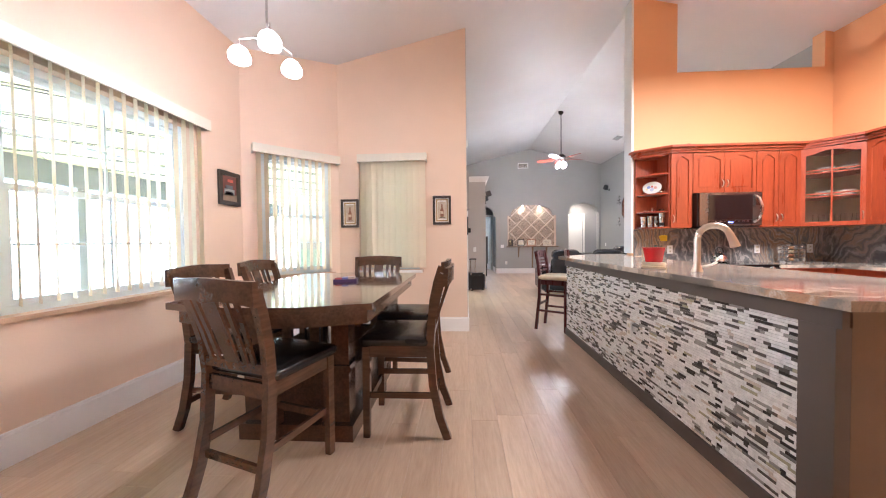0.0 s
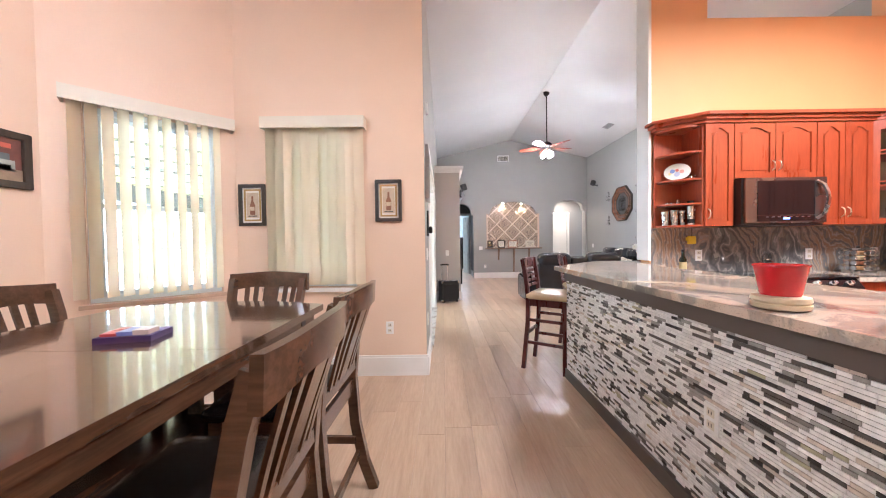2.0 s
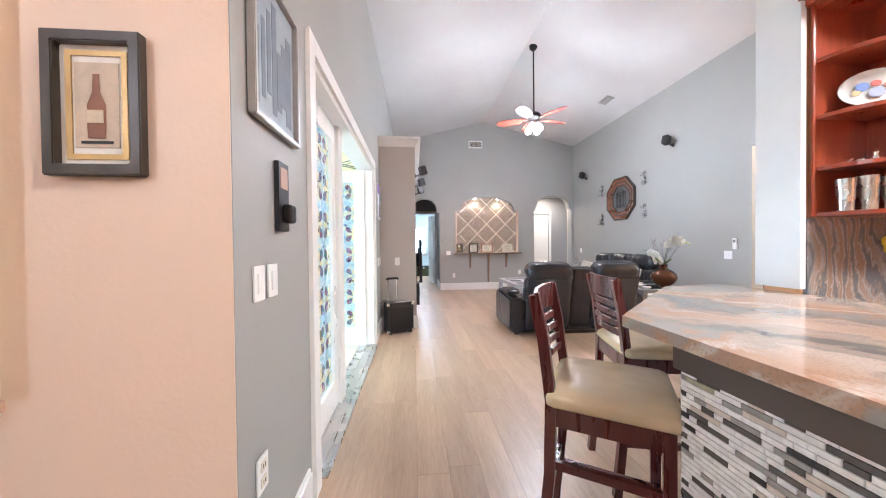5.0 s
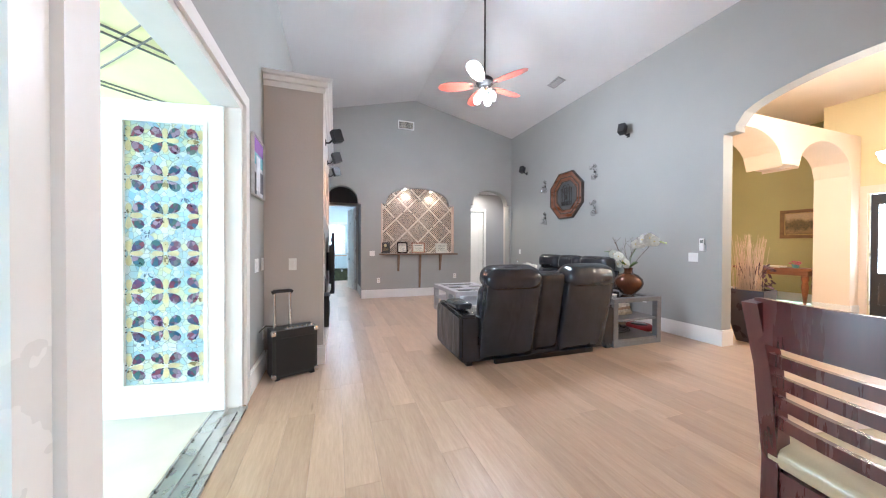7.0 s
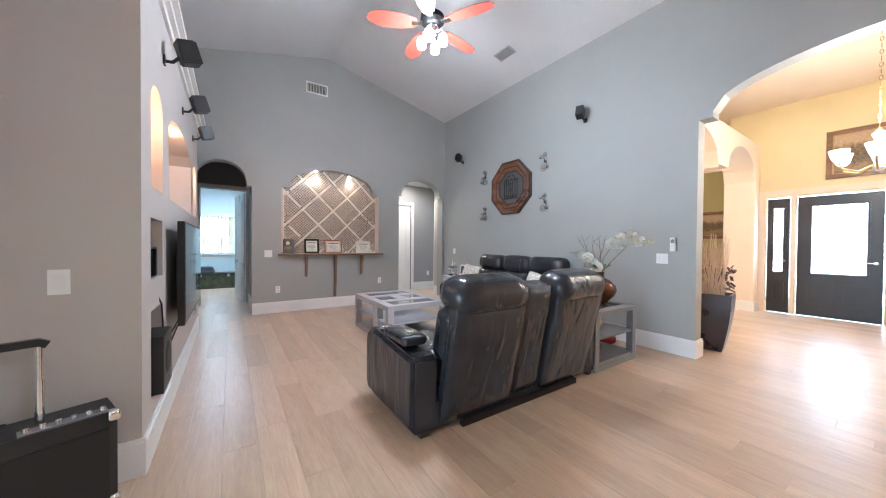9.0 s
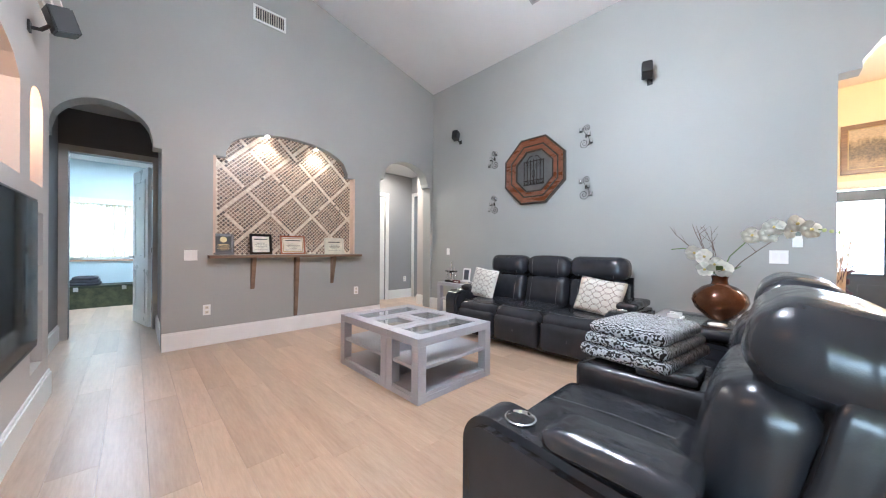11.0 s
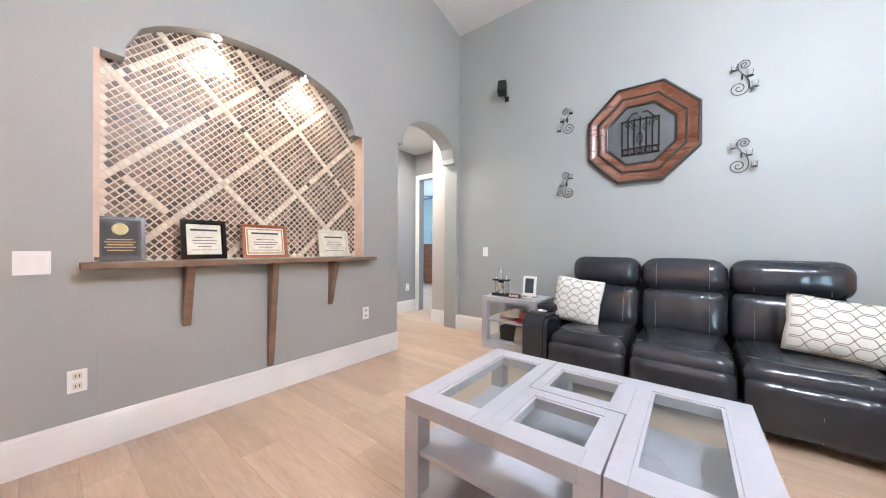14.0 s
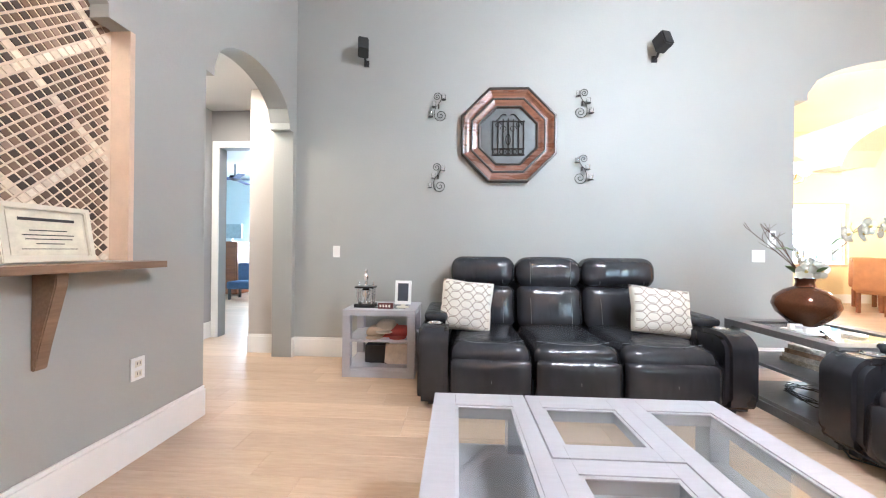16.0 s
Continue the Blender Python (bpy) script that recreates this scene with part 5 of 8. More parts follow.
for k, (x, y, z) in enumerate(((4.56, 4.36, UB + 0.375), (4.70, 4.25, UB + 0.375), (4.58, 4.36, UB + 0.675), (4.72, 4.24, UB + 0.675))):
    st = thing("plate_stack", "stack of pale dishes in the glazed cabinet", "dishes", pose(x, y, z))
    for j in range(5):
        part("plate", lathe([(0.04, j * 0.014), (0.085, j * 0.014 + 0.012), (0.082, j * 0.014 + 0.013), (0.03, j * 0.014 + 0.004)], 18), DISH, st, smooth=True)
for k in range(6):
    gl = thing("drinking_glass", "clear drinking glass in the glazed cabinet", "glass", pose(4.50 + 0.065 * k, 4.40 - 0.06 * k, UB + 0.02), "glasses in the cabinet")
    part("bowl", lathe([(0.026, 0.0), (0.032, 0.13), (0.029, 0.13), (0.024, 0.006)], 14), CLEAR, gl, smooth=True)

# open shelves that round off the cabinet run
sh = thing("open_shelf_unit", "cherry open shelf end of the cabinets with curved shelves", "shelf")
part("back", boxes((2.385, 4.668, UB, 2.68, 4.68, UT)), CHERRY, sh)
part("side", boxes((2.668, UF, UB, 2.681, 4.667, UT)), CHERRY, sh)
quarter = [(2.667, 4.667)] + [(2.667 - 0.27 * math.sin(a), 4.667 - 0.262 * math.cos(a)) for a in steps(0, math.pi / 2, 10)]
SHELF_Z = [UB, UB + 0.215, UB + 0.455, UB + 0.72]
for z in SHELF_Z:
    part("shelf", prism(quarter[::-1], z, z + 0.018), CHERRY, sh)
part("top", prism(quarter[::-1], UT - 0.02, UT), CHERRY, sh)
part("rope_moulding", tube([(2.383, 4.672, z) for z in steps(UB, UT, 40)], 0.008, 6), CHERRY, sh)
cr = thing("cabinet_crown", "stepped cherry crown moulding on the wall cabinets", "moulding")
for i, (d, z0, z1) in enumerate(((0.018, UT + 0.001, UT + 0.03), (0.042, UT + 0.03, UT + 0.062), (0.075, UT + 0.062, UT + 0.09))):
    pts = [(2.37 - d, 4.69), (2.37 - d, 4.60 - d * 0.4), (2.66, UF - 0.02 - d), (4.298 + d * 0.3, UF - 0.02 - d), (4.66 - d, 4.01 - d * 0.4), (4.66 - d, 2.2), (5.0, 2.2), (5.0, 4.69)]
    part("step", prism(pts, z0, z1), CHERRY, cr)

# microwave
mw = thing("microwave", "black over-range microwave with a steel handle", "microwave", pose(2.965, 4.30, 1.372))
DARKSTEEL = plain("black_stainless", (0.20, 0.19, 0.18), 0.26, 0.9, var=0.12, scale=3)
part("body", boxes((0, 0.012, 0, 0.78, 0.38, 0.440)), BLACK, mw, bevel=0.004)
part("door", boxes((0.012, -0.020, 0.012, 0.768, 0.011, 0.434)), DARKSTEEL, mw, "black stainless door", bevel=0.008)
part("window", boxes((0.12, -0.0235, 0.085, 0.655, -0.0205, 0.405)), BLACKGLOSS, mw, "dark glass window")
part("control_strip", boxes((0.12, -0.0235, 0.028, 0.655, -0.0205, 0.080)), BLACKGLOSS, mw)
part("display", boxes((0.36, -0.0255, 0.045, 0.42, -0.0237, 0.060)), glow("blue_display", (0.2, 0.3, 1.0), 3.0), mw, "small blue display")
for k in range(8):
    part("key", boxes((0.20 + 0.055 * k, -0.0252, 0.066, 0.225 + 0.055 * k, -0.0237, 0.070)), STEEL, mw)
part("handle", bar([(0.675, -0.020, 0.05), (0.705, -0.055, 0.09), (0.722, -0.070, 0.17), (0.726, -0.072, 0.225), (0.722, -0.070, 0.28), (0.705, -0.055, 0.36), (0.675, -0.020, 0.40)], 0.026, 0.016), STEEL, mw, "curved steel handle", smooth=True)
part("vent_grille", boxes((0.03, -0.004, -0.012, 0.75, 0.30, -0.001)), BLACK, mw)
# range
rg = thing("range", "black glass-top range with steel knobs", "stove", pose(2.965, 4.06, 0))
part("body", boxes((0, 0.03, 0.0, 0.79, 0.62, 0.88)), BLACK, rg)
part("cooktop", boxes((-0.004, 0.0, 0.881, 0.794, 0.62, 0.897)), BLACKGLOSS, rg, bevel=0.003)
part("oven_door", boxes((0.01, 0.0, 0.15, 0.78, 0.029, 0.74)), BLACKGLOSS, rg)
part("handle", bar([(0.06, -0.04, 0.70), (0.73, -0.04, 0.70)], 0.02, 0.02, side=(0, 0, 1)), STEEL, rg)
part("control_panel", xform(prism([(0.0, 0.77), (0.029, 0.77), (0.029, 0.88), (0.012, 0.88), (-0.05, 0.80)], 0.0, 0.79), Matrix(((0, 0, 1, 0), (1, 0, 0, 0), (0, 1, 0, 0), (0, 0, 0, 1)))), BLACKGLOSS, rg, "sloping black control panel", bevel=0.003)
for k in range(5):
    kn = part("knob", lathe([(0.024, 0), (0.024, 0.010), (0.019, 0.014), (0.017, 0.034), (0.012, 0.036)], 18, m=pose(0.11 + 0.142 * k, -0.021, 0.842, 52)), STEEL, rg, "steel knob", smooth=True)
for x, y in ((0.2, 0.17), (0.58, 0.17), (0.2, 0.45), (0.58, 0.45)):
    part("burner_ring", ring_prism([(x + 0.09 * math.cos(a), y + 0.09 * math.sin(a)) for a in steps(0, 6.03, 23)], [(x + 0.086 * math.cos(a), y + 0.086 * math.sin(a)) for a in steps(0, 6.03, 23)], 0.8972, 0.8978), colour_of((0.25, 0.25, 0.25)), rg)

ke = thing("kettle", "polished steel kettle with a black handle", "kettle", pose(3.36, 4.46, 0.898, 0, 0, 20))
part("body", lathe([(0.08, 0), (0.092, 0.01), (0.095, 0.04), (0.08, 0.085), (0.045, 0.12), (0.03, 0.13), (0.03, 0.138), (0.012, 0.15)], 28), SILVER, ke, smooth=True)
part("spout", tube([(-0.07, 0, 0.06), (-0.11, 0, 0.09), (-0.125, 0, 0.115)], 0.018, 10, r_end=0.010), SILVER, ke, smooth=True)
part("handle", tube([(-0.06, 0, 0.11), (-0.07, 0, 0.17), (-0.02, 0, 0.205), (0.05, 0, 0.195), (0.075, 0, 0.15), (0.06, 0, 0.11)], 0.009, 10), BLACK, ke, smooth=True)

# things on the counters
fa = thing("faucet", "tall satin nickel gooseneck faucet on the bar top", "faucet", pose(1.45, 2.16, 1.0, 0, 0, -20))
part("base", lathe([(0.032, 0), (0.032, 0.008), (0.024, 0.03), (0.02, 0.05)], 20), NICKEL, fa, smooth=True)
neck = [(0, 0, 0.04), (0, 0, 0.215)] + [(0.085 - 0.085 * math.cos(a), 0, 0.215 + 0.085 * math.sin(a)) for a in steps(0.15, 2.75, 12)]
part("neck", tube(neck, 0.0195, 16), NICKEL, fa, smooth=True)
e = neck[-1]
part("spray_head", tube([e, (e[0] + 0.02, 0, e[2] - 0.05), (e[0] + 0.03, 0, e[2] - 0.085)], 0.0205, 14, r_end=0.027), NICKEL, fa, smooth=True)
part("lever", tube([(0.02, -0.02, 0.035), (0.06, -0.05, 0.05), (0.085, -0.06, 0.07)], 0.007, 8), NICKEL, fa, smooth=True)
rb = thing("red_pot", "bright red plastic pot on a thick cream stand", "pot", pose(1.33, 2.425, 1.0))
part("stand", lathe([(0.062, 0), (0.076, 0.006), (0.078, 0.02), (0.070, 0.024), (0.078, 0.03), (0.076, 0.044), (0.05, 0.048)], 28), plain("cream_wood", (0.68, 0.55, 0.38), 0.5), rb, "thick cream stand", smooth=True)
part("pot", lathe([(0.052, 0.048), (0.055, 0.056), (0.070, 0.148), (0.074, 0.149), (0.074, 0.155), (0.068, 0.155), (0.050, 0.062), (0.001, 0.062)], 28), plain("red_plastic", (0.58, 0.02, 0.025), 0.22, coat=0.4), rb, smooth=True)
ob = thing("oil_bottle", "dark green oil bottle with a pale label", "bottle", pose(2.56, 4.50, 0.89))
part("glass", lathe([(0.03, 0), (0.032, 0.01), (0.032, 0.15), (0.014, 0.185), (0.013, 0.225)], 18), plain("dark_green_glass", (0.012, 0.014, 0.006), 0.08), ob, smooth=True)
part("cap", lathe([(0.015, 0.225), (0.015, 0.25)], 14), BLACK, ob, smooth=True)
part("label", lathe([(0.0327, 0.04), (0.0327, 0.125)], 18), plain("buff_label", (0.55, 0.46, 0.25), 0.6), ob)
ap = thing("yellow_glove", "small yellow pot holder hanging under the cabinet", "pot holder", pose(2.74, 4.62, 1.19))
part("mitt", puff(-0.045, -0.012, 0.0, 0.045, 0.012, 0.085, 0.012, 5, 0.008), plain("yellow_cloth", (0.72, 0.55, 0.03), 0.8), ap, smooth="all")
part("thumb", puff(-0.06, -0.010, 0.035, -0.035, 0.010, 0.075, 0.01, 3), plain("yellow_cloth", (0.72, 0.55, 0.03), 0.8), ap, smooth="all")
part("loop", tube([(0, 0, 0.08), (0.004, 0, 0.12), (0, 0, 0.172)], 0.003), DARKIRON, ap)
outlet(pose(2.86, 4.681, 1.07))
outlet(pose(4.03, 4.681, 1.07))
outlet(pose(4.72, 4.681, 1.07))
sr = thing("spice_rack", "black revolving spice rack full of small jars", "spice rack", pose(4.28, 4.47, 0.89))
part("base", boxes((-0.075, -0.075, 0, 0.075, 0.075, 0.02)), STEEL, sr)
part("top", boxes((-0.075, -0.075, 0.225, 0.075, 0.075, 0.24)), STEEL, sr)
part("core", boxes((-0.04, -0.04, 0.02, 0.04, 0.04, 0.225)), BLACK, sr)
part("knob", lathe([(0.012, 0.24), (0.015, 0.255), (0.006, 0.265)], 12), BLACK, sr, smooth=True)
for r in range(4):
    for k in range(3):
        for ax in (0, 1):
            jar = part("jar", lathe([(0.019, 0.0), (0.021, 0.02), (0.021, 0.055)], 12, m=pose(*(((k - 1) * 0.047, -0.041, 0.047 + r * 0.05, 90) if ax == 0 else (-0.041, (k - 1) * 0.047, 0.047 + r * 0.05, 0, -90)))), colour_of(((0.32, 0.18, 0.08), (0.2, 0.07, 0.03), (0.4, 0.32, 0.2))[(r + k) % 3]), sr)
            part("lid", lathe([(0.022, 0.055), (0.022, 0.068)], 12, m=pose(*(((k - 1) * 0.047, -0.041, 0.047 + r * 0.05, 90) if ax == 0 else (-0.041, (k - 1) * 0.047, 0.047 + r * 0.05, 0, -90)))), SILVER, jar)

# things on the open shelves
Z0, Z1, Z2, Z3 = [z + 0.018 for z in SHELF_Z]
pt = thing("decorative_plate", "oval white plate with a blue and red painted scene", "plate", pose(2.555, 4.575, Z2 + 0.002, 0, 0, -40))
disc = lathe([(0.0, 0.0), (0.07, 0.004), (0.088, 0.012), (0.086, 0.014), (0.06, 0.008), (0.0, 0.005)][1:5], 28)
part("plate", xform(disc, Matrix.Translation((0, 0, 0.088)) @ pose(0, 0, 0, 78) @ Matrix.Diagonal((1.28, 1.0, 1, 1))), DISH, pt, smooth=True)
for x, z, r, c in ((-0.03, 0.085, 0.022, (0.2, 0.3, 0.6)), (0.03, 0.075, 0.02, (0.6, 0.3, 0.25)), (0.0, 0.05, 0.025, (0.45, 0.5, 0.65)), (0.0, 0.092, 0.016, (0.6, 0.15, 0.12)), (-0.045, 0.06, 0.014, (0.65, 0.55, 0.3))):
    part("painting", xform(lathe([(r, 0.0), (r * 0.9, 0.0015)], 12), Matrix.Translation((x * 1.3, -0.0165 + (z - 0.072) * 0.2, z + 0.014)) @ pose(0, 0, 0, 78)), colour_of(c), pt)
sg = thing("silver_figurine", "small silver animal figurine on the shelf", "figurine", pose(2.63, 4.47, Z2))
b = puff(-0.032, -0.01, 0.016, 0.026, 0.01, 0.032, 0.009, 4)
for x in (-0.026, -0.012, 0.012, 0.022):
    tube([(x, 0, 0), (x, 0, 0.02)], 0.004, 6, b)
puff(0.02, -0.008, 0.026, 0.042, 0.008, 0.042, 0.007, 3, 0, b)
part("figure", b, SILVER, sg, smooth="all")
for i, (x, y, h) in enumerate(((2.47, 4.60, 0.025), (2.505, 4.585, 0.022), (2.555, 4.57, 0.055), (2.585, 4.58, 0.03))):
    t_ = thing("trinket", "small silver trinket on the curved shelf", "trinket", pose(x, y, Z1))
    part("piece", lathe([(0.013, 0), (0.016, h * 0.3), (0.009, h * 0.6), (0.013, h * 0.85), (0.004, h * 1.1)], 12), SILVER, t_, smooth=True)
tb2 = thing("trinket_box", "small dark metal trinket box", "box", pose(2.635, 4.50, Z1))
part("box", boxes((-0.022, -0.018, 0, 0.022, 0.018, 0.022)), DARKIRON, tb2, bevel=0.003)
part("lid", boxes((-0.024, -0.02, 0.022, 0.024, 0.02, 0.028)), DARKIRON, tb2, bevel=0.003)
for i, (x, y, r, h) in enumerate(((2.45, 4.60, 0.032, 0.145), (2.525, 4.575, 0.035, 0.155), (2.59, 4.55, 0.024, 0.15), (2.632, 4.49, 0.034, 0.19))):
    s_ = thing("steel_tumbler", "brushed steel cocktail tumbler" if i != 3 else "tall steel cocktail shaker with a dark band", "tumbler", pose(x, y, Z0), "steel tumblers on the shelf")
    part("cup", lathe([(r * 0.8, 0), (r, h), (r * 0.95, h), (r * 0.75, 0.006)], 22), STEEL, s_, smooth=True)
    if i == 3:
        part("band", lathe([(r * 0.845, h * 0.1), (r * 0.9, h * 0.32)], 22), BLACK, s_, smooth=True)
tr = thing("house_ornament", "small pale roof-shaped ornament on the cabinets", "ornament", pose(2.98, 4.55, UT + 0.09))
part("body", xform(prism([(-0.10, 0), (0.10, 0), (0.10, 0.02), (0.0, 0.06), (-0.10, 0.02)], -0.05, 0.05), pose(0, 0, 0, 90)), plain("pale_plaster", (0.6, 0.56, 0.5), 0.6), tr)
part("roof", xform(prism([(-0.115, 0.018), (0.0, 0.066), (0.115, 0.018), (0.11, 0.012), (0.0, 0.058), (-0.11, 0.012)][::-1], -0.06, 0.06), pose(0, 0, 0, 90)), BLACKFRAME, tr)


def bar_stool(m, label):
    """A tall slat-back stool; it faces +y."""
    s = thing("bar_stool", label, "bar stool", m, "stools at the bar")
    for k in (-1, 1):
        part("back_leg", bar([(0.185 * k, -0.235, 0), (0.18 * k, -0.19, 0.45), (0.178 * k, -0.185, 0.70), (0.178 * k, -0.21, 0.92), (0.182 * k, -0.24, 1.07)], 0.034, 0.036), MAHOGANY, s, bevel=0.005)
        part("leg", bar([(0.180 * k, 0.155, 0), (0.175 * k, 0.155, 0.68)], 0.034, 0.034), MAHOGANY, s, bevel=0.005)
        for z in (0.25, 0.47):
            part("stretcher", boxes((0.18 * k - 0.010, -0.20, z, 0.18 * k + 0.010, 0.145, z + 0.028)), MAHOGANY, s)
        part("apron", boxes((0.178 * k - 0.011, -0.18, 0.62, 0.178 * k + 0.011, 0.14, 0.685)), MAHOGANY, s)
    part("footrest", boxes((-0.165, 0.145, 0.27, 0.165, 0.167, 0.305)), MAHOGANY, s)
    part("stretcher", boxes((-0.17, -0.215, 0.33, 0.17, -0.195, 0.36)), MAHOGANY, s)
    part("apron", boxes((-0.165, 0.145, 0.62, 0.165, 0.165, 0.685)), MAHOGANY, s)
    part("apron", boxes((-0.165, -0.198, 0.62, 0.165, -0.178, 0.685)), MAHOGANY, s)
    part("seat", puff(-0.215, -0.205, 0.685, 0.215, 0.20, 0.745, 0.028, 9, 0.012), CREAMSEAT, s, "padded cream vinyl seat", smooth="all")
    for z, hh in ((0.80, 0.026), (0.848, 0.026), (0.896, 0.026), (0.944, 0.026), (1.028, 0.10)):
        y = -0.183 - 0.12 * max(0, (z - 0.70)) ** 1.15 * 1.4
        pts = [(x, y - 0.028 * (1 - (x / 0.19) ** 2), z) for x in steps(-0.185, 0.185, 8)]
        part("crest_rail" if hh > 0.1 else "slat", bar(pts, hh, 0.014, side=(0, 0, 1)), MAHOGANY, s, smooth=True)
    return s


st1 = bar_stool(pose(1.225, 4.44, 0, 0, 0, -123), "mahogany slat-back bar stool with a cream padded seat")
copy_thing(st1, pose(1.75, 4.925, 0, 0, 0, -102))
outlet(pose(BARX - 0.012, 2.615, 0.50, 0, 0, -90))

# ---- living room ----
def recliner_part(c, name, bm, lab=""):
    return part(name, bm, LEATHER, c, lab, smooth="all")


STITCH = plain("grey_thread", (0.10, 0.10, 0.10), 0.6)
CHROME = plain("chrome_cup", (0.75, 0.75, 0.74), 0.12, 1.0, var=0.03)


def arm_rest(c, x0, x1, depth, front):
    """A padded arm with a rounded front, a lid and a steel cup holder."""
    bm = bmesh.new()
    outline = [(-depth, 0.05), (-depth, 0.50), (front - 0.10, 0.555)] + [(front - 0.10 + 0.12 * math.sin(a), 0.435 + 0.12 * math.cos(a)) for a in steps(0.15, math.pi / 2, 7)] + [(front + 0.02, 0.12), (front - 0.02, 0.05)]
    xform(prism([(y, z) for y, z in outline], x0, x1, bm), Matrix(((0, 0, 1, 0), (1, 0, 0, 0), (0, 1, 0, 0), (0, 0, 0, 1))))
    part("armrest", bm, LEATHER, c, smooth=True, bevel=0.028)
    xm = (x0 + x1) / 2
    part("arm_pad", puff(x0 + 0.012, -depth + 0.12, 0.535, x1 - 0.012, front - 0.28, 0.605, 0.03, 6, 0.006), LEATHER, c, smooth="all")
    cup = lathe([(0.046, 0.545), (0.052, 0.558), (0.047, 0.56), (0.042, 0.552), (0.038, 0.50)], 24, m=Matrix.Translation((xm, front - 0.17, 0.0)))
    part("cup_holder", cup, CHROME, c, "steel cup holder", smooth=True)


def seam(c, pts):
    part("seam", tube(pts, 0.0022, 5), STITCH, c)


def sofa(m):
    s = thing("sofa", "black leather three-seat reclining sofa against the wall", "sofa", m)
    hw, fr = 1.115, 0.54
    part("base", boxes((-hw + 0.02, -0.40, 0.03, hw - 0.02, fr - 0.06, 0.20)), LEATHER, s, bevel=0.02)
    arm_rest(s, -hw, -hw + 0.21, 0.40, fr)
    arm_rest(s, hw - 0.21, hw, 0.40, fr)
    xs = [-0.905, -0.268, 0.326, 0.905]
    for i, (a, b) in enumerate(zip(xs, xs[1:])):
        a, b = a + 0.006, b - 0.006
        part("seat", puff(a, -0.22, 0.20, b, fr, 0.445, 0.085, 10, 0.02), LEATHER, s, smooth="all")
        part("footrest", puff(a + 0.004, fr - 0.12, 0.05, b - 0.004, fr + 0.025, 0.36, 0.05, 8, 0.012), LEATHER, s, smooth="all")
        mid = (a + b) / 2
        seam(s, [(mid, fr + 0.026, 0.08), (mid, fr + 0.036, 0.22), (mid, fr + 0.010, 0.345)])
        seam(s, [(a + 0.04, fr - 0.14, 0.447), (mid - 0.1, fr - 0.05, 0.452), (mid + 0.1, fr - 0.05, 0.452), (b - 0.04, fr - 0.14, 0.447)])
        T = Matrix.Translation((0, -0.18, 0.40)) @ pose(0, 0, 0, 10) @ Matrix.Translation((0, 0.18, -0.40))
        part("back_cushion", xform(puff(a, -0.34, 0.40, b, -0.10, 0.785, 0.075, 10, 0.025), T), LEATHER, s, smooth="all")
        H2 = Matrix.Translation((0, -0.20, 0.78)) @ pose(0, 0, 0, 4 if i != 1 else 7) @ Matrix.Translation((0, 0.20, -0.78))
        part("headrest", xform(puff(a - 0.004, -0.41, 0.765, b + 0.004, -0.145, 1.035 - 0.012 * (i == 1), 0.10, 10, 0.02), H2), LEATHER, s, smooth="all")
        for k in (0.2, 0.8):
            x = a + (b - a) * k
            seam(s, [(x, -0.085, 0.46), (x, -0.110, 0.60), (x, -0.155, 0.75)])
            seam(s, [(x, -0.15, 0.80), (x, -0.142, 0.90), (x, -0.165, 0.99)])
    part("back_panel", boxes((-0.90, -0.44, 0.10, 0.90, -0.40, 0.80)), LEATHER, s, bevel=0.012)
    for x in (-hw + 0.1, hw - 0.1):
        for y in (-0.34, fr - 0.12):
            part("foot", boxes((x - 0.03, y - 0.03, 0, x + 0.03, y + 0.03, 0.05)), BLACK, s)
    return s


sofa(pose(4.56, 9.55, 0, 0, 0, 90))


def loveseat(m):
    s = thing("reclining_loveseat", "black leather reclining loveseat with a centre console", "loveseat", m)
    hw, fr, bk = 0.99, 0.42, -0.36
    part("base", boxes((-hw + 0.03, bk + 0.03, 0.035, hw - 0.03, fr - 0.06, 0.20)), LEATHER, s, bevel=0.015)
    part("mechanism", boxes((-0.62, bk - 0.01, 0.0, 0.62, bk + 0.03, 0.045)), DARKIRON, s, bevel=0.004)
    arm_rest(s, -hw, -hw + 0.20, 0.34, fr)
    arm_rest(s, hw - 0.20, hw, 0.34, fr)
    for a, b in ((-0.785, -0.165), (0.165, 0.785)):
        part("seat", puff(a, -0.18, 0.20, b, fr, 0.45, 0.08, 10, 0.02), LEATHER, s, smooth="all")
        part("footrest", puff(a, fr - 0.12, 0.06, b, fr + 0.02, 0.36, 0.05, 8, 0.012), LEATHER, s, smooth="all")
        T = Matrix.Translation((0, bk + 0.1, 0.10)) @ pose(0, 0, 0, 12.5) @ Matrix.Translation((0, -bk - 0.1, -0.10))
        part("back_shell", xform(puff(a, bk - 0.005, 0.06, b, bk + 0.10, 0.86, 0.03, 8), T), LEATHER, s, "smooth leather back panel", smooth="all")
        part("back_cushion", xform(puff(a + 0.004, bk + 0.07, 0.42, b - 0.004, bk + 0.27, 0.80, 0.085, 10, 0.03), T), LEATHER, s, smooth="all")
        part("headrest", xform(puff(a - 0.006, bk - 0.03, 0.78, b + 0.006, bk + 0.26, 1.0, 0.10, 10, 0.018), T), LEATHER, s, smooth="all")
        mid = (a + b) / 2
        seam(s, [(mid, -0.10, 0.468), (mid, 0.1, 0.476), (mid, fr - 0.08, 0.462)])
    T = Matrix.Translation((0, bk + 0.1, 0.10)) @ pose(0, 0, 0, 11) @ Matrix.Translation((0, -bk - 0.1, -0.10))
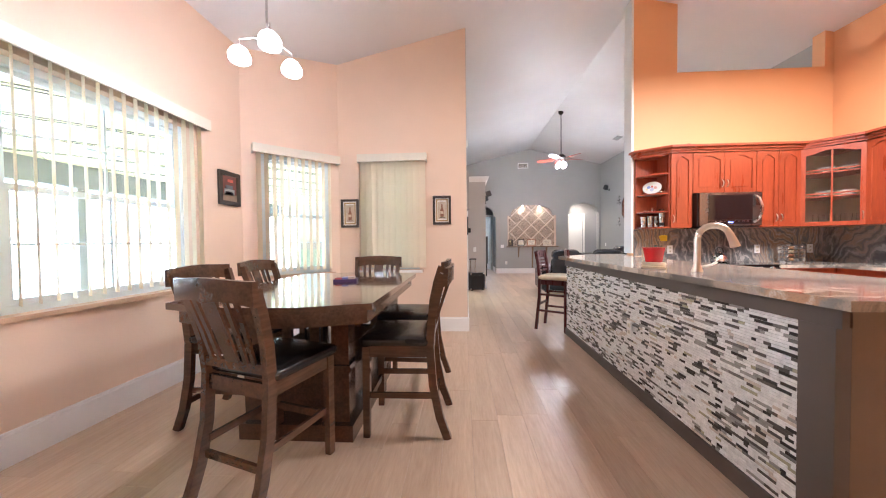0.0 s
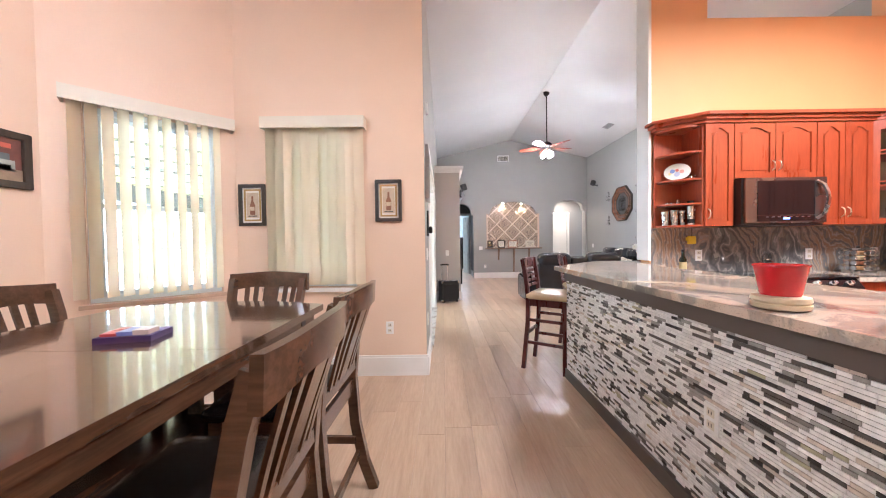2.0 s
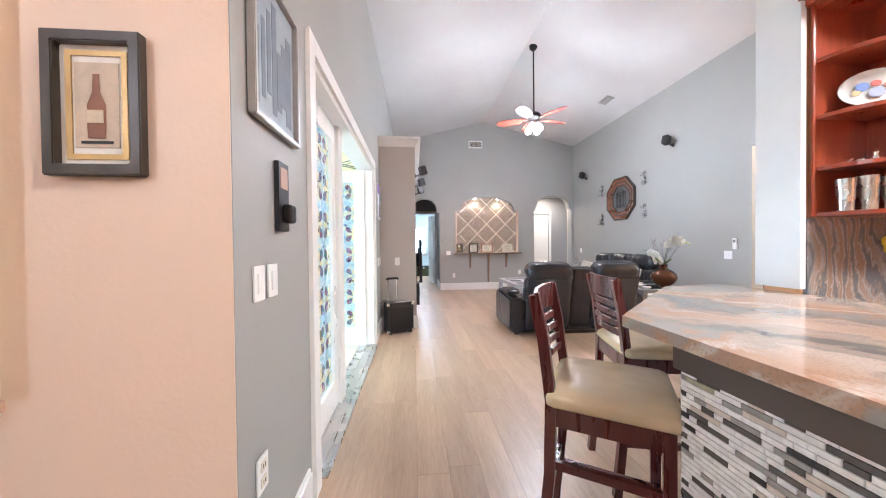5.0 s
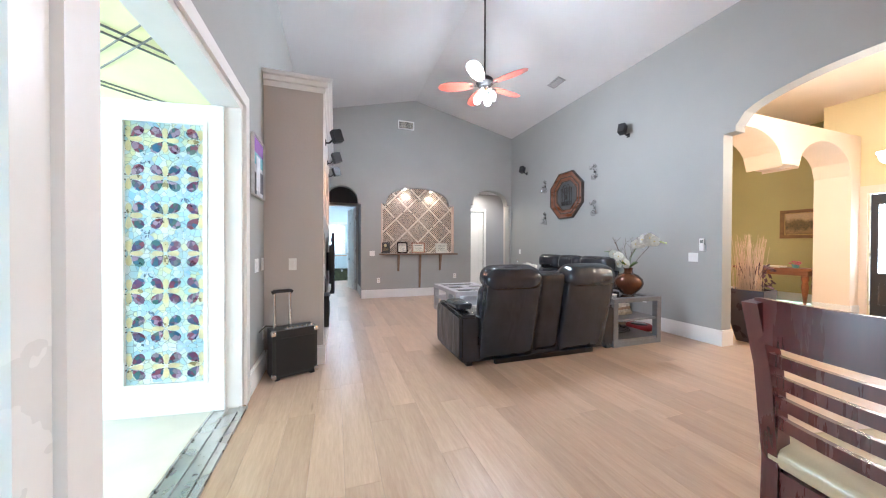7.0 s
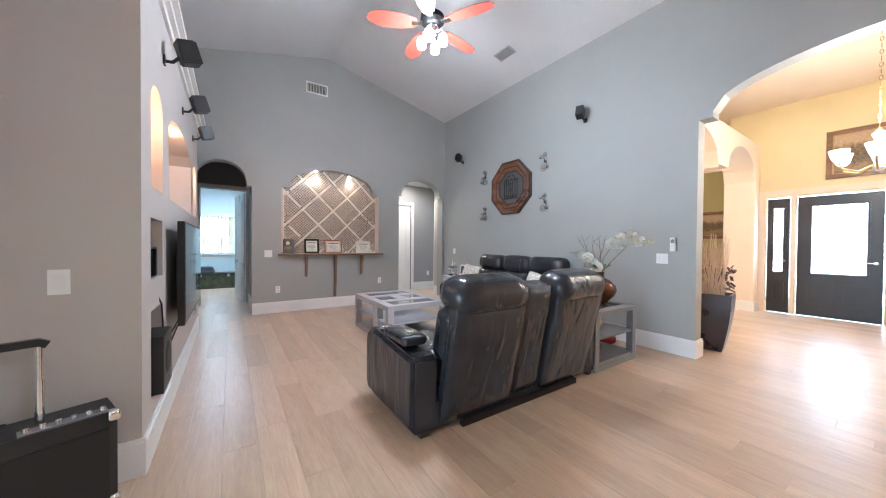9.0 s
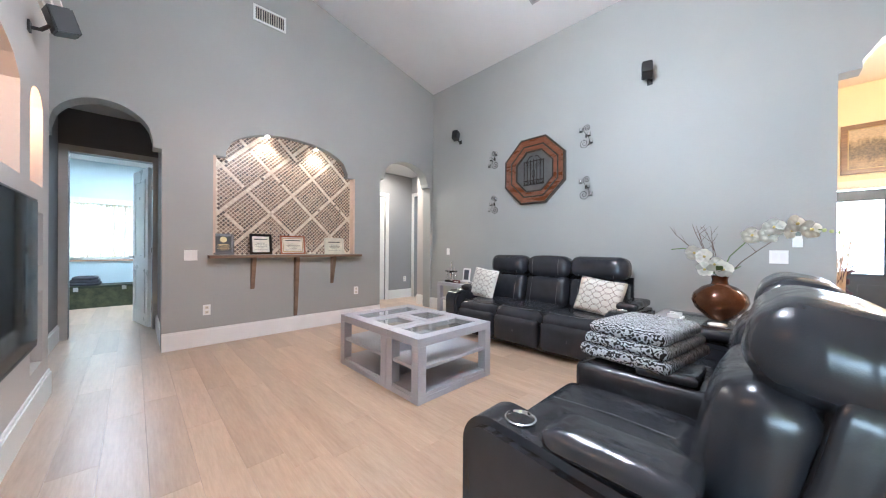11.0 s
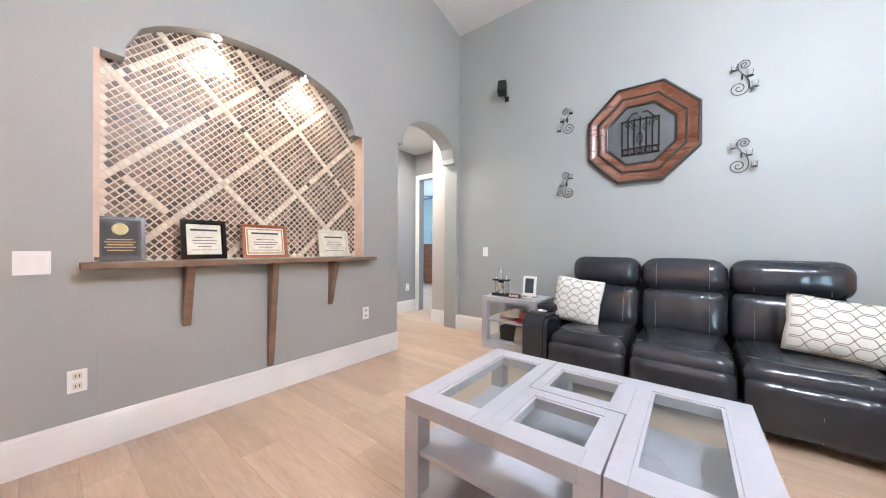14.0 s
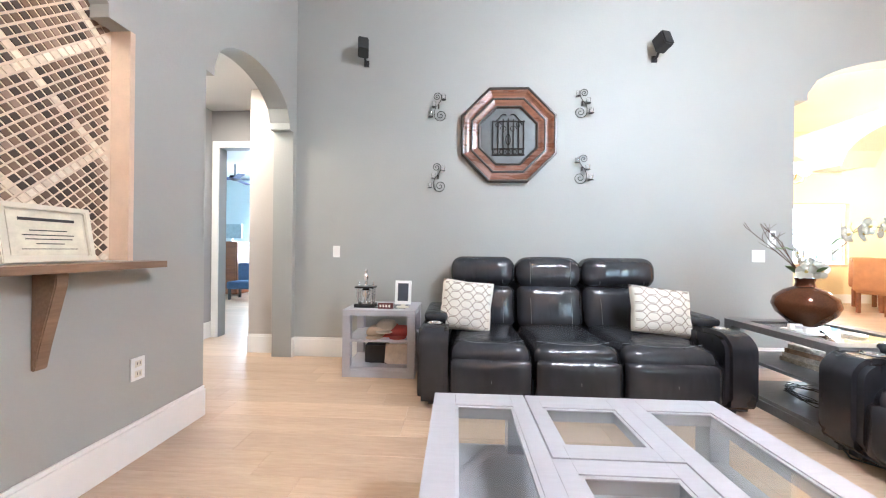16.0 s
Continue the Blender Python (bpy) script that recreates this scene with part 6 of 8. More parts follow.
    part("console_back", xform(puff(-0.15, bk + 0.02, 0.08, 0.15, bk + 0.20, 0.93, 0.03, 8), T), LEATHER, s, smooth="all")
    part("console", puff(-0.15, -0.18, 0.18, 0.15, fr - 0.03, 0.53, 0.035, 8, 0.01), LEATHER, s, smooth="all")
    part("console_lid", puff(-0.135, -0.12, 0.53, 0.135, 0.12, 0.575, 0.02, 6, 0.004), LEATHER, s, smooth="all")
    for x in (-hw + 0.1, hw - 0.1):
        for y in (bk + 0.06, fr - 0.12):
            part("foot", boxes((x - 0.03, y - 0.03, 0, x + 0.03, y + 0.03, 0.05)), BLACK, s)
    return s


loveseat(pose(2.79, 7.92, 0))

THROW = plain("black_and_white_throw", (0.3, 0.3, 0.3), 0.95)
tn = THROW.node_tree
wv = add(tn, "ShaderNodeTexWave", Scale=24.0, Distortion=10.0, Detail=1.5)
wv.inputs["Detail Scale"].default_value = 2.0
tn.links.new(coords(tn), wv.inputs["Vector"])
tn.links.new(ramp(tn, wv.outputs["Fac"], [(0.42, (0.015, 0.015, 0.016)), (0.54, (0.48, 0.50, 0.52))]), tn.nodes["Principled BSDF"].inputs["Base Color"])
bl = thing("throw_blanket", "folded black and white patterned fleece throw", "blanket", pose(2.95, 8.05, 0.552, 0, 0, -9))
for k in range(3):
    part("fold", puff(-0.28 + 0.012 * k, -0.20 + 0.012 * k, 0.058 * k, 0.28 - 0.025 * k, 0.23 - 0.02 * k, 0.066 + 0.058 * k, 0.031, 12, 0.012), THROW, bl, smooth="all")

# pillows with an ogee net pattern
PILLOW = plain("white_trellis_cloth", (0.72, 0.69, 0.62), 0.85, var=0.03)
LATTICE = plain("taupe_embroidery", (0.24, 0.19, 0.15), 0.8)


def pillow(m, w, h, label):
    p = thing("throw_pillow", label, "pillow", m, "pillows on the sofa")
    n = 14
    bm = bmesh.new()
    grid = {}

    def thick(u, v):
        return 0.075 * (max(0, 1 - abs(u) ** 2.6) * max(0, 1 - abs(v) ** 2.6)) ** 0.5

    def spot(u, v, s):
        k = 1 - 0.05 * (abs(u) ** 2 + abs(v) ** 2 - 2 * (abs(u) * abs(v)) ** 1.0)
        return (u * w / 2 * k, s * thick(u, v), v * h / 2 * k)
    for s in (-1, 1):
        for i in range(n + 1):
            for j in range(n + 1):
                grid[s, i, j] = bm.verts.new(spot(2 * i / n - 1, 2 * j / n - 1, s))
        for i in range(n):
            for j in range(n):
                bm.faces.new((grid[s, i, j], grid[s, i + 1, j], grid[s, i + 1, j + 1], grid[s, i, j + 1]))
    bmesh.ops.remove_doubles(bm, verts=bm.verts, dist=0.001)
    body = part("cover", bm, PILLOW, p, smooth="all")
    net = bmesh.new()
    cell_w, cell_h = 0.092, 0.066
    for r in range(-5, 6):
        for sgn in (-1, 1):
            run = []
            for k in range(-40, 41):
                x = k * cell_w / 8
                z = r * cell_h * 1.0 + sgn * cell_h / 2 * max(-0.85, min(0.85, 1.3 * math.cos(math.pi * x / cell_w))) * 1.0 + cell_h / 2 * (r % 1)
                u, v = x / (w / 2), z / (h / 2)
                if abs(u) < 0.95 and abs(v) < 0.95:
                    run.append(Vector((x, -thick(u, v) - 0.0012, z)))
                else:
                    if len(run) > 1:
                        bar(run, 0.0045, 0.0015, net, (0, 0, 1))
                    run = []
            if len(run) > 1:
                bar(run, 0.0045, 0.0015, net, (0, 0, 1))
    part("embroidery", net, LATTICE, body, "taupe net pattern", kind="stuff")
    return p


pillow(pose(4.42, 10.325, 0.645, -16, 0, -90) @ pose(0, 0, 0, 0, 6, 0), 0.41, 0.40, "square white pillow with a taupe net pattern")
pillow(pose(4.42, 8.815, 0.630, -20, 0, -90) @ pose(0, 0, 0, 0, 7, 0), 0.46, 0.37, "oblong white pillow with a taupe net pattern")

# coffee table with glass panes
ct = thing("coffee_table", "grey-washed wood coffee table with glass panes and shelves", "table", pose(2.42, 9.32, 0))
W, L, HT = 0.83, 1.17, 0.47


def top_piece(x0, y0, x1, y1):
    part("top_rail", boxes((x0 + 0.0004, y0 + 0.0004, HT - 0.06, x1 - 0.0004, y1 - 0.0004, HT)), GREYWOOD, ct, bevel=0.002)


# two L-shaped halves, locked into one another along a stepped seam
S1, S2, SM = 0.398, 0.788, 0.42
PANES = [(0.10, 0.09, 0.73, 0.335), (0.10, 0.46, 0.355, 0.735), (0.485, 0.455, 0.73, 0.735), (0.10, 0.85, 0.73, 1.08)]
for x0, y0, x1, y1 in ((0, 0, W, 0.09), (0, 0.09, 0.10, 0.335), (0.73, 0.09, W, 0.335), (0, 0.335, W, S1 - 0.003), (SM + 0.003, S1 - 0.003, W, 0.455), (SM + 0.003, 0.455, 0.485, 0.735), (0.73, 0.455, W, 0.735), (SM + 0.003, 0.735, W, S2 - 0.003),
                       (0, S1 + 0.003, SM - 0.003, 0.46), (0, 0.46, 0.10, 0.735), (0.355, 0.46, SM - 0.003, 0.735), (0, 0.735, SM - 0.003, S2 + 0.003), (0, S2 + 0.003, W, 0.85), (0, 0.85, 0.10, 1.08), (0.73, 0.85, W, 1.08), (0, 1.08, W, L)):
    top_piece(x0, y0, x1, y1)
for x0, y0, x1, y1 in PANES:
    g = part("glass_pane", boxes((x0 - 0.0003, y0 - 0.0003, HT - 0.016, x1 + 0.0003, y1 + 0.0003, HT - 0.008)), TABLEGLASS, ct, "inset clear glass pane")
    g.visible_shadow = False
    part("pane_bead", ring_prism([(x0, y0), (x1, y0), (x1, y1), (x0, y1)], [(x0 + 0.012, y0 + 0.012), (x1 - 0.012, y0 + 0.012), (x1 - 0.012, y1 - 0.012), (x0 + 0.012, y1 - 0.012)], HT - 0.0078, HT - 0.004), GREYWOOD, ct)
for x, ys in ((0.0, (0, S1 - 0.078, S1 + 0.003, L - 0.075)), (W - 0.075, (0, S2 - 0.078, S2 + 0.003, L - 0.075))):
    for y in ys:
        part("leg", boxes((x, y, 0, x + 0.075, y + 0.075, HT - 0.061)), GREYWOOD, ct, bevel=0.003)
for z0, z1, e, lab in ((0.042, 0.066, 0.01, "low shelf"), (0.235, 0.258, 0.012, "middle shelf")):
    part("shelf", boxes((e, e, z0, W - e, S1 - 0.004, z1), (SM + 0.004, S1 - 0.004, z0, W - e, S2 - 0.004, z1)), GREYWOOD, ct, lab)
    part("shelf", boxes((e, S2 + 0.004, z0, W - e, L - e, z1), (e, S1 + 0.004, z0, SM - 0.004, S2 + 0.004, z1)), GREYWOOD, ct, lab)
for x0, y0, x1, y1 in ((0.076, 0.002, W - 0.076, 0.03), (0.076, L - 0.03, W - 0.076, L - 0.002), (0.002, 0.076, 0.03, S1 - 0.079), (0.002, S1 + 0.079, 0.03, L - 0.076), (W - 0.03, 0.076, W - 0.002, S2 - 0.079), (W - 0.03, S2 + 0.079, W - 0.002, L - 0.076)):
    part("base_rail", boxes((x0, y0, 0.0, x1, y1, 0.0415)), GREYWOOD, ct)


def end_table(m, w, d, h, label, mat):
    t = thing("end_table", label, "side table", m, "grey side tables")
    a, g = 0.065, 0.10
    part("top_frame", ring_prism([(0, 0), (w, 0), (w, d), (0, d)], [(g, g), (w - g, g), (w - g, d - g), (g, d - g)], h - 0.045, h), mat, t, bevel=0.004)
    part("glass_pane", boxes((g - 0.003, g - 0.003, h - 0.016, w - g + 0.003, d - g + 0.003, h - 0.008)), TABLEGLASS, t).visible_shadow = False
    for x in (0, w - a):
        for y in (0, d - a):
            part("leg", boxes((x, y, 0, x + a, y + a, h - 0.046)), mat, t, bevel=0.004)
    part("shelf", boxes((0.01, 0.01, 0.06, w - 0.01, d - 0.01, 0.085)), mat, t)
    part("base_rail", boxes((a, 0.002, 0, w - a, 0.03, 0.06), (a, d - 0.03, 0, w - a, d - 0.002, 0.06), (0.002, a, 0, 0.03, d - a, 0.06), (w - 0.03, a, 0, w - 0.002, d - a, 0.06)), mat, t)
    part("shelf", boxes((0.015, 0.015, h * 0.52, w - 0.015, d - 0.015, h * 0.52 + 0.022)), mat, t)
    return t


DARKGREYWOOD = wood("charcoal_grey_wood", (0.13, 0.13, 0.135), (0.19, 0.19, 0.195), 0.45, "y", 0.05, 9)
end_table(pose(4.53, 10.75, 0), 0.46, 0.62, 0.57, "grey-washed side table with a glass top holding a trophy", GREYWOOD)
end_table(pose(3.74, 7.57, 0), 0.76, 0.70, 0.57, "grey wood side table with a glass top holding a vase", DARKGREYWOOD)

# trophy, sign and tablet on the left table
ty = thing("trophy", "silver trophy with columns and a figure on a black base", "trophy", pose(4.70, 11.22, 0.57))
part("base", boxes((-0.06, -0.09, 0, 0.06, 0.09, 0.03)), BLACKGLOSS, ty, bevel=0.003)
part("base", boxes((-0.055, -0.085, 0.17, 0.055, 0.085, 0.185)), BLACKGLOSS, ty)
for x in (-0.035, 0.035):
    for y in (-0.065, 0.065):
        part("column", lathe([(0.012, 0.03), (0.012, 0.17)], 12, m=pose(x, y, 0)), SILVER, ty, smooth=True)
part("cup", lathe([(0.03, 0.03), (0.02, 0.06), (0.038, 0.11), (0.04, 0.15), (0.02, 0.17)], 18), SILVER, ty, smooth=True)
part("figure", lathe([(0.028, 0.185), (0.015, 0.20), (0.012, 0.23), (0.022, 0.26), (0.018, 0.29), (0.008, 0.30), (0.014, 0.325), (0.004, 0.34)], 14), SILVER, ty, smooth=True)
for k in (-1, 1):
    part("finial", lathe([(0.01, 0.185), (0.005, 0.2), (0.009, 0.215), (0.002, 0.235)], 10, m=pose(0, 0.065 * k, 0)), SILVER, ty, smooth=True)
sn = thing("name_block", "small dark red block with pale lettering bars", "sign", pose(4.62, 11.02, 0.57))
part("block", boxes((-0.012, -0.065, 0, 0.012, 0.065, 0.048)), colour_of((0.10, 0.02, 0.02)), sn, bevel=0.002)
for k in range(4):
    part("letter_bar", boxes((-0.014, 0.036 - k * 0.026, 0.014, -0.0122, 0.052 - k * 0.026, 0.036)), PAPER, sn)
tbm = thing("tablet_stand", "white framed tablet standing on a small base", "tablet", pose(4.68, 10.88, 0.57, 0, 8, 0))
part("frame", boxes((-0.012, -0.072, 0.03, 0.0, 0.072, 0.24)), DOORWHITE, tbm, bevel=0.003)
part("screen", boxes((-0.0145, -0.047, 0.06, -0.0125, 0.047, 0.215)), colour_of((0.05, 0.055, 0.07)), tbm)
part("stand", boxes((-0.05, -0.05, 0, 0.05, 0.05, 0.014), (-0.002, -0.02, 0.014, 0.02, 0.02, 0.10)), IVORY, tbm, bevel=0.003)
cp = thing("cap_pile", "heap of beige and red caps on the shelf", "caps", pose(4.74, 11.03, 0.57 * 0.52 + 0.022))
for x, y, z, c in ((-0.06, 0.08, 0.0, (0.42, 0.32, 0.22)), (0.02, -0.02, 0.0, (0.40, 0.06, 0.04)), (-0.05, -0.12, 0.0, (0.30, 0.05, 0.04)), (-0.04, 0.0, 0.045, (0.45, 0.38, 0.30))):
    cap = part("cap", puff(x - 0.08, y - 0.085, z, x + 0.08, y + 0.085, z + 0.075, 0.04, 7, 0.015), plain("cap_cloth", c, 0.9), cp, smooth="all")
    part("brim", xform(lathe([(0.075, 0), (0.07, 0.006), (0.02, 0.012)], 18), pose(x - 0.085, y, z + 0.006)), plain("cap_cloth", c, 0.9), cap, smooth=True)
rt = thing("router_box", "black electronic box on the low shelf", "electronics", pose(4.76, 11.13, 0.085))
part("case", boxes((-0.10, -0.10, 0, 0.08, 0.08, 0.15)), BLACK, rt, bevel=0.008)
part("cable", tube([(-0.1, 0.0, 0.02), (-0.13, 0.03, 0.008), (-0.12, -0.06, 0.008), (-0.14, -0.12, 0.008)], 0.004), BLACK, rt)
pf = thing("paper_sheet", "pale sheet of paper leaning on the low shelf", "paper", pose(4.63, 10.93, 0.085, 0, 20, 0))
part("sheet", boxes((-0.003, -0.10, 0, 0.003, 0.10, 0.17)), colour_of((0.55, 0.47, 0.38)), pf)

# vase with orchids on the right table
VASE = plain("bronze_lacquer", (0.115, 0.042, 0.018), 0.12, 0.45, var=0.5, scale=4)
vs = thing("vase", "round bronze lacquer vase with white orchids and twigs", "vase", pose(4.30, 7.87, 0.57))
part("pot", lathe([(0.07, 0), (0.085, 0.012), (0.10, 0.03), (0.155, 0.085), (0.178, 0.145), (0.165, 0.20), (0.11, 0.255), (0.055, 0.28), (0.048, 0.31), (0.055, 0.345), (0.045, 0.345), (0.038, 0.31)], 40), VASE, vs, smooth=True)
PETAL = plain("white_orchid_petal", (0.80, 0.79, 0.72), 0.55, var=0.04)
STEMG = plain("green_stem", (0.10, 0.16, 0.04), 0.5, var=0.2)
TWIG = plain("brown_twig", (0.09, 0.05, 0.03), 0.8, var=0.3)
random.seed(4)


def orchid(parent, p, r, yaw, tilt):
    bm = bmesh.new()
    for k in range(5):
        a = 2 * math.pi * k / 5 + math.pi / 2
        w = r * (0.62 if k % 2 == 0 else 0.48)
        ring = []
        for j in range(10):
            b = 2 * math.pi * j / 10
            u, v = r * 0.55 + r * 0.5 * math.cos(b), w * math.sin(b)
            ring.append(bm.verts.new((u * math.cos(a) - v * math.sin(a), -0.006 - 0.15 * r * math.cos(b) ** 2, u * math.sin(a) + v * math.cos(a))))
        c = bm.verts.new((0.5 * r * math.cos(a), -0.012, 0.5 * r * math.sin(a)))
        for j in range(10):
            bm.faces.new((ring[j], ring[(j + 1) % 10], c))
    bmesh.ops.solidify(bm, geom=bm.faces[:], thickness=0.002)
    f = part("orchid_flower", xform(bm, Matrix.Translation(p) @ pose(0, 0, 0, tilt, 0, yaw)), PETAL, parent, "white orchid bloom", smooth="all")
    part("flower_heart", xform(puff(-0.008, -0.03, -0.010, 0.008, -0.012, 0.008, 0.006, 3), Matrix.Translation(p) @ pose(0, 0, 0, tilt, 0, yaw)), colour_of((0.62, 0.50, 0.18)), f)


spray = [Vector((0, 0, 0.33)), Vector((-0.02, -0.06, 0.50)), Vector((-0.05, -0.16, 0.62)), Vector((-0.08, -0.28, 0.69)), Vector((-0.10, -0.40, 0.71)), Vector((-0.11, -0.52, 0.68))]
stem = part("stem", tube(spray, 0.004, 6), STEMG, vs, smooth=True)
for k, f in enumerate((0.45, 0.55, 0.64, 0.72, 0.8, 0.87)):
    i = int(f * 5)
    q = spray[i].lerp(spray[min(5, i + 1)], f * 5 - i)
    orchid(stem, q + Vector((-0.02, 0.012 * (-1) ** k, 0.015 * (-1) ** k)), 0.060, -60 + random.uniform(-30, 30), random.uniform(-15, 15))
for k in range(3):
    part("bud", puff(spray[5].x - 0.01, spray[5].y - 0.03 * k - 0.01, spray[5].z - 0.008 * k - 0.012, spray[5].x + 0.01, spray[5].y - 0.03 * k + 0.01, spray[5].z - 0.008 * k + 0.012, 0.009, 3), colour_of((0.45, 0.5, 0.2)), stem, smooth="all")
spray2 = [Vector((0, 0, 0.33)), Vector((-0.03, 0.06, 0.46)), Vector((-0.07, 0.13, 0.53)), Vector((-0.09, 0.22, 0.56)), Vector((-0.1, 0.30, 0.55))]
stem2 = part("stem", tube(spray2, 0.004, 6), STEMG, vs, smooth=True)
for k, q in enumerate((Vector((-0.05, 0.02, 0.43)), Vector((-0.07, 0.08, 0.40)), Vector((-0.06, 0.10, 0.50)), Vector((-0.08, 0.16, 0.52)), Vector((-0.06, -0.03, 0.40)))):
    orchid(stem2, q, 0.060, -80 + random.uniform(-40, 40), random.uniform(-20, 20))
for k in range(6):
    a, lean = random.uniform(0, 6.28), random.uniform(0.1, 0.22)
    pts, p = [], Vector((0, 0, 0.32))
    for j in range(7):
        pts.append(p.copy())
        p = p + Vector((lean * math.cos(a) * 0.3 + random.uniform(-0.02, 0.02), lean * math.sin(a) * 0.3 + random.uniform(-0.02, 0.02), 0.072))
    tw = part("twig", tube(pts, 0.004, 5, r_end=0.0015), TWIG, vs)
    for j in (3, 4, 5):
        d = Vector((random.uniform(-0.08, 0.08), random.uniform(-0.08, 0.08), 0.07))
        part("side_twig", tube([pts[j], pts[j] + d * 0.5 + Vector((0.01, 0, 0)), pts[j] + d], 0.0022, 4, r_end=0.001), TWIG, tw)
for k in range(4):
    a = k * 1.6
    part("leaf", xform(puff(0.0, -0.022, -0.003, 0.15, 0.022, 0.003, 0.003, 5, 0.002), Matrix.Translation((0, 0, 0.34)) @ pose(0, 0, 0, 0, -35, math.degrees(a))), STEMG, vs, smooth="all")
ns = thing("napkin_holder", "small white ornate box with a tray on the side table", "box", pose(4.08, 8.12, 0.57))
part("box", boxes((-0.09, -0.05, 0, 0.09, 0.05, 0.012), (-0.07, -0.04, 0.012, -0.05, 0.04, 0.045), (0.03, -0.04, 0.012, 0.05, 0.04, 0.045), (-0.05, -0.01, 0.03, 0.03, 0.01, 0.042)), DOORWHITE, ns, bevel=0.003)
cs = thing("coaster", "round white coaster on the glass", "coaster", pose(4.02, 7.86, 0.57))
part("disc", lathe([(0.055, 0), (0.057, 0.008), (0.05, 0.012)], 24), DOORWHITE, cs, smooth=True)
mg = thing("magazine_pile", "stacked boxes and magazines on the shelf", "magazines", pose(4.14, 7.92, 0.57 * 0.52 + 0.022, 0, 0, 4))
for k, c in enumerate(((0.42, 0.36, 0.28), (0.50, 0.46, 0.40), (0.30, 0.20, 0.14), (0.55, 0.52, 0.46))):
    part("item", xform(boxes((-0.17 + 0.01 * k, -0.12, 0.034 * k, 0.16 - 0.015 * k, 0.12, 0.034 * k + 0.032)), pose(0, 0, 0, 0, 0, 3 * k)), plain("printed_card", c, 0.5, var=0.5, scale=30), mg)
bt = thing("wicker_coil", "tangle of dark wire coils on the low shelf", "wire", pose(4.12, 7.92, 0.085))
w_ = bmesh.new()
for k in range(9):
    a = random.uniform(0, 6.28)
    tube([(0.2 * math.cos(a + i * 0.5) + random.uniform(-0.03, 0.03), 0.15 * math.sin(a + i * 0.5), 0.006 + 0.004 * k + 0.01 * (i % 3)) for i in range(9)], 0.003, 4, w_)
part("coil", w_, DARKIRON, bt)
rv = thing("robot_vacuum", "round red robot vacuum on the floor by the wall", "vacuum", pose(4.80, 8.12, 0))
part("body", lathe([(0.16, 0.006), (0.168, 0.02), (0.168, 0.06), (0.15, 0.078)], 32), colour_of((0.28, 0.01, 0.015)), rv, smooth=True)
part("lid", lathe([(0.11, 0.078), (0.10, 0.084)], 28), BLACKGLOSS, rv, smooth=True)
cb = thing("floor_cable", "black power cable lying on the floor", "cable")
part("cord", tube([(3.80, 8.20, 0.006), (3.66, 8.30, 0.006), (3.58, 8.22, 0.006), (3.50, 8.06, 0.006), (3.62, 7.95, 0.006)], 0.005, 6), BLACK, cb, smooth=True)

# speakers
def speaker(m, label):
    """A small cube speaker on a ball mount; its face looks along -y, the wall is at y = 0."""
    s = thing("wall_speaker", label, "speaker", m, "surround speakers")
    part("wall_plate", boxes((-0.025, -0.012, -0.04, 0.025, -0.001, 0.02)), BLACK, s, bevel=0.003)
    part("arm", tube([(0, -0.01, -0.015), (0, -0.05, -0.01), (0, -0.085, 0.03)], 0.011, 10), BLACK, s, smooth=True)
    c = part("cabinet", xform(boxes((-0.05, -0.055, -0.075, 0.05, 0.055, 0.075)), Matrix.Translation((0, -0.13, 0.075)) @ pose(0, 0, 0, -18, 0, 18)), BLACK, s, bevel=0.008)
    part("grille", xform(boxes((-0.044, -0.06, -0.068, 0.044, -0.0555, 0.068)), Matrix.Translation((0, -0.13, 0.075)) @ pose(0, 0, 0, -18, 0, 18)), colour_of((0.02, 0.02, 0.02)), c)
    return s


sp = speaker(pose(5.029, 11.33, 2.96, 0, 0, -90), "small black cube speaker on a wall mount")
copy_thing(sp, pose(5.029, 8.52, 2.96, 0, 0, -90))
for y in (8.76, 9.75, 10.70):
    copy_thing(sp, pose(MX + 0.001, y, 2.44, 0, 0, 90))

# octagonal panel with an iron gate
oc = thing("octagon_wall_panel", "octagonal copper-brown frame around a dark iron gate relief", "wall decor", pose(5.028, 9.915, 2.215, 0, 0, -90))
R90 = Matrix.Rotation(radians(90), 4, "X")


def octagon(r):
    return [(r * math.cos(math.pi / 8 + k * math.pi / 4), r * math.sin(math.pi / 8 + k * math.pi / 4)) for k in range(8)]


def octagon_moulding(name, profile, mt, lab=""):
    """A moulding of (radius, height) steps carried round the eight sides."""
    bm = bmesh.new()
    rings = [[bm.verts.new((x, -z, y)) for x, y in octagon(r)] for r, z in profile]
    for p, q in zip(rings, rings[1:] + rings[:1]):
        for k in range(8):
            bm.faces.new((p[k], p[(k + 1) % 8], q[(k + 1) % 8], q[k]))
    part(name, bm, mt, oc, lab)


octagon_moulding("outer_rim", [(0.500, 0.002), (0.500, 0.052), (0.492, 0.060), (0.480, 0.060), (0.473, 0.052), (0.473, 0.002)], BLACKFRAME, "dark outer rim")
octagon_moulding("cove", [(0.4725, 0.002), (0.4725, 0.050), (0.455, 0.046), (0.435, 0.037), (0.415, 0.031), (0.397, 0.030), (0.397, 0.002)], COPPER, "copper-brown hollow moulding")
octagon_moulding("bead", [(0.3965, 0.002), (0.3965, 0.036), (0.390, 0.040), (0.380, 0.040), (0.374, 0.034), (0.374, 0.002)], BLACKFRAME)
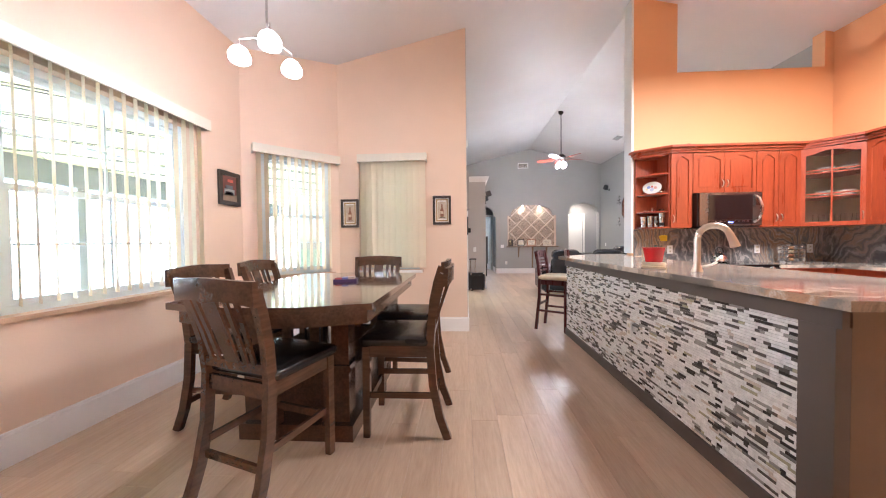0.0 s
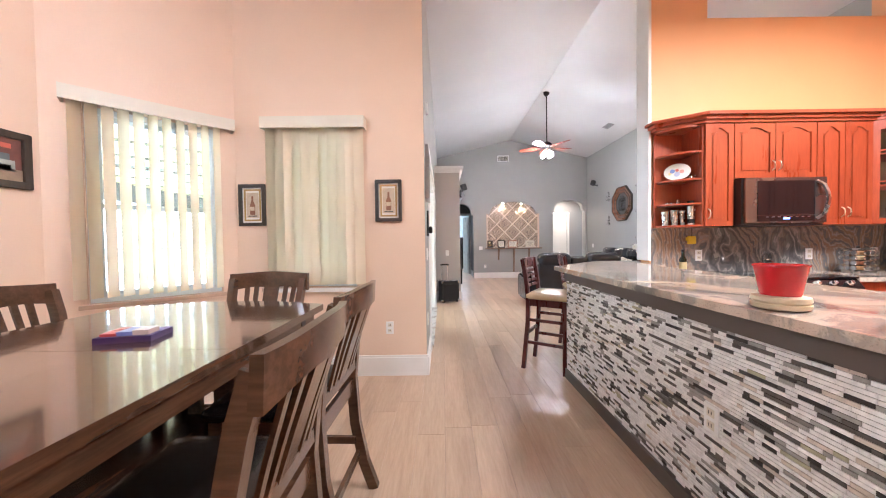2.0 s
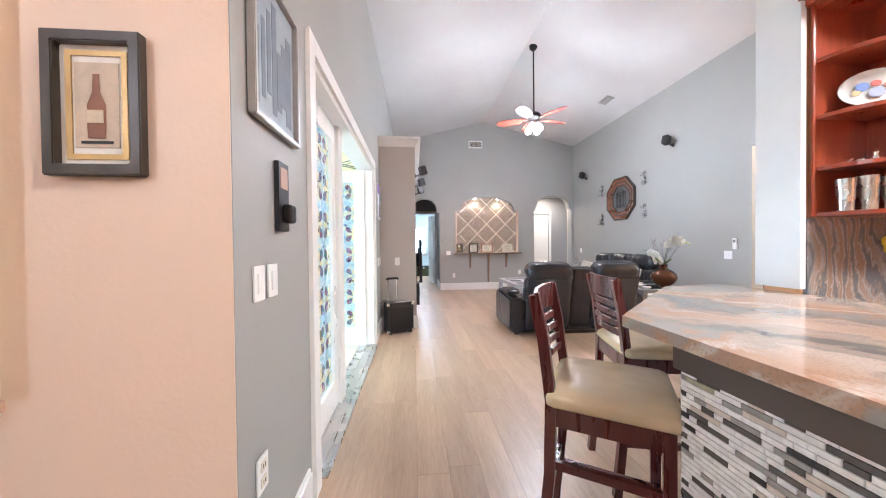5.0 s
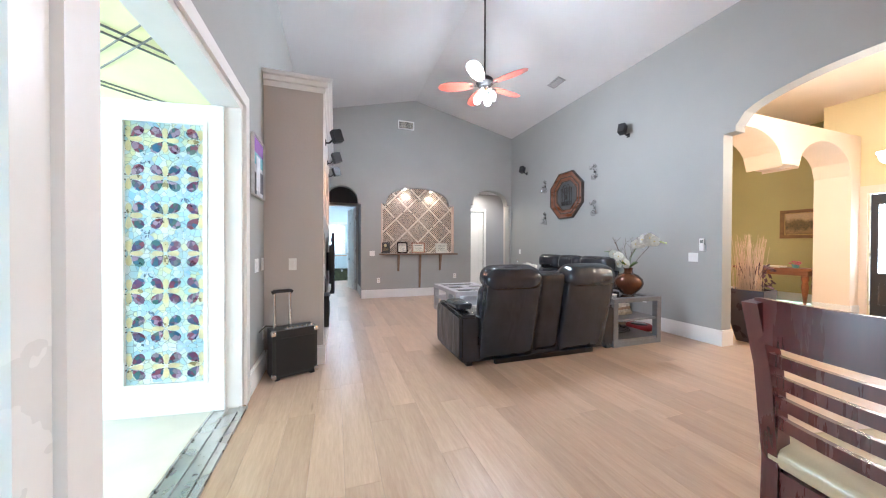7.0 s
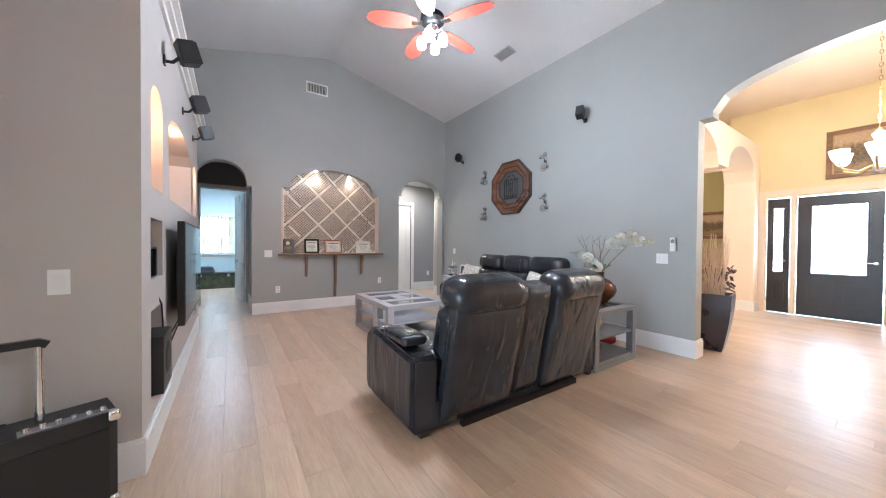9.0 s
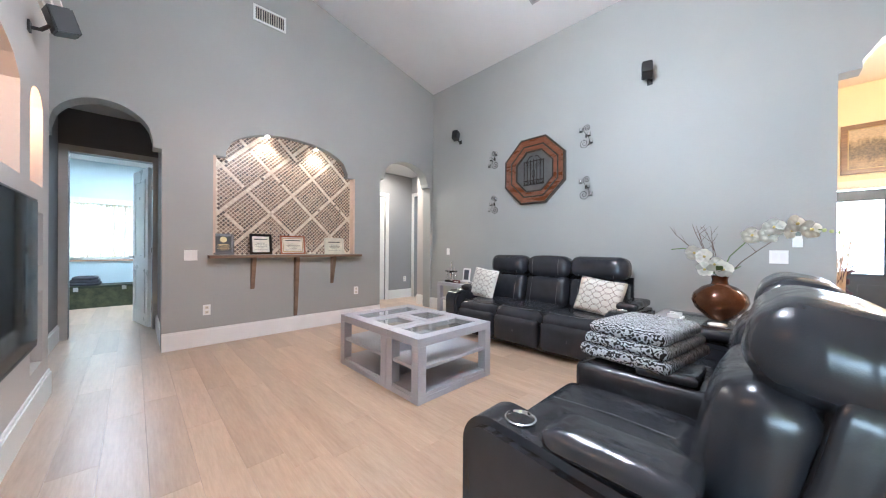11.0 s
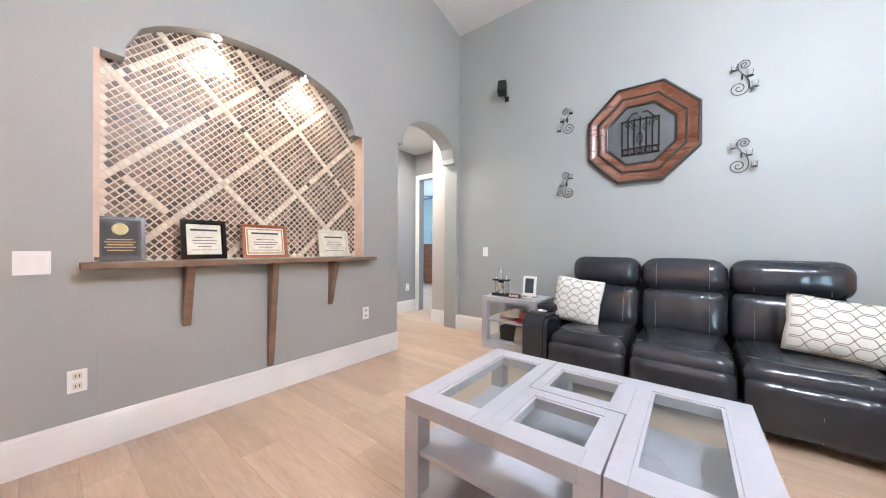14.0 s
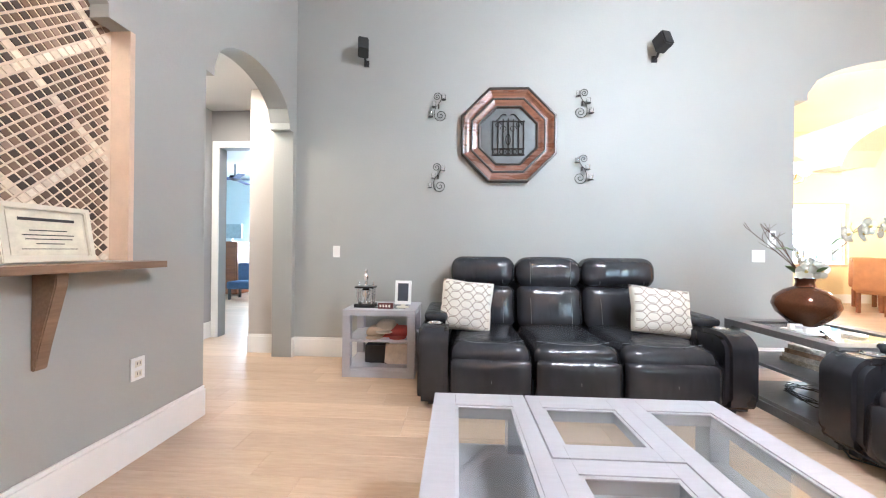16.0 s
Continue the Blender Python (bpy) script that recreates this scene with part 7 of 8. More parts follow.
octagon_moulding("cove", [(0.3735, 0.002), (0.3735, 0.034), (0.355, 0.030), (0.335, 0.024), (0.316, 0.022), (0.316, 0.002)], COPPER, "copper-brown hollow moulding")
octagon_moulding("inner_rim", [(0.3155, 0.002), (0.3155, 0.028), (0.308, 0.033), (0.298, 0.030), (0.290, 0.022), (0.290, 0.002)], BLACKFRAME, "dark inner rim")
part("backing", prism(octagon(0.291), 0.004, 0.014, m=R90), plain("dull_pewter", (0.105, 0.11, 0.11), 0.45, 0.3, var=0.2), oc)
gate = bmesh.new()
for x in steps(-0.15, 0.15, 6):
    tube([(x, -0.024, -0.19), (x, -0.024, 0.17 - abs(x) * 0.2)], 0.006, 6, gate)
for z in (-0.19, -0.13, 0.14):
    tube([(-0.16, -0.024, z), (0.16, -0.024, z)], 0.007, 6, gate)
for k in range(5):
    cx = -0.12 + 0.06 * k
    tube([(cx + 0.022 * math.cos(a), -0.026, -0.16 + 0.022 * math.sin(a)) for a in steps(0, 6.28, 14)], 0.004, 5, gate)
for s in (-1, 1):
    tube([(s * (0.02 + 0.13 * t - 0.0), -0.026, 0.20 - 0.05 * t + 0.02 * math.sin(6 * t)) for t in steps(0, 1, 12)], 0.006, 6, gate)
    tube([(s * 0.10 + 0.035 * (1 - t) * math.cos(9 * t), -0.026, 0.10 + 0.035 * (1 - t) * math.sin(9 * t)) for t in steps(0, 0.9, 16)], 0.004, 5, gate)
    tube([(s * 0.045 + s * 0.035 * (1 - t) * math.cos(9 * t), -0.026, 0.06 + 0.04 * (1 - t) * math.sin(9 * t)) for t in steps(0, 0.9, 16)], 0.004, 5, gate)
tube([(0.022 * math.sin(a) , -0.028, -0.04 + 0.05 * math.cos(a)) for a in steps(0, 6.28, 16)], 0.005, 6, gate)
part("gate_relief", gate, plain("dark_bronze", (0.022, 0.019, 0.017), 0.4, 0.5, var=0.25), oc, "wrought iron gate relief", smooth=True)


def sconce(m, mirror):
    """A wrought scroll with three small glass cups."""
    s = thing("candle_sconce", "scrolled black iron sconce with three glass cups", "sconce", m, "sconces round the panel")
    bm = bmesh.new()
    sx = -1 if mirror else 1
    lo = [(sx * (-0.02 + 0.062 * (1 - t) * math.cos(-13 * t)), -0.02, -0.08 + 0.062 * (1 - t) * math.sin(-13 * t)) for t in steps(0.0, 0.9, 40)]
    hi = [(sx * (0.015 + 0.042 * (1 - t) * math.cos(math.pi - 13 * t)), -0.02, 0.105 + 0.042 * (1 - t) * math.sin(math.pi - 13 * t)) for t in steps(0.0, 0.9, 40)]
    tube(lo, 0.0032, 6, bm)
    tube(hi, 0.0032, 6, bm)
    tube([hi[0], (sx * -0.022, -0.02, 0.07), (sx * 0.0, -0.02, 0.035), (sx * 0.03, -0.02, 0.0), (sx * 0.043, -0.02, -0.04), lo[0]], 0.0032, 6, bm)
    part("scroll", bm, DARKIRON, s, smooth=True)
    part("bracket", boxes((-0.006, -0.02, -0.01, 0.006, -0.001, 0.03)), DARKIRON, s)
    for x, z in ((-0.05, 0.065), (0.045, -0.005), (0.075, -0.10)):
        c = part("cup", lathe([(0.016, 0.0), (0.022, 0.045), (0.019, 0.045), (0.014, 0.004)], 14, m=pose(sx * x, -0.045, z)), CLEAR, s, "small glass cup", smooth=True)
        part("cup_ring", lathe([(0.018, 0.0), (0.024, 0.002), (0.018, 0.004)], 14, m=pose(sx * x, -0.045, z - 0.004)), DARKIRON, c)
    return s


for y, z, mir in ((10.60, 2.50, True), (9.20, 2.52, False), (10.60, 1.80, True), (9.20, 1.88, False)):
    sconce(pose(5.028, y, z, 0, 0, -90), mir)
switch(pose(5.028, 11.62, 1.06, 0, 0, -90))
switch(pose(5.028, 7.54, 1.06, 0, 0, -90), True)
outlet(pose(5.028, 8.22, 0.42, 0, 0, -90))
th = thing("thermostat_remote", "white remote control in its wall holder", "remote", pose(5.028, 7.43, 1.22, 0, 0, -90))
part("holder", boxes((-0.03, -0.016, -0.075, 0.03, -0.001, 0.0)), DOORWHITE, th, bevel=0.003)
part("remote", boxes((-0.025, -0.028, -0.065, 0.025, -0.0165, 0.08)), DOORWHITE, th, bevel=0.005)
part("display", boxes((-0.018, -0.030, 0.02, 0.018, -0.0285, 0.06)), colour_of((0.2, 0.24, 0.22)), th)

# ceiling fan
FXY, FZ = (2.55, 8.60), 3.36
fan = thing("ceiling_fan", "dark bronze ceiling fan with reddish blades and four lit bulbs", "ceiling fan", pose(FXY[0], FXY[1], FZ, 0, 0, 12))
zc = roof_z(FXY[0]) - FZ
part("canopy", lathe([(0.03, zc - 0.07), (0.065, zc - 0.03), (0.07, zc + 0.025)], 24), DARKIRON, fan, smooth=True)
part("downrod", tube([(0, 0, 0.10), (0, 0, zc - 0.05)], 0.012, 12), DARKIRON, fan, smooth=True)
part("motor", lathe([(0.03, 0.14), (0.07, 0.12), (0.115, 0.08), (0.12, 0.03), (0.09, 0.0), (0.06, -0.02)], 32), DARKIRON, fan, "dark bronze motor housing", smooth=True)
part("switch_cup", lathe([(0.06, -0.02), (0.065, -0.04), (0.045, -0.085), (0.02, -0.095)], 24), SILVER, fan, smooth=True)
BLADE = wood("reddish_fan_blade", (0.22, 0.035, 0.022), (0.34, 0.07, 0.042), 0.35, "x", 0.2, 7)
for k in range(5):
    Rk = pose(0, 0, 0, 0, 0, 72 * k)
    iron = part("blade_iron", xform(bar([(0.08, 0, 0.02), (0.14, 0, 0.0), (0.20, 0, 0.0)], 0.05, 0.008, side=(0, 1, 0)), Rk), SILVER, fan)
    outline = [(0.16, -0.05), (0.30, -0.085), (0.50, -0.09), (0.60, -0.06), (0.635, 0.0), (0.60, 0.06), (0.50, 0.09), (0.30, 0.085), (0.16, 0.05)]
    part("blade", xform(prism(outline, 0.0, 0.007), Rk @ pose(0, 0, 0.002, 11)), BLADE, fan, "reddish leaf-shaped blade", bevel=0.002)
BULB = glow("lit_fan_glass", (1.0, 0.96, 0.90), 12.0)
for k in range(4):
    a = radians(90 * k + 30)
    arm = part("lamp_arm", tube([(0.03 * math.cos(a), 0.03 * math.sin(a), -0.07), (0.09 * math.cos(a), 0.09 * math.sin(a), -0.06), (0.105 * math.cos(a), 0.105 * math.sin(a), -0.10)], 0.008, 8), SILVER, fan, smooth=True)
    part("glass_shade", lathe([(0.02, -0.10), (0.04, -0.125), (0.048, -0.165), (0.04, -0.205), (0.018, -0.218)], 16, m=pose(0.11 * math.cos(a), 0.11 * math.sin(a), 0)), BULB, fan, "lit frosted glass shade", smooth=True)


def vent(m, w, h, label, frame_mat, slat_mat, n):
    v = thing("air_vent", label, "vent", m)
    part("backing", boxes((-w / 2 + 0.012, -0.003, -h / 2 + 0.012, w / 2 - 0.012, -0.001, h / 2 - 0.012)), INK, v)
    part("frame", ring_prism([(-w / 2, -h / 2), (w / 2, -h / 2), (w / 2, h / 2), (-w / 2, h / 2)], [(-w / 2 + 0.025, -h / 2 + 0.025), (w / 2 - 0.025, -h / 2 + 0.025), (w / 2 - 0.025, h / 2 - 0.025), (-w / 2 + 0.025, h / 2 - 0.025)], 0.001, 0.012, m=R90), frame_mat, v)
    for k in range(n):
        x = -w / 2 + 0.03 + (w - 0.06) * (k + 0.5) / n
        part("slat", xform(boxes((-0.002, -0.007, -h / 2 + 0.025, 0.002, 0.006, h / 2 - 0.025)), Matrix.Translation((x, -0.010, 0)) @ pose(0, 0, 0, 0, 0, 30)), slat_mat, v)
    return v


vent(pose(2.21, BACK - 0.001, 4.02), 0.38, 0.20, "white air return grille high on the gable wall", DOORWHITE, IVORY, 12)
vent(Matrix.Translation((4.42, 9.50, roof_z(4.42) - 0.001)) @ pose(0, 0, 0, 0, math.degrees(math.atan(SLOPE)), 0) @ pose(0, 0, 0, 90), 0.16, 0.32, "grey ceiling air vent", GREYTRIM, GREYTRIM, 6)

# shelf under the mosaic recess, with its brackets and certificates
sf = thing("wall_shelf", "brown wooden shelf under the mosaic recess on brackets", "shelf")
part("board", boxes((1.58, BACK - 0.13, 0.985, 3.47, BACK + 0.098, 1.018)), RAWWOOD, sf, bevel=0.004)
for x, d in ((2.03, 0.60), (2.54, 0.20), (3.05, 0.60)):
    pts = [(BACK - 0.001, 0.984), (BACK - 0.105, 0.984), (BACK - 0.10, 0.93), (BACK - 0.035, d + 0.09), (BACK - 0.015, d), (BACK - 0.001, d)]
    part("bracket", xform(prism(pts, -0.022, 0.022), Matrix(((0, 0, 1, x), (1, 0, 0, 0), (0, 1, 0, 0), (0, 0, 0, 1)))), RAWWOOD, sf, bevel=0.004)


def certificate(name, x, w, h, frame_mat, label, face, mat_w, lines):
    m = pose(x, BACK + 0.035, 1.019 + h / 2 * math.cos(radians(10)) + 0.003, -10)
    c = framed(name, m, w, h, 0.022, frame_mat, label, [(-w / 2 + 0.03, -h / 2 + 0.03, w / 2 - 0.03, h / 2 - 0.03, face)], 0.02, mat_w)
    for i, (z, lw, lh) in enumerate(lines):
        part("line_of_text", boxes((-lw / 2 * w, -0.0128, z * h - lh, lw / 2 * w, -0.0115, z * h + lh)), INK if face[0] > 0.3 else GOLD, c)
    return c


LINES = [(0.24, 0.6, 0.006), (0.05, 0.4, 0.002), (-0.03, 0.55, 0.002), (-0.10, 0.5, 0.002), (-0.18, 0.3, 0.002), (-0.27, 0.6, 0.0015)]
REDFRAME = wood("reddish_certificate_frame", (0.24, 0.075, 0.03), (0.40, 0.15, 0.07), 0.3, "x", 0.3, 8)
pq = certificate("award_plaque", 1.735, 0.21, 0.25, BLACKFRAME, "dark wooden plaque with a gold seal and lines", (0.022, 0.016, 0.012), 0, [(-0.02, 0.5, 0.002), (-0.08, 0.6, 0.002), (-0.14, 0.5, 0.003), (-0.2, 0.6, 0.002), (-0.27, 0.5, 0.002)])
part("seal", xform(lathe([(0.035, 0), (0.03, 0.004)], 20), pose(0, -0.0116, 0.055, 90)), colour_of((0.6, 0.5, 0.25)), pq)
certificate("certificate", 2.13, 0.25, 0.26, BLACKGLOSS, "certificate in a black frame", (0.66, 0.63, 0.54), 0.0, LINES)
certificate("certificate", 2.515, 0.32, 0.25, REDFRAME, "certificate in a reddish wooden frame", (0.70, 0.66, 0.57), 0.03, LINES)
certificate("certificate", 3.10, 0.30, 0.235, plain("champagne_frame", (0.62, 0.58, 0.48), 0.35), "certificate in a pale champagne frame", (0.66, 0.62, 0.50), 0, LINES)
for x, z in ((2.20, 2.53), (2.82, 2.50)):
    sl_ = thing("spot_lamp", "small lit spotlight above the mosaic", "spotlight", pose(x, BACK + 0.035, z))
    part("can", lathe([(0.03, 0.0), (0.034, 0.03), (0.02, 0.05)], 18), SILVER, sl_, smooth=True)
    part("bulb", lathe([(0.010, -0.012), (0.024, -0.004), (0.026, 0.001)], 16), glow("lit_spot_bulb", (1.0, 0.85, 0.62), 40.0), sl_, smooth=True)
switch(pose(1.43, BACK - 0.001, 1.02), True)
outlet(pose(1.575, BACK - 0.001, 0.40))
outlet(pose(3.44, BACK - 0.001, 0.46))
setting(part("trim_wall_patch", boxes((1.64, BACK - 0.004, 0.19, 1.644, BACK - 0.001, 0.56), (1.644, BACK - 0.004, 0.556, 2.03, BACK - 0.001, 0.56)), GREYTRIM), "thin edge of an access panel in the wall", "panel")

# media wall contents
tv = thing("television", "large black flat television on the media wall", "television", pose(MX + 0.02, 9.53, 0.60, 0, 0, 90))
part("bezel", boxes((-0.70, -0.085, 0, 0.70, -0.045, 0.75)), BLACK, tv, bevel=0.006)
part("rear_housing", boxes((-0.5, -0.045, 0.1, 0.5, -0.02, 0.6)), BLACK, tv, bevel=0.01)
part("screen", boxes((-0.69, -0.0885, 0.02, 0.69, -0.0855, 0.738)), plain("tv_glass", (0.006, 0.007, 0.008), 0.04), tv, "dark glossy screen")
part("bracket", boxes((-0.2, -0.021, 0.25, 0.2, 0.018, 0.5)), BLACK, tv)
part("cable", tube([(-0.62, -0.05, 0.05), (-0.72, 0.0, -0.06), (-0.80, 0.015, -0.10), (-0.92, 0.01, 0.20), (-0.98, 0.06, 0.37)], 0.005), BLACK, tv, smooth=True)
part("cable", tube([(-0.60, -0.05, 0.03), (-0.66, 0.0, -0.12), (-0.78, 0.012, -0.22), (-0.95, 0.05, -0.20)], 0.005), BLACK, tv, smooth=True)
sw_ = thing("subwoofer", "black subwoofer speaker in the lower niche", "speaker", pose(MX - 0.10, 8.53, 0.30, 0, 0, 90))
part("case", boxes((-0.15, -0.15, 0.0, 0.15, 0.15, 0.34)), BLACK, sw_, bevel=0.01)
part("cone", lathe([(0.10, 0), (0.08, 0.006), (0.03, 0.002)], 24, m=pose(0, -0.151, 0.18, 90)), colour_of((0.03, 0.03, 0.03)), sw_, smooth=True)
rx = thing("set_top_box", "black media box in the square niche", "electronics", pose(MX - 0.10, 8.53, 0.98, 0, 0, 90))
part("case", boxes((-0.13, -0.08, 0.0, 0.13, 0.12, 0.19)), BLACK, rx, bevel=0.006)
part("face", boxes((-0.12, -0.084, 0.012, 0.12, -0.0805, 0.178)), BLACKGLOSS, rx)
rd = thing("red_dish", "round red decorative dish in the arched niche", "dish", pose(MX - 0.14, 9.45, 1.52, 0, 0, 90))
part("dish", lathe([(0.02, 0.0), (0.11, 0.012), (0.145, 0.035), (0.14, 0.038), (0.10, 0.02), (0.02, 0.008)], 32, m=Matrix.Translation((0, 0, 0.142)) @ pose(0, 0, 0, 75)), colour_of((0.45, 0.015, 0.015)), rd, smooth=True)
lq = thing("liquor_bottle", "amber liquor bottle in the arched niche", "bottle", pose(MX - 0.16, 10.92, 1.52))
part("glass", lathe([(0.05, 0), (0.055, 0.02), (0.05, 0.10), (0.018, 0.15), (0.016, 0.19)], 20), colour_of((0.34, 0.13, 0.02)), lq, smooth=True)
part("stopper", lathe([(0.02, 0.19), (0.022, 0.21), (0.012, 0.225)], 14), GOLD, lq, smooth=True)
switch(pose(0.24, M0 - 0.0145, 1.01))
switch(pose(WX + 0.002, 7.80, 1.02, 0, 0, 90), True)
switch(pose(WX + 0.002, 8.03, 1.02, 0, 0, 90))
outlet(pose(WX + 0.002, 8.05, 0.37, 0, 0, 90))
art = framed("canvas_painting", pose(WX + 0.002, 7.82, 1.86, 0, 0, 90), 0.42, 0.50, 0.006, colour_of((0.6, 0.6, 0.6)), "unframed canvas of a bird in purple, teal and white", [(-0.204, -0.244, 0.204, 0.244, (0.55, 0.55, 0.58))], 0.03)
for x0, z0, x1, z1, c in ((-0.2, 0.12, 0.2, 0.24, (0.25, 0.12, 0.40)), (-0.2, 0.02, 0.2, 0.12, (0.20, 0.48, 0.52)), (-0.2, -0.24, -0.05, -0.05, (0.06, 0.06, 0.07)), (0.06, -0.20, 0.2, -0.02, (0.10, 0.10, 0.12))):
    part("brush_area", boxes((x0, -0.0125, z0, x1, -0.0112, z1)), colour_of(c), art)
part("painted_bird", xform(puff(-0.07, -0.002, -0.20, 0.07, 0.002, 0.10, 0.002, 6), pose(0, -0.0145, 0)), colour_of((0.72, 0.74, 0.78)), art, smooth="all")

# suitcase-sized amplifier with a pull handle
am = thing("party_speaker", "black wheeled party speaker with a raised pull handle", "speaker", pose(0.26, 7.93, 0, 0, 0, 22))
part("case", boxes((-0.19, -0.10, 0.02, 0.19, 0.10, 0.44)), BLACK, am, bevel=0.022)
part("grille", boxes((-0.165, -0.106, 0.05, 0.165, -0.101, 0.37)), plain("black_mesh", (0.014, 0.014, 0.015), 0.55, 0.3, relief=0.6, fine=400), am)
part("control_panel", boxes((-0.08, -0.09, 0.4405, 0.165, -0.035, 0.445)), plain("grey_panel", (0.18, 0.18, 0.19), 0.35), am)
for k in range(6):
    part("knob", lathe([(0.011, 0.445), (0.009, 0.458)], 12, m=pose(-0.06 + 0.042 * k, -0.062, 0)), SILVER, am, smooth=True)
for x in (-0.18, 0.18):
    for z in (0.04, 0.42):
        part("corner_cap", puff(x - 0.022, -0.112, z - 0.025, x + 0.022, -0.07, z + 0.025, 0.014, 3), SILVER, am, smooth="all")
for x in (-0.15, -0.02):
    rod = part("handle_rod", tube([(x, 0.01, 0.43), (x, 0.01, 0.62)], 0.014, 12), SILVER, am, smooth=True)
    part("inner_rod", tube([(x, 0.01, 0.62), (x, 0.01, 0.765)], 0.011, 12), SILVER, rod, smooth=True)
for x in (-0.085, 0.085):
    part("wheel", lathe([(0.03, -0.015), (0.03, 0.015)], 16, m=pose(x * 1.8, 0.085, 0.031, 0, 90)), BLACK, am, smooth=True)
for x in (-0.15, 0.15):
    part("foot", boxes((x - 0.02, -0.09, 0, x + 0.02, -0.05, 0.022)), BLACK, am)
part("handle_grip", bar([(-0.172, 0.01, 0.765), (-0.15, 0.01, 0.778), (-0.02, 0.01, 0.778), (0.002, 0.01, 0.765)], 0.03, 0.03, side=(0, 0, 1)), BLACK, am, bevel=0.008)
part("power_cable", tube([(-0.1, 0.10, 0.44), (-0.2, 0.11, 0.455), (-0.27, 0.02, 0.43)], 0.005), BLACK, am)

# by the dining corner
pn = framed("grey_picture", pose(WX + 0.002, 4.56, 1.93, 0, 0, 90), 0.38, 0.52, 0.018, plain("pewter_frame", (0.42, 0.40, 0.37), 0.35, 0.5), "thin pewter framed grey-blue landscape print", [(-0.165, -0.235, 0.165, 0.235, (0.30, 0.34, 0.38))], 0.03, 0.0)
for k in range(7):
    part("print", boxes((-0.15 + 0.04 * k, -0.0125, -0.20 + 0.03 * (k % 3), -0.13 + 0.045 * k, -0.0115, 0.05 + 0.05 * (k % 4))), colour_of((0.16, 0.19, 0.23)), pn)
op = thing("bottle_opener", "wall-mounted black bottle opener with a photo", "bottle opener", pose(WX + 0.002, 4.60, 1.44, 0, 0, 90))
part("board", boxes((-0.045, -0.018, -0.13, 0.045, -0.001, 0.13)), BLACK, op, bevel=0.003)
part("photo", boxes((-0.03, -0.020, 0.03, 0.03, -0.0182, 0.11)), colour_of((0.45, 0.30, 0.22)), op)
part("opener", puff(-0.03, -0.055, -0.10, 0.03, -0.018, -0.03, 0.012, 4), DARKIRON, op, smooth="all")
switch(pose(WX + 0.002, 4.42, 1.13, 0, 0, 90))
switch(pose(WX + 0.002, 4.52, 1.13, 0, 0, 90))
outlet(pose(WX + 0.002, 4.42, 0.50, 0, 0, 90))
sd = thing("door_chime", "small white wall sensor high on the wall", "sensor", pose(WX + 0.002, 4.62, 2.62, 0, 0, 90))
part("case", boxes((-0.035, -0.025, -0.05, 0.035, -0.001, 0.05)), DOORWHITE, sd, bevel=0.004)
part("lens", boxes((-0.015, -0.028, -0.03, 0.015, -0.0255, 0.0)), IVORY, sd)

# ---- foyer and the rooms beyond ----
pp = thing("planter", "tall dark tapered planter with dry reeds and dark leaves", "planter", pose(5.62, 7.24, 0, 0, 0, 8))
bm = bmesh.new()
rings = []
for z, r in ((0, 0.10), (0.10, 0.122), (0.22, 0.145), (0.36, 0.165), (0.50, 0.178), (0.66, 0.185), (0.66, 0.165), (0.60, 0.16)):
    rings.append([bm.verts.new((r * sx, r * sy, z)) for sx, sy in ((-1, -1), (1, -1), (1, 1), (-1, 1))])
for a, b in zip(rings, rings[1:]):
    for k in range(4):
        bm.faces.new((a[k], a[(k + 1) % 4], b[(k + 1) % 4], b[k]))
bm.faces.new(rings[0][::-1])
bm.faces.new(rings[-1])
part("pot", bm, plain("dark_plum_glaze", (0.045, 0.03, 0.035), 0.3, var=0.2), pp, bevel=0.008)
REED = plain("dry_reed", (0.66, 0.50, 0.34), 0.8, var=0.25)
PLUM = plain("dark_plum_leaf", (0.10, 0.045, 0.055), 0.6, var=0.3)
random.seed(9)
reeds = bmesh.new()
for k in range(110):
    x, y = random.uniform(-0.13, 0.05), random.uniform(-0.10, 0.12)
    lx, ly, h = random.uniform(-0.12, 0.10), random.uniform(-0.10, 0.10), random.uniform(0.55, 0.86)
    tube([(x, y, 0.5), (x + lx * 0.4, y + ly * 0.4, 0.5 + h * 0.5), (x + lx, y + ly, 0.5 + h)], 0.004, 4, reeds, 0.002)
part("reeds", reeds, REED, pp, "bundle of dry tan reeds", kind="stuff")
leaves = bmesh.new()
for k in range(60):
    p = Vector((random.uniform(-0.02, 0.19), random.uniform(-0.18, 0.14), random.uniform(0.68, 0.98)))
    puff(-0.032, -0.018, -0.002, 0.032, 0.018, 0.002, 0.002, 2, 0.004, leaves)
    leaves.verts.ensure_lookup_table()
    n = len(leaves.verts)
    bmesh.ops.transform(leaves, matrix=Matrix.Translation(p) @ pose(0, 0, 0, random.uniform(-60, 60), random.uniform(-60, 60), random.uniform(0, 360)), verts=leaves.verts[0 if k == 0 else last:])
    last = n
for k in range(14):
    a = random.uniform(0, 6.28)
    tube([(0, 0, 0.52), (0.08 * math.cos(a), 0.08 * math.sin(a), 0.78), (0.17 * math.cos(a), 0.17 * math.sin(a), 0.96)], 0.003, 4, leaves)
part("foliage", leaves, PLUM, pp, "dark plum leaves", kind="stuff")

cn = thing("console_table", "reddish wood console table with turned legs", "table", pose(9.35, 8.72, 0, 0, 0, 90))
part("tabletop", boxes((-0.62, -0.26, 0.74, 0.62, 0.26, 0.78)), REDWOOD, cn, bevel=0.012)
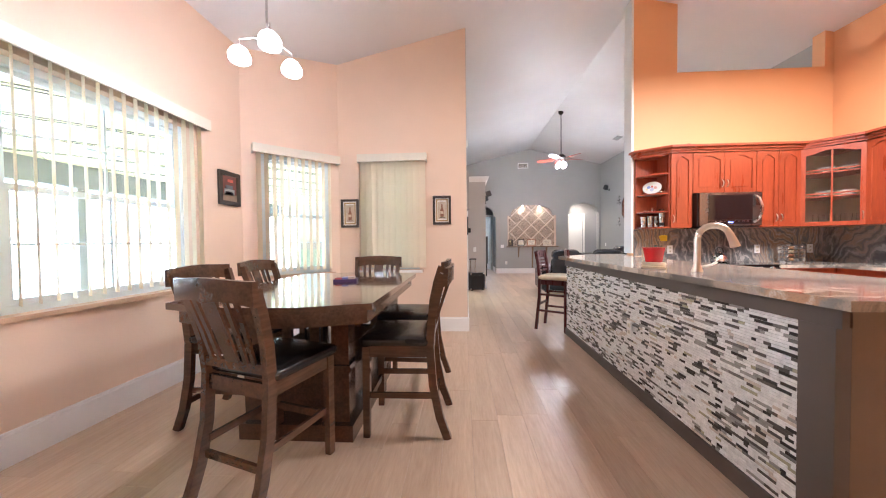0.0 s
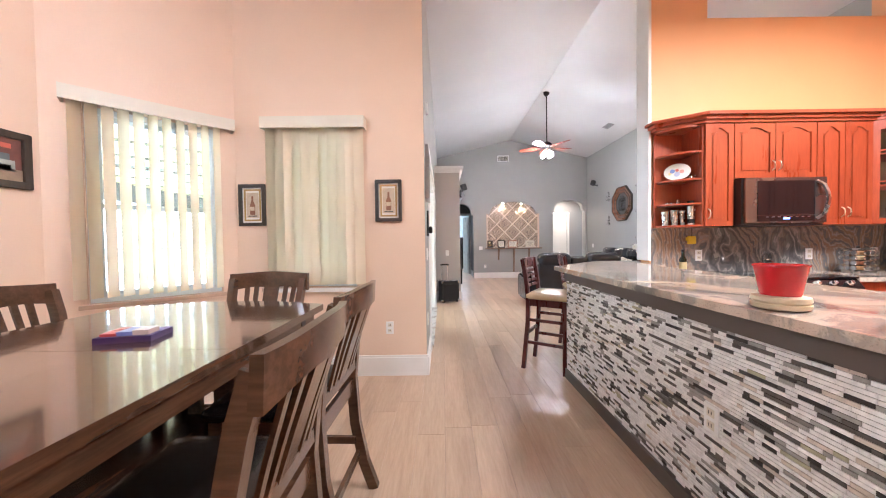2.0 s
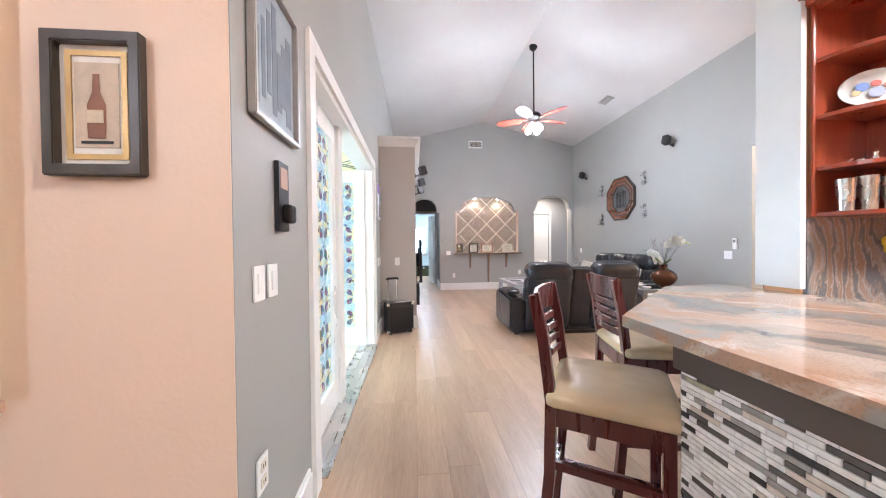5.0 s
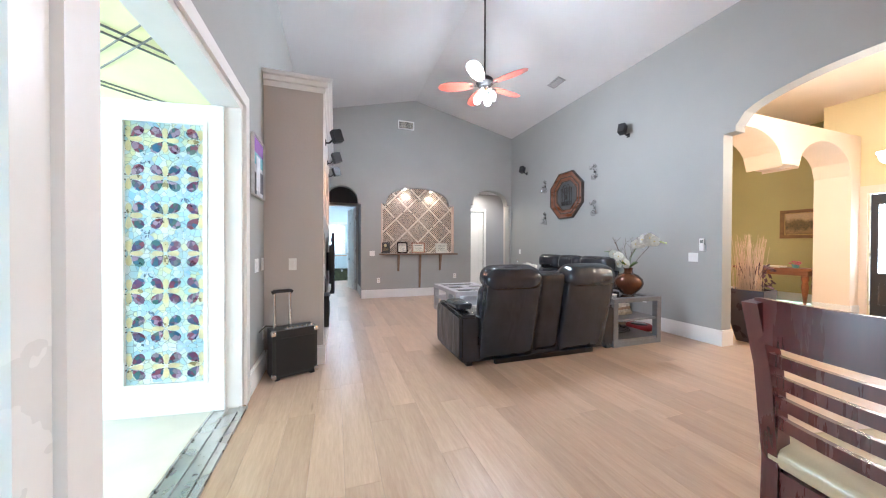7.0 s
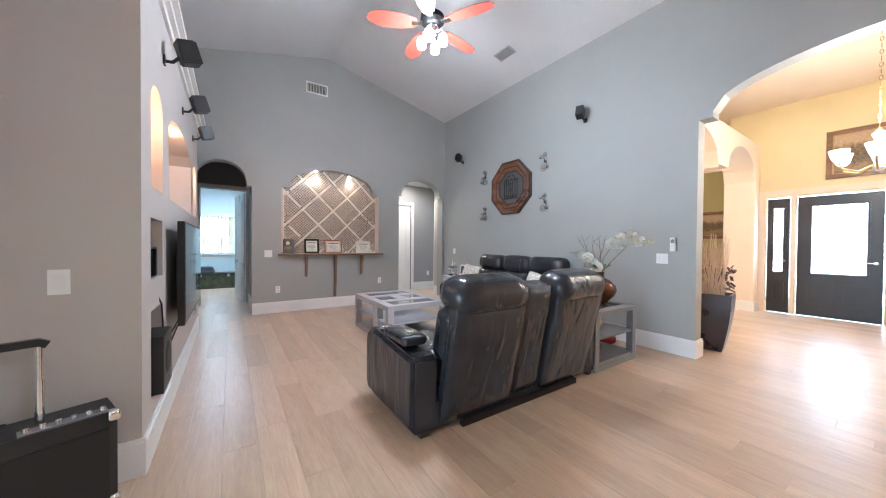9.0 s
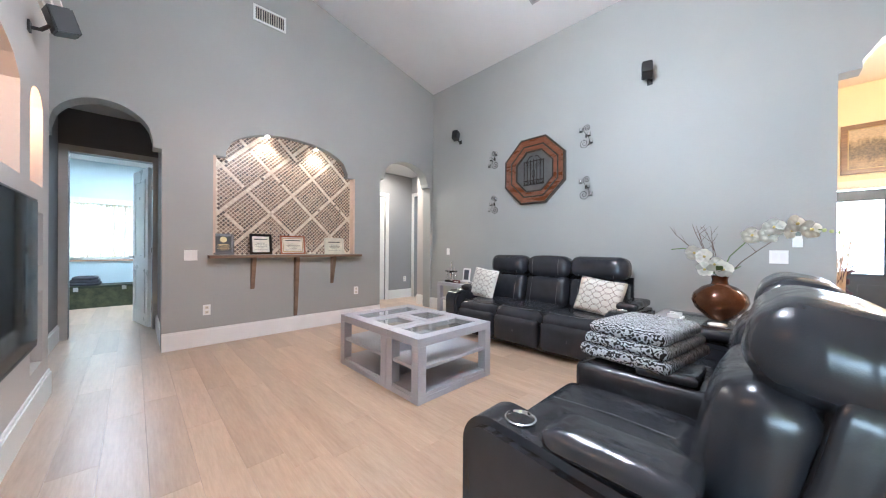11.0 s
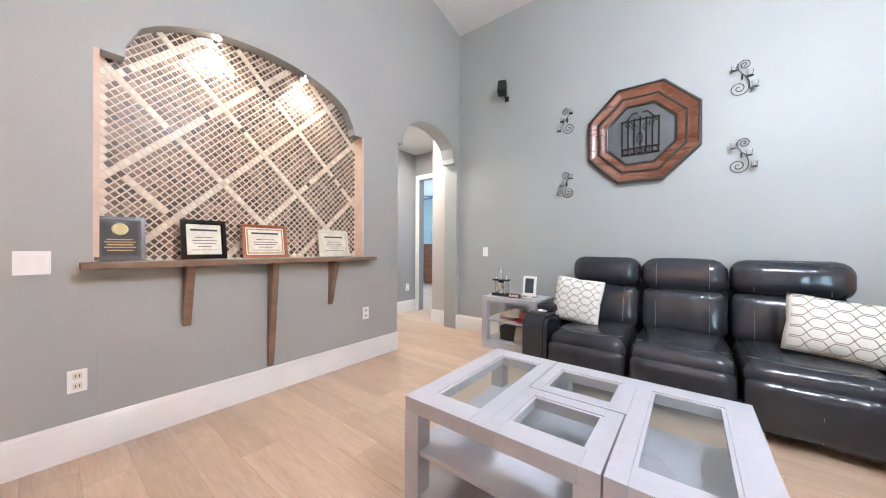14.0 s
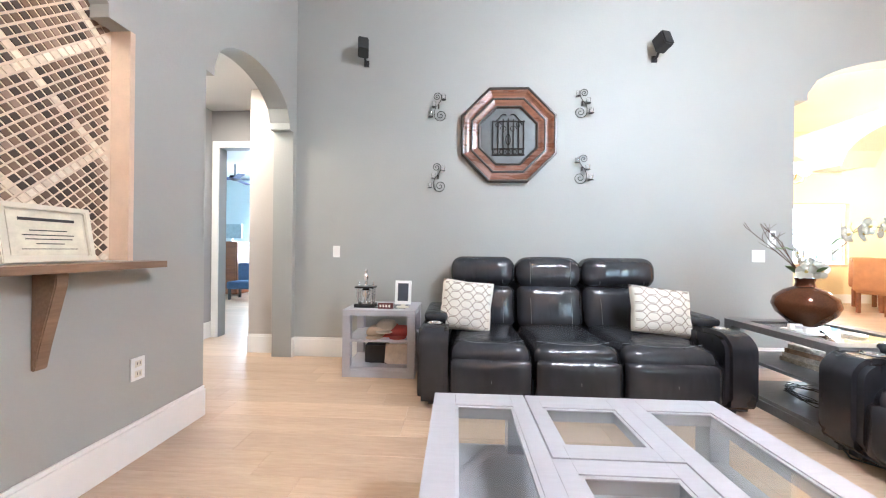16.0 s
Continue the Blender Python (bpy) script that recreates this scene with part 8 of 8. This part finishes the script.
part("apron", boxes((-0.55, -0.21, 0.64, 0.55, 0.21, 0.739)), REDWOOD, cn)
for x in (-0.5, 0.5):
    for y in (-0.17, 0.17):
        part("leg", lathe([(0.02, 0), (0.035, 0.04), (0.022, 0.09), (0.035, 0.25), (0.055, 0.42), (0.04, 0.52), (0.055, 0.56), (0.055, 0.639)], 16, m=pose(x, y, 0)), REDWOOD, cn, smooth=True)
fl = thing("flower_bowl", "small teal pot with pink flowers on the console", "flowers", pose(9.33, 8.42, 0.78))
part("pot", lathe([(0.04, 0), (0.06, 0.07), (0.055, 0.07), (0.035, 0.01)], 18), colour_of((0.15, 0.40, 0.42)), fl, smooth=True)
b = bmesh.new()
for k in range(16):
    x, y, z = random.uniform(-0.06, 0.06), random.uniform(-0.06, 0.06), random.uniform(0.07, 0.13)
    puff(x - 0.02, y - 0.02, z - 0.015, x + 0.02, y + 0.02, z + 0.015, 0.014, 2, 0, b)
part("blooms", b, colour_of((0.50, 0.12, 0.16)), fl, smooth="all", kind="stuff")
tyv = thing("serving_tray", "pale tray with papers on the console", "tray", pose(9.33, 8.80, 0.78))
part("tray", boxes((-0.12, -0.2, 0, 0.12, 0.2, 0.012), (-0.12, -0.2, 0.012, -0.108, 0.2, 0.03), (0.108, -0.2, 0.012, 0.12, 0.2, 0.03)), IVORY, tyv, bevel=0.003)
part("papers", boxes((-0.09, -0.15, 0.013, 0.09, 0.10, 0.03)), PAPER, tyv)


def painted_scene():
    """Oil paint: a hazy ochre sky over dark uneven trees and a lit clearing."""
    m, t, b = nodes_of("oil_landscape")
    c = t.nodes.new("ShaderNodeTexCoord")
    sep = t.nodes.new("ShaderNodeSeparateXYZ")
    t.links.new(c.outputs["Generated"], sep.inputs[0])
    mp = add(t, "ShaderNodeMapping")
    mp.inputs["Scale"].default_value = (7, 1, 2.2)
    t.links.new(c.outputs["Generated"], mp.inputs[0])
    trees, dabs = noise_of(t, mp.outputs[0], 1.0, 5, 0.6), noise_of(t, c.outputs["Generated"], 26, 3)
    lift = t.nodes.new("ShaderNodeMath")
    lift.operation, lift.inputs[1].default_value = "MULTIPLY_ADD", 0.55
    t.links.new(trees, lift.inputs[0])
    t.links.new(sep.outputs[2], lift.inputs[2])
    col = ramp(t, lift.outputs[0], [(0.25, (0.12, 0.07, 0.03)), (0.45, (0.30, 0.19, 0.08)), (0.62, (0.05, 0.045, 0.02)), (0.86, (0.10, 0.07, 0.03)), (0.98, (0.50, 0.36, 0.20)), (1.0, (0.56, 0.42, 0.26))])
    col = mixc(t, 0.35, col, ramp(t, dabs, [(0.35, (0.06, 0.04, 0.02)), (0.65, (0.46, 0.28, 0.13))]))
    t.links.new(col, b.inputs["Base Color"])
    b.inputs["Roughness"].default_value = 0.35
    bump(t, b, dabs, 0.2, 0.002)
    return m


OILS = painted_scene()


def landscape(name, m, w, h, label):
    p = framed(name, m, w, h, 0.07, wood("ornate_dark_gold_wood", (0.10, 0.045, 0.02), (0.30, 0.16, 0.06), 0.35, "x", 0.2, 7), label, [], 0.045)
    a, b = w / 2 - 0.07, h / 2 - 0.07
    part("canvas", boxes((-a, -0.013, -b, a, -0.0085, b)), OILS, p, "oil landscape with dark trees")
    part("slip", ring_prism([(-a, -b), (a, -b), (a, b), (-a, b)], [(-a + 0.014, -b + 0.014), (a - 0.014, -b + 0.014), (a - 0.014, b - 0.014), (-a + 0.014, b - 0.014)], 0.0135, 0.022, m=R90), GOLD, p, "gilt inner slip")
    return p


landscape("landscape_painting", pose(SX - 0.002, 8.62, 1.70, 0, 0, -90), 0.85, 0.62, "gilt framed autumn landscape painting above the console")
landscape("landscape_painting", pose(FX - 0.002, 6.28, 2.75, 0, 0, -90), 1.02, 0.79, "large gilt framed painting above the front door")

ch = thing("chandelier", "brass chandelier with lit white glass cups on a chain", "chandelier", pose(6.35, 6.14, 2.10))
part("canopy", lathe([(0.02, FH - 2.10 - 0.05), (0.06, FH - 2.10 - 0.02), (0.06, FH - 2.10)], 20), GOLD, ch, smooth=True)
chain = bmesh.new()
for k in range(22):
    z = 0.30 + k * (FH - 2.10 - 0.33) / 21
    tube([(0.012 * math.cos(a) * (k % 2), 0.012 * math.cos(a) * (1 - k % 2), z + 0.024 * math.sin(a)) for a in steps(0, 6.28, 8)], 0.003, 4, chain)
part("chain", chain, GOLD, ch)
part("column", lathe([(0.02, -0.12), (0.045, -0.08), (0.03, -0.03), (0.05, 0.03), (0.06, 0.12), (0.03, 0.20), (0.05, 0.26), (0.01, 0.30)], 24), DISH, ch, smooth=True)
CUP = glow("lit_chandelier_glass", (1.0, 0.93, 0.80), 9.0)
for k in range(6):
    a = math.pi / 3 * k
    c, s = math.cos(a), math.sin(a)
    arm = part("arm", tube([(0.03 * c, 0.03 * s, -0.05), (0.14 * c, 0.14 * s, -0.11), (0.26 * c, 0.26 * s, -0.07), (0.28 * c, 0.28 * s, 0.0)], 0.009, 8), GOLD, ch, smooth=True)
    part("glass_cup", lathe([(0.025, 0.0), (0.05, 0.03), (0.065, 0.09), (0.075, 0.12), (0.07, 0.12), (0.045, 0.03)], 18, m=pose(0.28 * c, 0.28 * s, 0)), CUP, arm, smooth=True)

ft = thing("formal_dining_table", "reddish wood formal dining table", "table", pose(7.9, 1.6, 0))
part("tabletop", boxes((-0.5, -0.9, 0.71, 0.5, 0.9, 0.75)), REDWOOD, ft, bevel=0.012)
for x in (-0.38, 0.38):
    for y in (-0.75, 0.75):
        part("leg", lathe([(0.03, 0), (0.04, 0.3), (0.055, 0.5), (0.05, 0.709)], 14, m=pose(x, y, 0)), REDWOOD, ft, smooth=True)
UPH = plain("tan_upholstery", (0.42, 0.20, 0.09), 0.7, var=0.15)


def parsons_chair(m):
    c = thing("upholstered_chair", "tan upholstered high-back chair at the formal table", "chair", m, "chairs at the formal table")
    part("seat", puff(-0.24, -0.24, 0.36, 0.24, 0.24, 0.48, 0.03, 6, 0.01), UPH, c, smooth="all")
    part("backrest", puff(-0.24, -0.30, 0.40, 0.24, -0.20, 1.02, 0.035, 6, 0.01), UPH, c, smooth="all")
    for x in (-0.2, 0.2):
        for y in (-0.22, 0.2):
            part("leg", boxes((x - 0.022, y - 0.022, 0, x + 0.022, y + 0.022, 0.37)), REDWOOD, c)
    return c


pc = parsons_chair(pose(7.9, 2.75, 0, 0, 0, 180))
for x, y, r in ((7.2, 2.0, -90), (7.2, 1.2, -90), (8.6, 2.0, 90), (8.6, 1.2, 90)):
    copy_thing(pc, pose(x, y, 0, 0, 0, r))

# bedroom behind the left arch
tk = thing("storage_trunk", "long camouflage-green storage trunk under the window", "trunk", pose(0.55, 16.3, 0))
part("body", boxes((-0.55, -0.22, 0, 0.55, 0.22, 0.36)), plain("camouflage_green", (0.06, 0.065, 0.03), 0.7, var=0.7, scale=9), tk, bevel=0.01)
part("lid", boxes((-0.56, -0.23, 0.36, 0.56, 0.23, 0.40)), plain("dark_olive", (0.03, 0.035, 0.02), 0.6), tk, bevel=0.008)
for x in (-0.3, 0.3):
    part("latch", boxes((x - 0.03, -0.24, 0.31, 0.03 + x, -0.231, 0.38)), STEEL, tk)
dc = thing("folded_clothes", "pile of dark folded clothes on the trunk", "clothes", pose(0.35, 16.3, 0.40))
for k in range(3):
    part("garment", puff(-0.22 + 0.03 * k, -0.15, 0.05 * k, 0.20 - 0.02 * k, 0.15, 0.05 * k + 0.06, 0.025, 6, 0.012), colour_of((0.05, 0.05, 0.06)), dc, smooth="all")
bk = thing("black_crate", "small black crate beside the trunk", "crate", pose(-0.18, 16.3, 0))
part("crate", boxes((-0.14, -0.16, 0, 0.14, 0.16, 0.26)), BLACK, bk, bevel=0.006)
part("papers", boxes((-0.11, -0.13, 0.26, 0.11, 0.13, 0.285)), PAPER, bk)

# room past the hall
ds = thing("dresser", "reddish wood dresser with drawers", "dresser", pose(8.95, 15.78, 0, 0, 0, -90))
part("body", boxes((-0.5, -0.25, 0.05, 0.5, 0.25, 1.22)), REDWOOD, ds, bevel=0.006)
for k in range(4):
    d = part("drawer", boxes((-0.47, -0.265, 0.09 + 0.28 * k, 0.47, -0.251, 0.345 + 0.28 * k)), REDWOOD, ds, bevel=0.004)
    for x in (-0.22, 0.22):
        part("knob", lathe([(0.012, 0), (0.016, 0.015), (0.008, 0.02)], 12, m=pose(x, -0.265, 0.215 + 0.28 * k, 90)), GOLD, d)
mn = thing("monitor", "pale grey computer monitor on the dresser", "monitor", pose(8.9, 15.56, 1.22, 0, 0, -90))
part("screen", boxes((-0.24, -0.02, 0.08, 0.24, 0.02, 0.40)), colour_of((0.35, 0.45, 0.50)), mn, bevel=0.006)
part("stand", boxes((-0.09, -0.08, 0, 0.09, 0.08, 0.015), (-0.02, 0.0, 0.015, 0.02, 0.02, 0.10)), STEEL, mn)
bn = thing("blue_bench", "low blue upholstered bench", "bench", pose(8.45, 14.85, 0, 0, 0, -90))
part("seat", puff(-0.35, -0.2, 0.22, 0.35, 0.2, 0.38, 0.03, 6, 0.01), colour_of((0.05, 0.10, 0.20)), bn, smooth="all")
part("backrest", puff(-0.35, 0.15, 0.36, 0.35, 0.22, 0.75, 0.03, 6, 0.01), colour_of((0.05, 0.10, 0.20)), bn, smooth="all")
for x in (-0.3, 0.3):
    for y in (-0.16, 0.16):
        part("leg", boxes((x - 0.02, y - 0.02, 0, x + 0.02, y + 0.02, 0.23)), BLACK, bn)
cf = thing("ceiling_fan_blue", "ceiling fan with dark blue blades in the far room", "ceiling fan", pose(8.0, 14.85, 2.45))
part("downrod", tube([(0, 0, 0.05), (0, 0, 0.30)], 0.012), DARKIRON, cf)
part("motor", lathe([(0.05, -0.03), (0.10, 0.0), (0.09, 0.06)], 20), DARKIRON, cf, smooth=True)
for k in range(5):
    part("blade", xform(boxes((0.08, -0.06, 0, 0.6, 0.06, 0.008)), pose(0, 0, 0, 0, 0, 72 * k + 10)), colour_of((0.03, 0.05, 0.14)), cf, bevel=0.002)
# this shade emits its own daylight; no window is cut behind it
wl = thing("window_blind_far", "glowing pleated shade on the far wall", "blind", pose(9.398, 15.0, 0, 0, 0, -90))
part("shade", boxes((-0.45, -0.02, 0.75, 0.45, -0.002, 2.0)), DAYGLOW, wl, "shade glowing in place of daylight")
part("headrail", boxes((-0.47, -0.05, 2.0, 0.47, -0.002, 2.06)), WHITE, wl)
outlet(pose(5.41, HY - 0.001, 0.42))

# ---- pieces: floor planks, bar mosaic, recess mosaic ----
def cuboid_data(x0, y0, z0, x1, y1, z1, c):
    """Corners and faces of a small block whose top edge is eased by c."""
    v = [(x0, y0, z0), (x1, y0, z0), (x1, y1, z0), (x0, y1, z0), (x0, y0, z1 - c), (x1, y0, z1 - c), (x1, y1, z1 - c), (x0, y1, z1 - c), (x0 + c, y0 + c, z1), (x1 - c, y0 + c, z1), (x1 - c, y1 - c, z1), (x0 + c, y1 - c, z1)]
    f = [(0, 1, 5, 4), (1, 2, 6, 5), (2, 3, 7, 6), (3, 0, 4, 7), (4, 5, 9, 8), (5, 6, 10, 9), (6, 7, 11, 10), (7, 4, 8, 11), (8, 9, 10, 11)]
    return v, f


def joined(name, blocks, material, parent, label, m=None):
    vs, fs = [], []
    for b in blocks:
        v, f = cuboid_data(*b)
        n = len(vs)
        vs += v
        fs += [tuple(i + n for i in q) for q in f]
    me = bpy.data.meshes.new(name)
    me.from_pydata(vs, [], fs)
    me.materials.append(material)
    ob = new(name, me)
    ob.parent = parent
    if m is not None:
        ob.matrix_basis = m
    return tagged(ob, label=label, kind="stuff")


def piece_mesh(name, block, material):
    me = bpy.data.meshes.new(name)
    v, f = cuboid_data(*block)
    me.from_pydata(v, [], f)
    me.materials.append(material)
    return me


def inside(x, y):
    return (y < 4.44 and x < 9.4) or (-0.2 < x < 9.4 and 4.3 < y < 13.5) or (-2.0 < x < 9.4 and 13.4 < y < 16.8)


PW, PL = 0.178, 1.22
random.seed(11)
plank_mesh = piece_mesh("plank", (0, 0, -0.012, PW - 0.0007, PL - 0.0007, 0.0, 0.0008), PLANK)
rest, near = [], 0
for i in range(int(12.1 / PW) + 1):
    x = -2.7 + i * PW
    y = -2.7 - random.uniform(0, PL)
    while y < 16.8:
        if inside(x + PW / 2, y + PL / 2) or inside(x + PW / 2, y + 0.05) and y < 4.4:
            y1 = y + PL
            if x + PW < -0.12 and y < 4.44 < y1:
                y1 = 4.40
            if -0.1 < x < 4.3 and 1.2 < y < 11.4 and y1 == y + PL and near < 300:
                o = new("plank", plank_mesh)
                o.parent = floor
                o.location = (x, y, 0)
                near += 1
            elif y1 > y + 0.05:
                rest.append((x, y, -0.012, x + PW - 0.0007, y1 - 0.0007, 0.0, 0.0008))
        y += PL
joined("plank_field", rest, PLANK, floor, "greyish oak planks")


def random_ramp(name, stops, rough, var=0.12):
    """Pieces that each take one of a few colours."""
    m, t, b = nodes_of(name)
    geo, info = t.nodes.new("ShaderNodeNewGeometry"), t.nodes.new("ShaderNodeObjectInfo")
    s, f = t.nodes.new("ShaderNodeMath"), t.nodes.new("ShaderNodeMath")
    s.operation, f.operation = "ADD", "FRACT"
    t.links.new(geo.outputs["Random Per Island"], s.inputs[0])
    t.links.new(info.outputs["Random"], s.inputs[1])
    t.links.new(s.outputs[0], f.inputs[0])
    r = t.nodes.new("ShaderNodeValToRGB")
    r.color_ramp.interpolation = "CONSTANT"
    e = r.color_ramp.elements
    while len(e) < len(stops):
        e.new(0.5)
    for el, (p, c) in zip(e, stops):
        el.position, el.color = p, (*c, 1)
    t.links.new(f.outputs[0], r.inputs[0])
    n = noise_of(t, geo.outputs["Position"], 45, 4)
    c = mixc(t, 1.0, r.outputs[0], ramp(t, n, [(0.3, (1 - var,) * 3), (0.7, (1 + var,) * 3)]), "MULTIPLY")
    t.links.new(c, b.inputs["Base Color"])
    b.inputs["Roughness"].default_value = rough
    return m


BARTILE = random_ramp("linear_mosaic_tile", [(0.0, (0.86, 0.855, 0.84)), (0.36, (0.79, 0.785, 0.77)), (0.60, (0.64, 0.57, 0.50)), (0.66, (0.36, 0.35, 0.33)), (0.75, (0.12, 0.11, 0.10)), (0.86, (0.05, 0.047, 0.045)), (0.95, (0.44, 0.42, 0.30)), (0.975, (0.2, 0.19, 0.18))], 0.14)
GROUT = plain("pale_grout", (0.70, 0.68, 0.65), 0.9, var=0.08)
ROWH = 0.01487
part("grout", boxes((BARX - 0.004, BARY0 + 0.129, 0.0855, BARX - 0.0005, BARY1, 0.8895)), GROUT, bar_unit)
face = Matrix(((0, 0, -1, BARX - 0.004), (1, 0, 0, 0), (0, 1, 0, 0), (0, 0, 0, 1)))
sizes = (0.024, 0.036, 0.050, 0.066, 0.088)
tile_meshes = [piece_mesh("tile", (0, 0, 0, s - 0.0018, ROWH - 0.0018, 0.0055, 0.0008), BARTILE) for s in sizes]
random.seed(21)
field, near = [], 0


def tile_row(u0, u1):
    u = u0 + random.uniform(-0.08, 0)
    while u < u1:
        k = random.choice((0, 1, 1, 2, 3, 3, 4, 4))
        yield u, sizes[k], k
        u += sizes[k]


for r in range(54):
    z = 0.0866 + r * ROWH
    for u, s, k in tile_row(BARY0 + 0.13, BARY1):
        a, b = max(u, BARY0 + 0.13), min(u + s, BARY1)
        if a == u and b == u + s and 2.45 < u < 3.0 and near < 300:
            o = new("tile", tile_meshes[k])
            o.parent = bar_unit
            o.matrix_basis = face @ Matrix.Translation((u, z, 0))
            near += 1
        elif b - a > 0.006:
            field.append((a, z, 0, b - 0.0018, z + ROWH - 0.0018, 0.0055, 0.0008))
joined("tile_field", field, BARTILE, bar_unit, "linear glass and stone mosaic", face)
for (x0, y0), (x1, y1) in (((BARX, BARY1), (1.76, 4.66)), ((1.76, 4.66), (2.34, 4.68))):
    d = Vector((x1 - x0, y1 - y0, 0))
    ln = d.length
    d.normalize()
    mm = Matrix(((d.x, 0, -d.y, x0 - d.y * 0.0015), (d.y, 0, d.x, y0 + d.x * 0.0015), (0, 1, 0, 0), (0, 0, 0, 1)))
    blocks = []
    for r in range(54):
        z = 0.0866 + r * ROWH
        for u, s, k in tile_row(0.004, ln):
            a, b = max(u, 0.004), min(u + s, ln)
            if b - a > 0.006:
                blocks.append((a, z, 0, b - 0.0018, z + ROWH - 0.0018, 0.0055, 0.0008))
    joined("tile_field", blocks, BARTILE, bar_unit, "linear glass and stone mosaic", mm)

# recess: small lozenges with cream diagonal bands
LOZ = random_ramp("brown_lozenge_tile", [(0.0, (0.13, 0.08, 0.05)), (0.35, (0.05, 0.032, 0.024)), (0.62, (0.20, 0.125, 0.085)), (0.86, (0.27, 0.19, 0.14))], 0.34)
BAND = random_ramp("cream_lozenge_tile", [(0.0, (0.66, 0.56, 0.44)), (0.5, (0.74, 0.66, 0.54)), (0.86, (0.56, 0.47, 0.37)), (0.94, (0.06, 0.04, 0.03))], 0.3)
NICHEGROUT = plain("cream_grout", (0.66, 0.55, 0.43), 0.9, var=0.08)
panel = setting(part("wall_recess_panel", boxes((NI[0] - 0.02, BACK + 0.10, 0.9, NI[1] + 0.02, BACK + 0.199, 2.62)), NICHEGROUT), "brown lozenge mosaic with cream diagonal bands in the recess", "mosaic")
part("recess_lining", boxes((NI[0] - 0.012, BACK - 0.003, 1.019, NI[0] + 0.012, BACK + 0.099, NI[3]), (NI[1] - 0.012, BACK - 0.003, 1.019, NI[1] + 0.012, BACK + 0.099, NI[3])), plain("peach_lining_paint", (0.62, 0.47, 0.36), 0.6), panel)
lm = Matrix(((1, 0, 0, 0), (0, 0, -1, BACK + 0.0995), (0, 1, 0, 0), (0, 0, 0, 1)))
h = 0.0245
loz_v = [(-h, 0, 0), (0, -h, 0), (h, 0, 0), (0, h, 0)]


def lozenge(cx, cz, k):
    top = [(cx + x * k, cz + y * k, 0.0) for x, y, _ in loz_v] + [(cx + x * k * 0.9, cz + y * k * 0.9, 0.005) for x, y, _ in loz_v]
    return top, [(0, 1, 5, 4), (1, 2, 6, 5), (2, 3, 7, 6), (3, 0, 4, 7), (4, 5, 6, 7)]


def loz_mesh(name, mat):
    me = bpy.data.meshes.new(name)
    v, f = lozenge(0, 0, 0.76)
    me.from_pydata(v, [], f)
    me.materials.append(mat)
    return me


singles = {False: loz_mesh("tile", LOZ), True: loz_mesh("tile", BAND)}
bulk = {False: ([], []), True: ([], [])}
near = 0
cx0, cz0 = 2.26, 2.09
for i in range(-70, 71):
    for j in range(-70, 71):
        x, z = cx0 + (i + j) * h, cz0 + (i - j) * h
        if not (NI[0] + 0.03 < x < NI[1] - 0.03 and 1.03 < z < shoulder_arch(x, NI[0], NI[1], NI[3], 0.40, 0.11) + 0.02):
            continue
        edge = x < NI[0] + 0.06 or x > NI[1] - 0.06
        band = (i % 11 == 0 or j % 11 == 0) or (edge and (i + j) % 2 == 0)
        if x > 2.95 and 1.3 < z < 1.85 and near < 300:
            o = new("tile", singles[band])
            o.parent = panel
            o.matrix_basis = lm @ Matrix.Translation((x, z, 0))
            near += 1
        else:
            vs_, fs_ = bulk[band]
            n = len(vs_)
            v, f = lozenge(x, z, 0.88 if band else 0.76)
            vs_ += v
            fs_ += [tuple(q + n for q in w) for w in f]
for band, mat in ((False, LOZ), (True, BAND)):
    me = bpy.data.meshes.new("tile_field")
    me.from_pydata(bulk[band][0], [], bulk[band][1])
    me.materials.append(mat)
    o = new("tile_field", me)
    o.parent = panel
    o.matrix_basis = lm
    tagged(o, "cream band lozenges" if band else "brown lozenges", kind="stuff")
